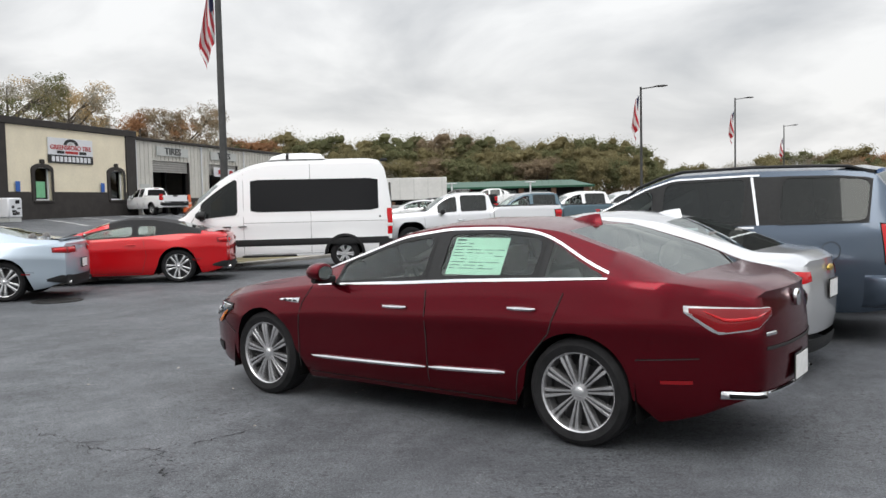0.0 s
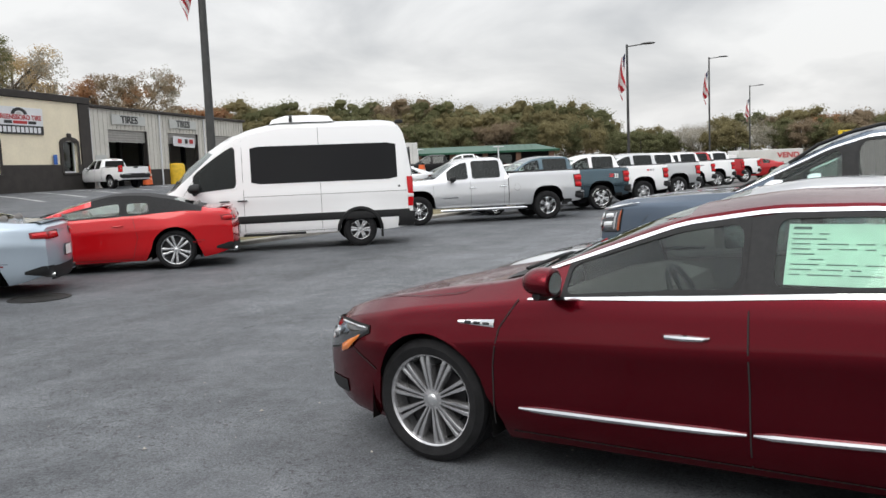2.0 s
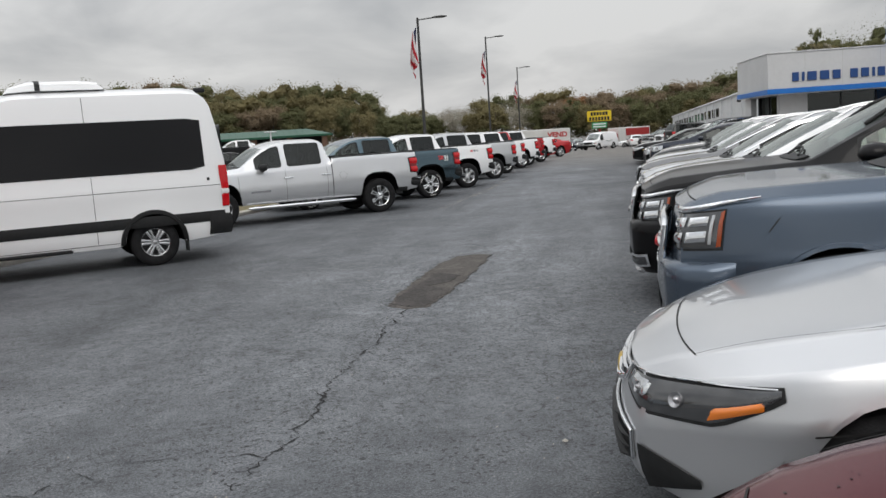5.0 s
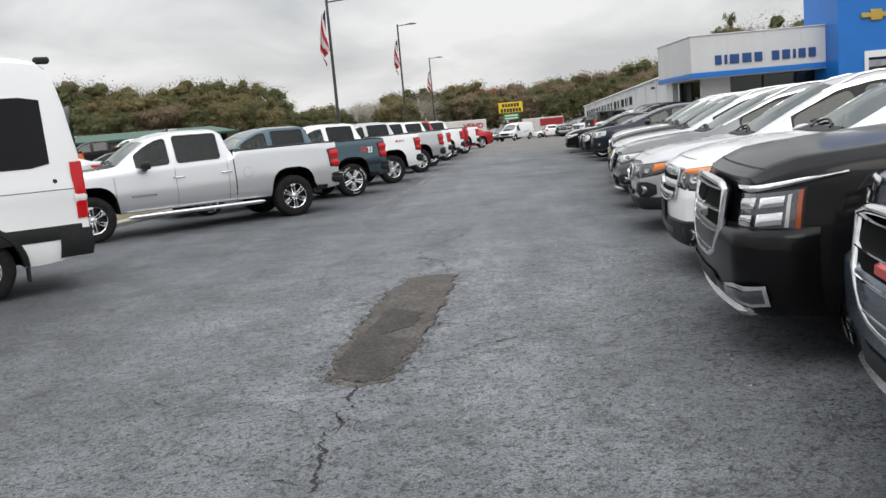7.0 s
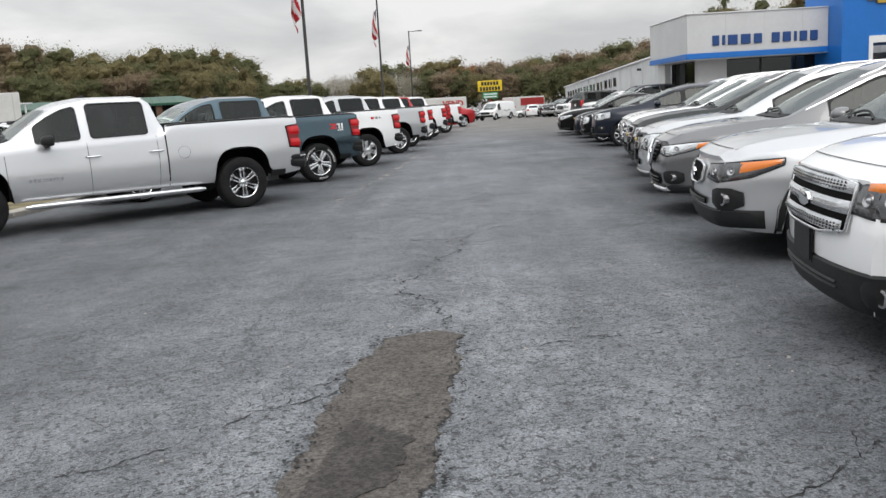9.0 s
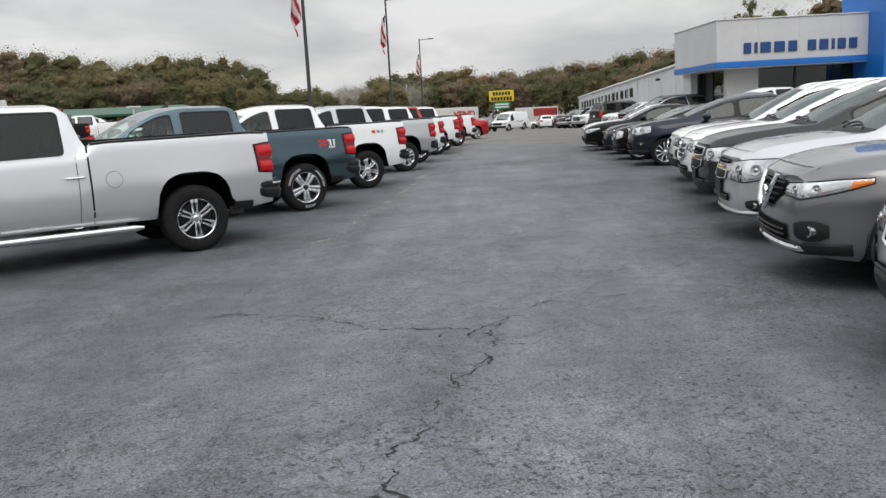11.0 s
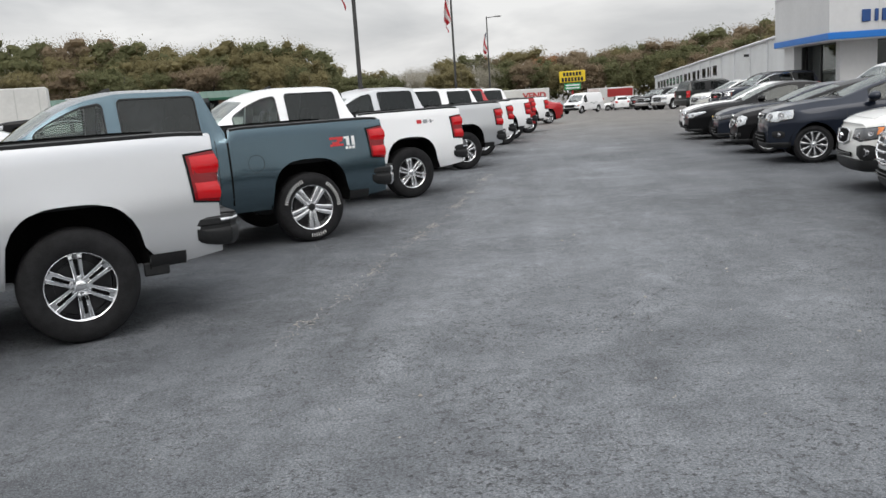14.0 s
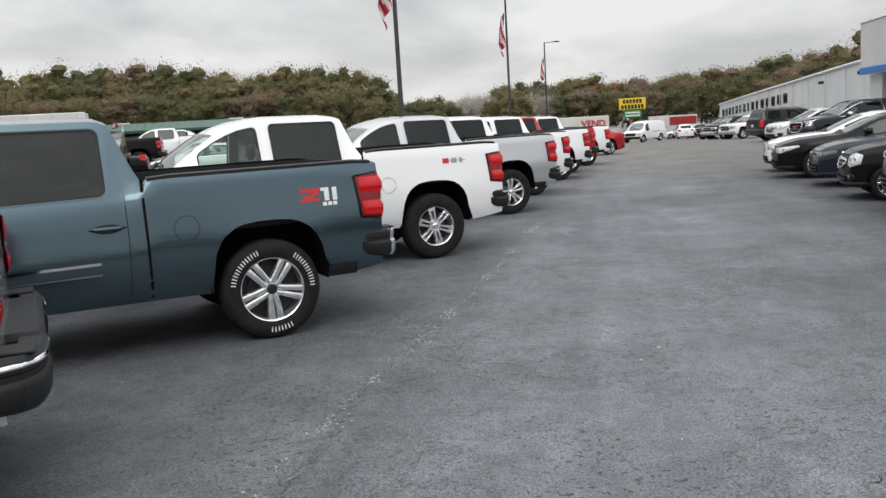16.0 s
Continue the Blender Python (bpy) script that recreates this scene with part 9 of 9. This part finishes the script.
show = thing("showroom", show_m, "pale grey car showroom with a bright blue band and glass front", "building")
FW, SD = 8.45, 7.6
part("fascia", Mesh().box(0, FW, 0.0, SD, 3.62, 5.85, 0.02), PANEL, show)
part("blue_band", Mesh().box(-0.06, FW, -0.06, SD, 3.30, 3.62, 0.02), BLUE, show)
for x in np.arange(2.3, FW, 2.3):
    part("cladding_joint", Mesh().box(x - 0.012, x + 0.012, -0.006, 0.0, 3.62, 5.85), SIGN_GREY, show)
part("soffit", Mesh().box(0.0, FW, 0.0, SD, 3.26, 3.30), BOARD, show)
part("coping", Mesh().box(-0.05, FW + 0.05, -0.05, SD, 5.85, 5.93, 0.02), PANEL, show)
part("pier", Mesh().box(1.1, 2.9, 1.4, 1.9, -0.5, 3.28), PANEL, show)
part("end_pier", Mesh().box(0.5, 0.9, 6.0, 7.5, -0.5, 3.28), PANEL, show)
SHOP_GLASS = window_glass("showroom_glass", (0.22, 0.24, 0.25), 1.6)
for i in range(4):
    x = 2.9 + i * 2.2
    part("glass_front", Mesh().box(x, x + 2.15, 1.6, 1.63, 0.0, 3.25), SHOP_GLASS, show, "dark showroom glass")
    part("mullion", Mesh().box(x + 2.13, x + 2.22, 1.55, 1.7, 0.0, 3.25), BLACK_SIGN, show)
for i in range(2):
    y = 1.9 + i * 2.1
    part("side_glass", Mesh().box(1.2, 1.23, y, y + 2.05, 0.0, 3.25), SHOP_GLASS, show, "dark showroom glass")
    part("mullion", Mesh().box(1.15, 1.3, y + 2.03, y + 2.12, 0.0, 3.25), BLACK_SIGN, show)
part("interior_wall", Mesh().box(1.4, 24, 7.3, 7.5, -0.5, 3.28), plain("showroom_inside", (0.10, 0.10, 0.10), 0.8, amount=0.3, scale=1), show)
part("floor_slab", Mesh().box(0.8, 24, 1.4, 7.5, -0.5, 0.1), SIGN_GREY, show)
LW = [0.44, 0.18, 0.62, 0.62, 0.52, 0, 0.50, 0.52, 0.18, 0.48, 0.48]
x = 1.5
for w in LW:
    if w:
        part("letter_bar", Mesh().box(x, x + w * 0.92, -0.09, 0.0, 4.04, 4.60, 0.02), LETTER_BLUE, show)
    x += (w + 0.155) if w else 0.40
tower = part("entrance_tower", wall_with_holes(Mesh(), FW, FW + 7.5, -0.5, 8.6, [(FW + 1.8, FW + 5.7, -0.6, 3.6)], -1.6, 3.0), BLUE, show, "bright blue entrance tower", sharp=0)
part("tower_lining", wall_with_holes(Mesh(), FW + 1.55, FW + 5.95, -0.5, 4.0, [(FW + 1.8, FW + 5.7, -0.6, 3.6)], -1.68, -1.6), CHROME, tower, sharp=0)
bt = Mesh()
gx, gz = FW + 2.3, 6.1
bt.box(gx - 0.9, gx + 0.9, -1.72, -1.6, gz - 0.14, gz + 0.14, 0.02)
bt.box(gx - 0.35, gx + 0.35, -1.73, -1.6, gz - 0.32, gz + 0.32, 0.02)
part("gold_emblem", bt, GOLD, tower)
part("far_fascia", Mesh().box(FW + 7.5, FW + 22, 0.0, SD, 3.3, 5.9), PANEL, show)

W0, W1 = Vector((42.2, 60.5)), Vector((80.3, 149.0))
wd = math.degrees(math.atan2((W1 - W0).y, (W1 - W0).x))
WLEN = (W1 - W0).length
ware = thing("warehouse", pose(W0.x, W0.y, 0.0, 0, 0, wd), "long white metal warehouse with small dark windows", "building")


def eave(x):
    return 5.35 - 2.3 * (x / WLEN) ** 1.1


wm_ = Mesh()
sx = np.linspace(0, WLEN, 25)
wm_.rings([[(x, 0, -3.0), (x, 0, eave(x)), (x, -9.0, eave(x) + 1.0), (x, -18, eave(x)), (x, -18, -3)] for x in sx], closed=False)
part("wall", wm_, WHITE_WALL, ware, sharp=20)
part("gutter", Mesh().tube([(x, 0.10, eave(x) + 0.02) for x in sx], 0.12, 8), BOARD, ware)
cap = Mesh().add([(0, 0, -3), (0, 0, eave(0)), (0, -9, eave(0) + 1), (0, -18, eave(0)), (0, -18, -3)], [(0, 1, 2, 3, 4)])
part("gable", cap, WHITE_WALL, ware, sharp=0)
for x in np.arange(6, WLEN, 6.2):
    part("downpipe", Mesh().tube([(x, 0.09, -2.6), (x, 0.09, eave(x))], 0.06, 6), BOARD, ware)
for i in range(15):
    x = 47 + i * 3.2
    z = eave(x) - 1.5
    w = part("window", Mesh().box(x - 0.95, x + 0.95, 0.0, 0.06, z - 0.55, z + 0.55, 0.01), BLACK_SIGN, ware, "small dark window")
    part("pane", Mesh().box(x - 0.62, x + 0.62, 0.06, 0.08, z - 0.34, z + 0.34), PANE, w)
    d = part("loading_door", Mesh().box(x - 1.3, x + 1.3, 0.0, 0.05, z - 3.4, z - 1.0), GLOOM_BLACK, ware)
for x in (20.0, 31.5):
    part("wall_lamp", Mesh().box(x - 0.15, x + 0.15, 0.0, 0.45, eave(x) - 1.0, eave(x) - 0.75, 0.04), BLACK_SIGN, ware)

# ---- parked vehicles ----
HL, HR = 193.4, 149.1


def nose(y, back=0.05):
    return lambda sh: (sh.x0 - back, y)


def put(d, paint, label, category, ref, at, heading, group, name=None):
    return vehicle(d, P[paint], label, category, ref, at, heading, lay(*at), group, name)


RIGHT, LEFT, FAR = "cars facing the lane", "vehicles backed to the lane", "vehicles farther off in the lot"
put(LACROSSE, "dark_red", "dark red saloon with chrome strips and a price sheet", "car", LFW, (-0.727, 6.234), HR, RIGHT)
put(MALIBU, "moon_silver", "bright silver saloon with slim dark headlights", "car", nose(0.36), (-0.16, 9.32), HR, RIGHT)
HIGH_NOSE = dict(YUKON, lamp_up=0.075, belt=[(0, 1.09), (0.2, 1.145), (0.6, 1.175), (1.5, 1.19), (3.0, 1.19), (4.2, 1.22), (4.95, 1.25), (5.18, 1.22)],
                 top=[(0, 1.11), (0.08, 1.16), (0.3, 1.215), (1.0, 1.255), (1.5, 1.275), (2.35, 1.75), (2.7, 1.875), (3.6, 1.90), (4.5, 1.88), (4.82, 1.84), (4.93, 1.77), (5.08, 1.43), (5.18, 1.26)])
put(HIGH_NOSE, "slate", "large slate blue sport utility with chrome grille", "car", nose(0.60, 0.06), (1.10, 11.08), HR, RIGHT)
put(dict(YUKON, bright=False, lamp_up=-0.03), "black", "large gloss black sport utility with barred grille", "car", nose(0.0, 0.0), (2.31, 13.91), HR, RIGHT)
put(EXPLORER, "white", "white crossover with broad silver grille and black lower bumper", "car", nose(0.0, 0.0), (3.52, 16.13), HR, RIGHT)
put(SORENTO, "silver", "silver crossover with amber headlight corners and round fog lamps", "car", nose(0.0, 0.0), (4.85, 18.74), HR, RIGHT)
put(ROGUE, "grey", "dark grey crossover with a v-shaped grille", "car", nose(0.0, 0.0), (6.05, 21.05), HR, RIGHT)
put(CAPTIVA, "silver", "pale silver crossover with split grille and gold badge", "car", nose(0.0, 0.0), (7.22, 23.05), HR, RIGHT)
put(EQUINOX, "charcoal", "charcoal crossover with split grille beside a silver one", "car", nose(0.0, 0.0), (8.52, 25.13), HR, RIGHT)
put(SANTAFE, "white", "white crossover with chrome barred grille", "car", nose(0.0, 0.0), (9.68, 26.98), HR, RIGHT)
put(SORENTO, "pearl", "pearl white crossover with clear headlights", "car", nose(0.0, 0.0), (10.95, 29.0), HR, RIGHT)
put(SOUL, "navy", "dark navy boxy small crossover with bright wheels", "car", LFW, (13.11, 32.05), HR, RIGHT)
put(MINI, "black", "small black hatchback with chrome grille and round lamps", "car", nose(0.55, 0.12), (13.68, 34.92), HR, RIGHT, "hatchback_car")
put(DARK_COUPE, "navy", "low dark navy coupe with narrow grille", "car", LFW, (15.45, 36.68), HR, RIGHT)
put(DARK_SALOON, "black", "black saloon with slim headlights and small grille", "car", LFW, (16.30, 39.26), HR, RIGHT)
put(dict(DARK_SALOON, L=4.9), "white", "white saloon beside a black one", "car", LFW, (17.45, 41.3), HR, RIGHT)

put(CAMARO, "ice_blue", "pale ice blue coupe with rear spoiler", "car", LRW, (-7.5, 13.15), HL, LEFT)
put(CAMARO_SOFT, "red", "bright red convertible with closed black soft top", "car", LRW, (-5.70, 16.37), HL, LEFT, "convertible_car")
put(SPRINTER, "white", "white high-roofed passenger van with black side glass", "van", LRW, (-2.80, 19.61), HL, LEFT)
put(TRUCK_SILVER, "bright_silver", "silver crew cab pickup with chrome step bars and wheels", "pickup", LRW, (1.85, 26.0), HL, LEFT)
put(TRUCK_BLUE, "steel_blue", "steel blue pickup with red badge and white marked tyres", "pickup", LRW, (3.95, 29.44), HL, LEFT)
put(TRUCK_WHITE, "white", "white crew cab pickup with red side badge", "pickup", LRW, (6.04, 32.8), HL, LEFT)
put(TRUCK_PLAIN, "silver", "silver pickup with bright five-spoke wheels", "pickup", LRW, (8.4, 37.1), HL, LEFT)
put(TRUCK_WHITE, "white", "white pickup parked beside a silver one", "pickup", LRW, (10.07, 40.65), HL, LEFT)
put(TRUCK_PLAIN, "white", "white pickup in the middle of the row", "pickup", LRW, (12.27, 44.73), HL, LEFT)
put(TRUCK_PLAIN, "maroon", "red pickup between white ones", "pickup", LRW, (13.65, 47.5), HL, LEFT)
put(TRUCK_PLAIN, "white", "white pickup near the end of the row", "pickup", LRW, (15.75, 51.1), HL, LEFT)
put(CAMARO, "maroon", "small red car at the end of the row", "car", LRW, (20.6, 60.0), HL, LEFT)
put(RANGER, "white", "small white pickup with red door lettering by the workshop", "pickup", LRW, (-20.0, 46.85), 146, FAR, "small_pickup")

# farther off
put(YUKON, "navy", "large dark navy sport utility near the showroom", "car", nose(0.0), (28.4, 56.8), 172, FAR)
put(dict(YUKON, bright=False), "charcoal", "large charcoal sport utility with its tail to the lane", "car", lambda sh: (sh.x0 - sh.L, 0), (32.4, 66.4), -8, FAR)
put(SANTAFE, "pearl", "pearl white crossover before the warehouse", "car", nose(0.0), (30.0, 61.2), 172, FAR)
put(TRUCK_PLAIN, "white", "white pickup nose out by the warehouse", "pickup", nose(0.0), (40.4, 82.3), 185, FAR)
put(TRUCK_PLAIN, "black", "black pickup with bright wheels by the warehouse", "pickup", nose(0.0), (40.8, 85.6), 188, FAR)
put(YUKON, "black", "black sport utility far down the lot", "car", nose(0.0), (43.0, 90.5), 190, FAR)
put(SANTAFE, "white", "white crossover far down the lot", "car", lambda sh: (sh.x0 - sh.L, 0), (52.5, 110.1), 70, FAR)
put(DARK_SALOON, "white", "white saloon far down the lot", "car", nose(0.0), (52.0, 115.0), 160, FAR)
put(EQUINOX, "silver", "silver crossover far down the lot", "car", nose(0.0), (56.5, 119.0), 200, FAR)
put(DARK_SALOON, "silver", "silver saloon far down the lot", "car", nose(0.0), (57.0, 112.0), 230, FAR)
put(SOUL, "grey", "dark grey small car near the box truck", "car", nose(0.0), (42.6, 106.0), -100, FAR)
put(ROGUE, "navy", "dark crossover near the box truck", "car", nose(0.0), (39.8, 103.0), -100, FAR)
put(CARGO_VAN, "white", "white cargo van driving lane side, facing the camera way", "van", nose(0.0), (40.0, 98.4), 214, FAR)
put(TRUCK_WHITE, "white", "white pickup roof behind the row of crossovers", "pickup", nose(0.0), (24.6, 44.6), 172, FAR)
put(TRUCK_PLAIN, "white", "white pickup behind the row of crossovers", "pickup", nose(0.0), (25.2, 40.6), 160, FAR)
put(TRUCK_PLAIN, "black", "black pickup across the verge", "pickup", LRW, (-1.0, 62.6), 183, FAR)
put(TRUCK_PLAIN, "white", "white pickup across the verge", "pickup", LRW, (1.2, 69.0), 183, FAR)
put(SOUL, "white", "white boxy car across the verge", "car", LRW, (0.2, 75.4), 183, FAR)
put(MALIBU, "silver", "grey saloon beyond the verge", "car", LRW, (-3.2, 48.6), 186, FAR)
put(DARK_SALOON, "black", "black saloon beyond the verge", "car", LRW, (-0.6, 53.6), 186, FAR)
put(MALIBU, "pearl", "white saloon beyond the verge", "car", LRW, (3.4, 57.5), 186, FAR)

# box trailer truck with a red word on its side
bx = thing("box_truck", pose(37.4, 97.4, lay(37.4, 97.4), 0, 0, 193), "white box truck with a red word on its side", "truck", FAR)
part("box", Mesh().box(0.0, 8.0, -2.3, 0.0, 0.55, 2.75, 0.05), WHITE_BOX, bx)
part("chassis", Mesh().box(0.1, 9.0, -1.6, -0.7, 0.40, 0.55), UNDER, bx)
part("cab", Mesh().rings([[(x, -2.2, z), (x, -0.1, z), (x, -0.15, z2), (x, -2.15, z2)] for x, z, z2 in ((8.1, 0.5, 2.3), (9.0, 0.5, 2.35), (9.7, 0.5, 1.6), (10.5, 0.5, 1.4))], caps=True), P["white"], bx)
part("edge_trim", Mesh().box(-0.012, 0.05, -2.28, 0.012, 0.56, 2.74), GREY_ALLOY, bx)
for x in (1.3, 9.5):
    for y in (-2.1, -0.2):
        w = part("wheel", wheel_meshes(0.45, 0.27, 0.28, "six")[0], None, bx)
        w.matrix_basis = pose(x, y, 0.45, 0, 0, 0 if y > -1 else 180)
vt = letters("VEND", 1.0, 0.01, 0.03)
vt.materials.append(RED_INK)
o = part("word", vt, None, bx)
o.matrix_basis = pose(1.85, 0.015, 2.05, 90, 0, 180) @ Matrix.Diagonal((1.05, 0.8, 1, 1))
rb = thing("delivery_truck", pose(60.5, 128.0, lay(60, 128), 0, 0, 200), "red and white delivery truck at the end of the lot", "truck", FAR)
part("box", Mesh().box(-3.5, 3.5, -1.2, 1.2, 0.9, 3.0, 0.05), WHITE_BOX, rb)
part("red_panel", Mesh().box(-3.3, 2.0, 1.2, 1.22, 1.7, 2.8), RED_POST, rb)
part("cab", Mesh().box(3.5, 5.3, -1.05, 1.05, 0.5, 2.2, 0.15), P["maroon"], rb)
for x in (-2.2, 4.4):
    for y in (-1.0, 1.0):
        w = part("wheel", wheel_meshes(0.45, 0.27, 0.28, "six")[0], None, rb)
        w.matrix_basis = pose(x, y, 0.45)
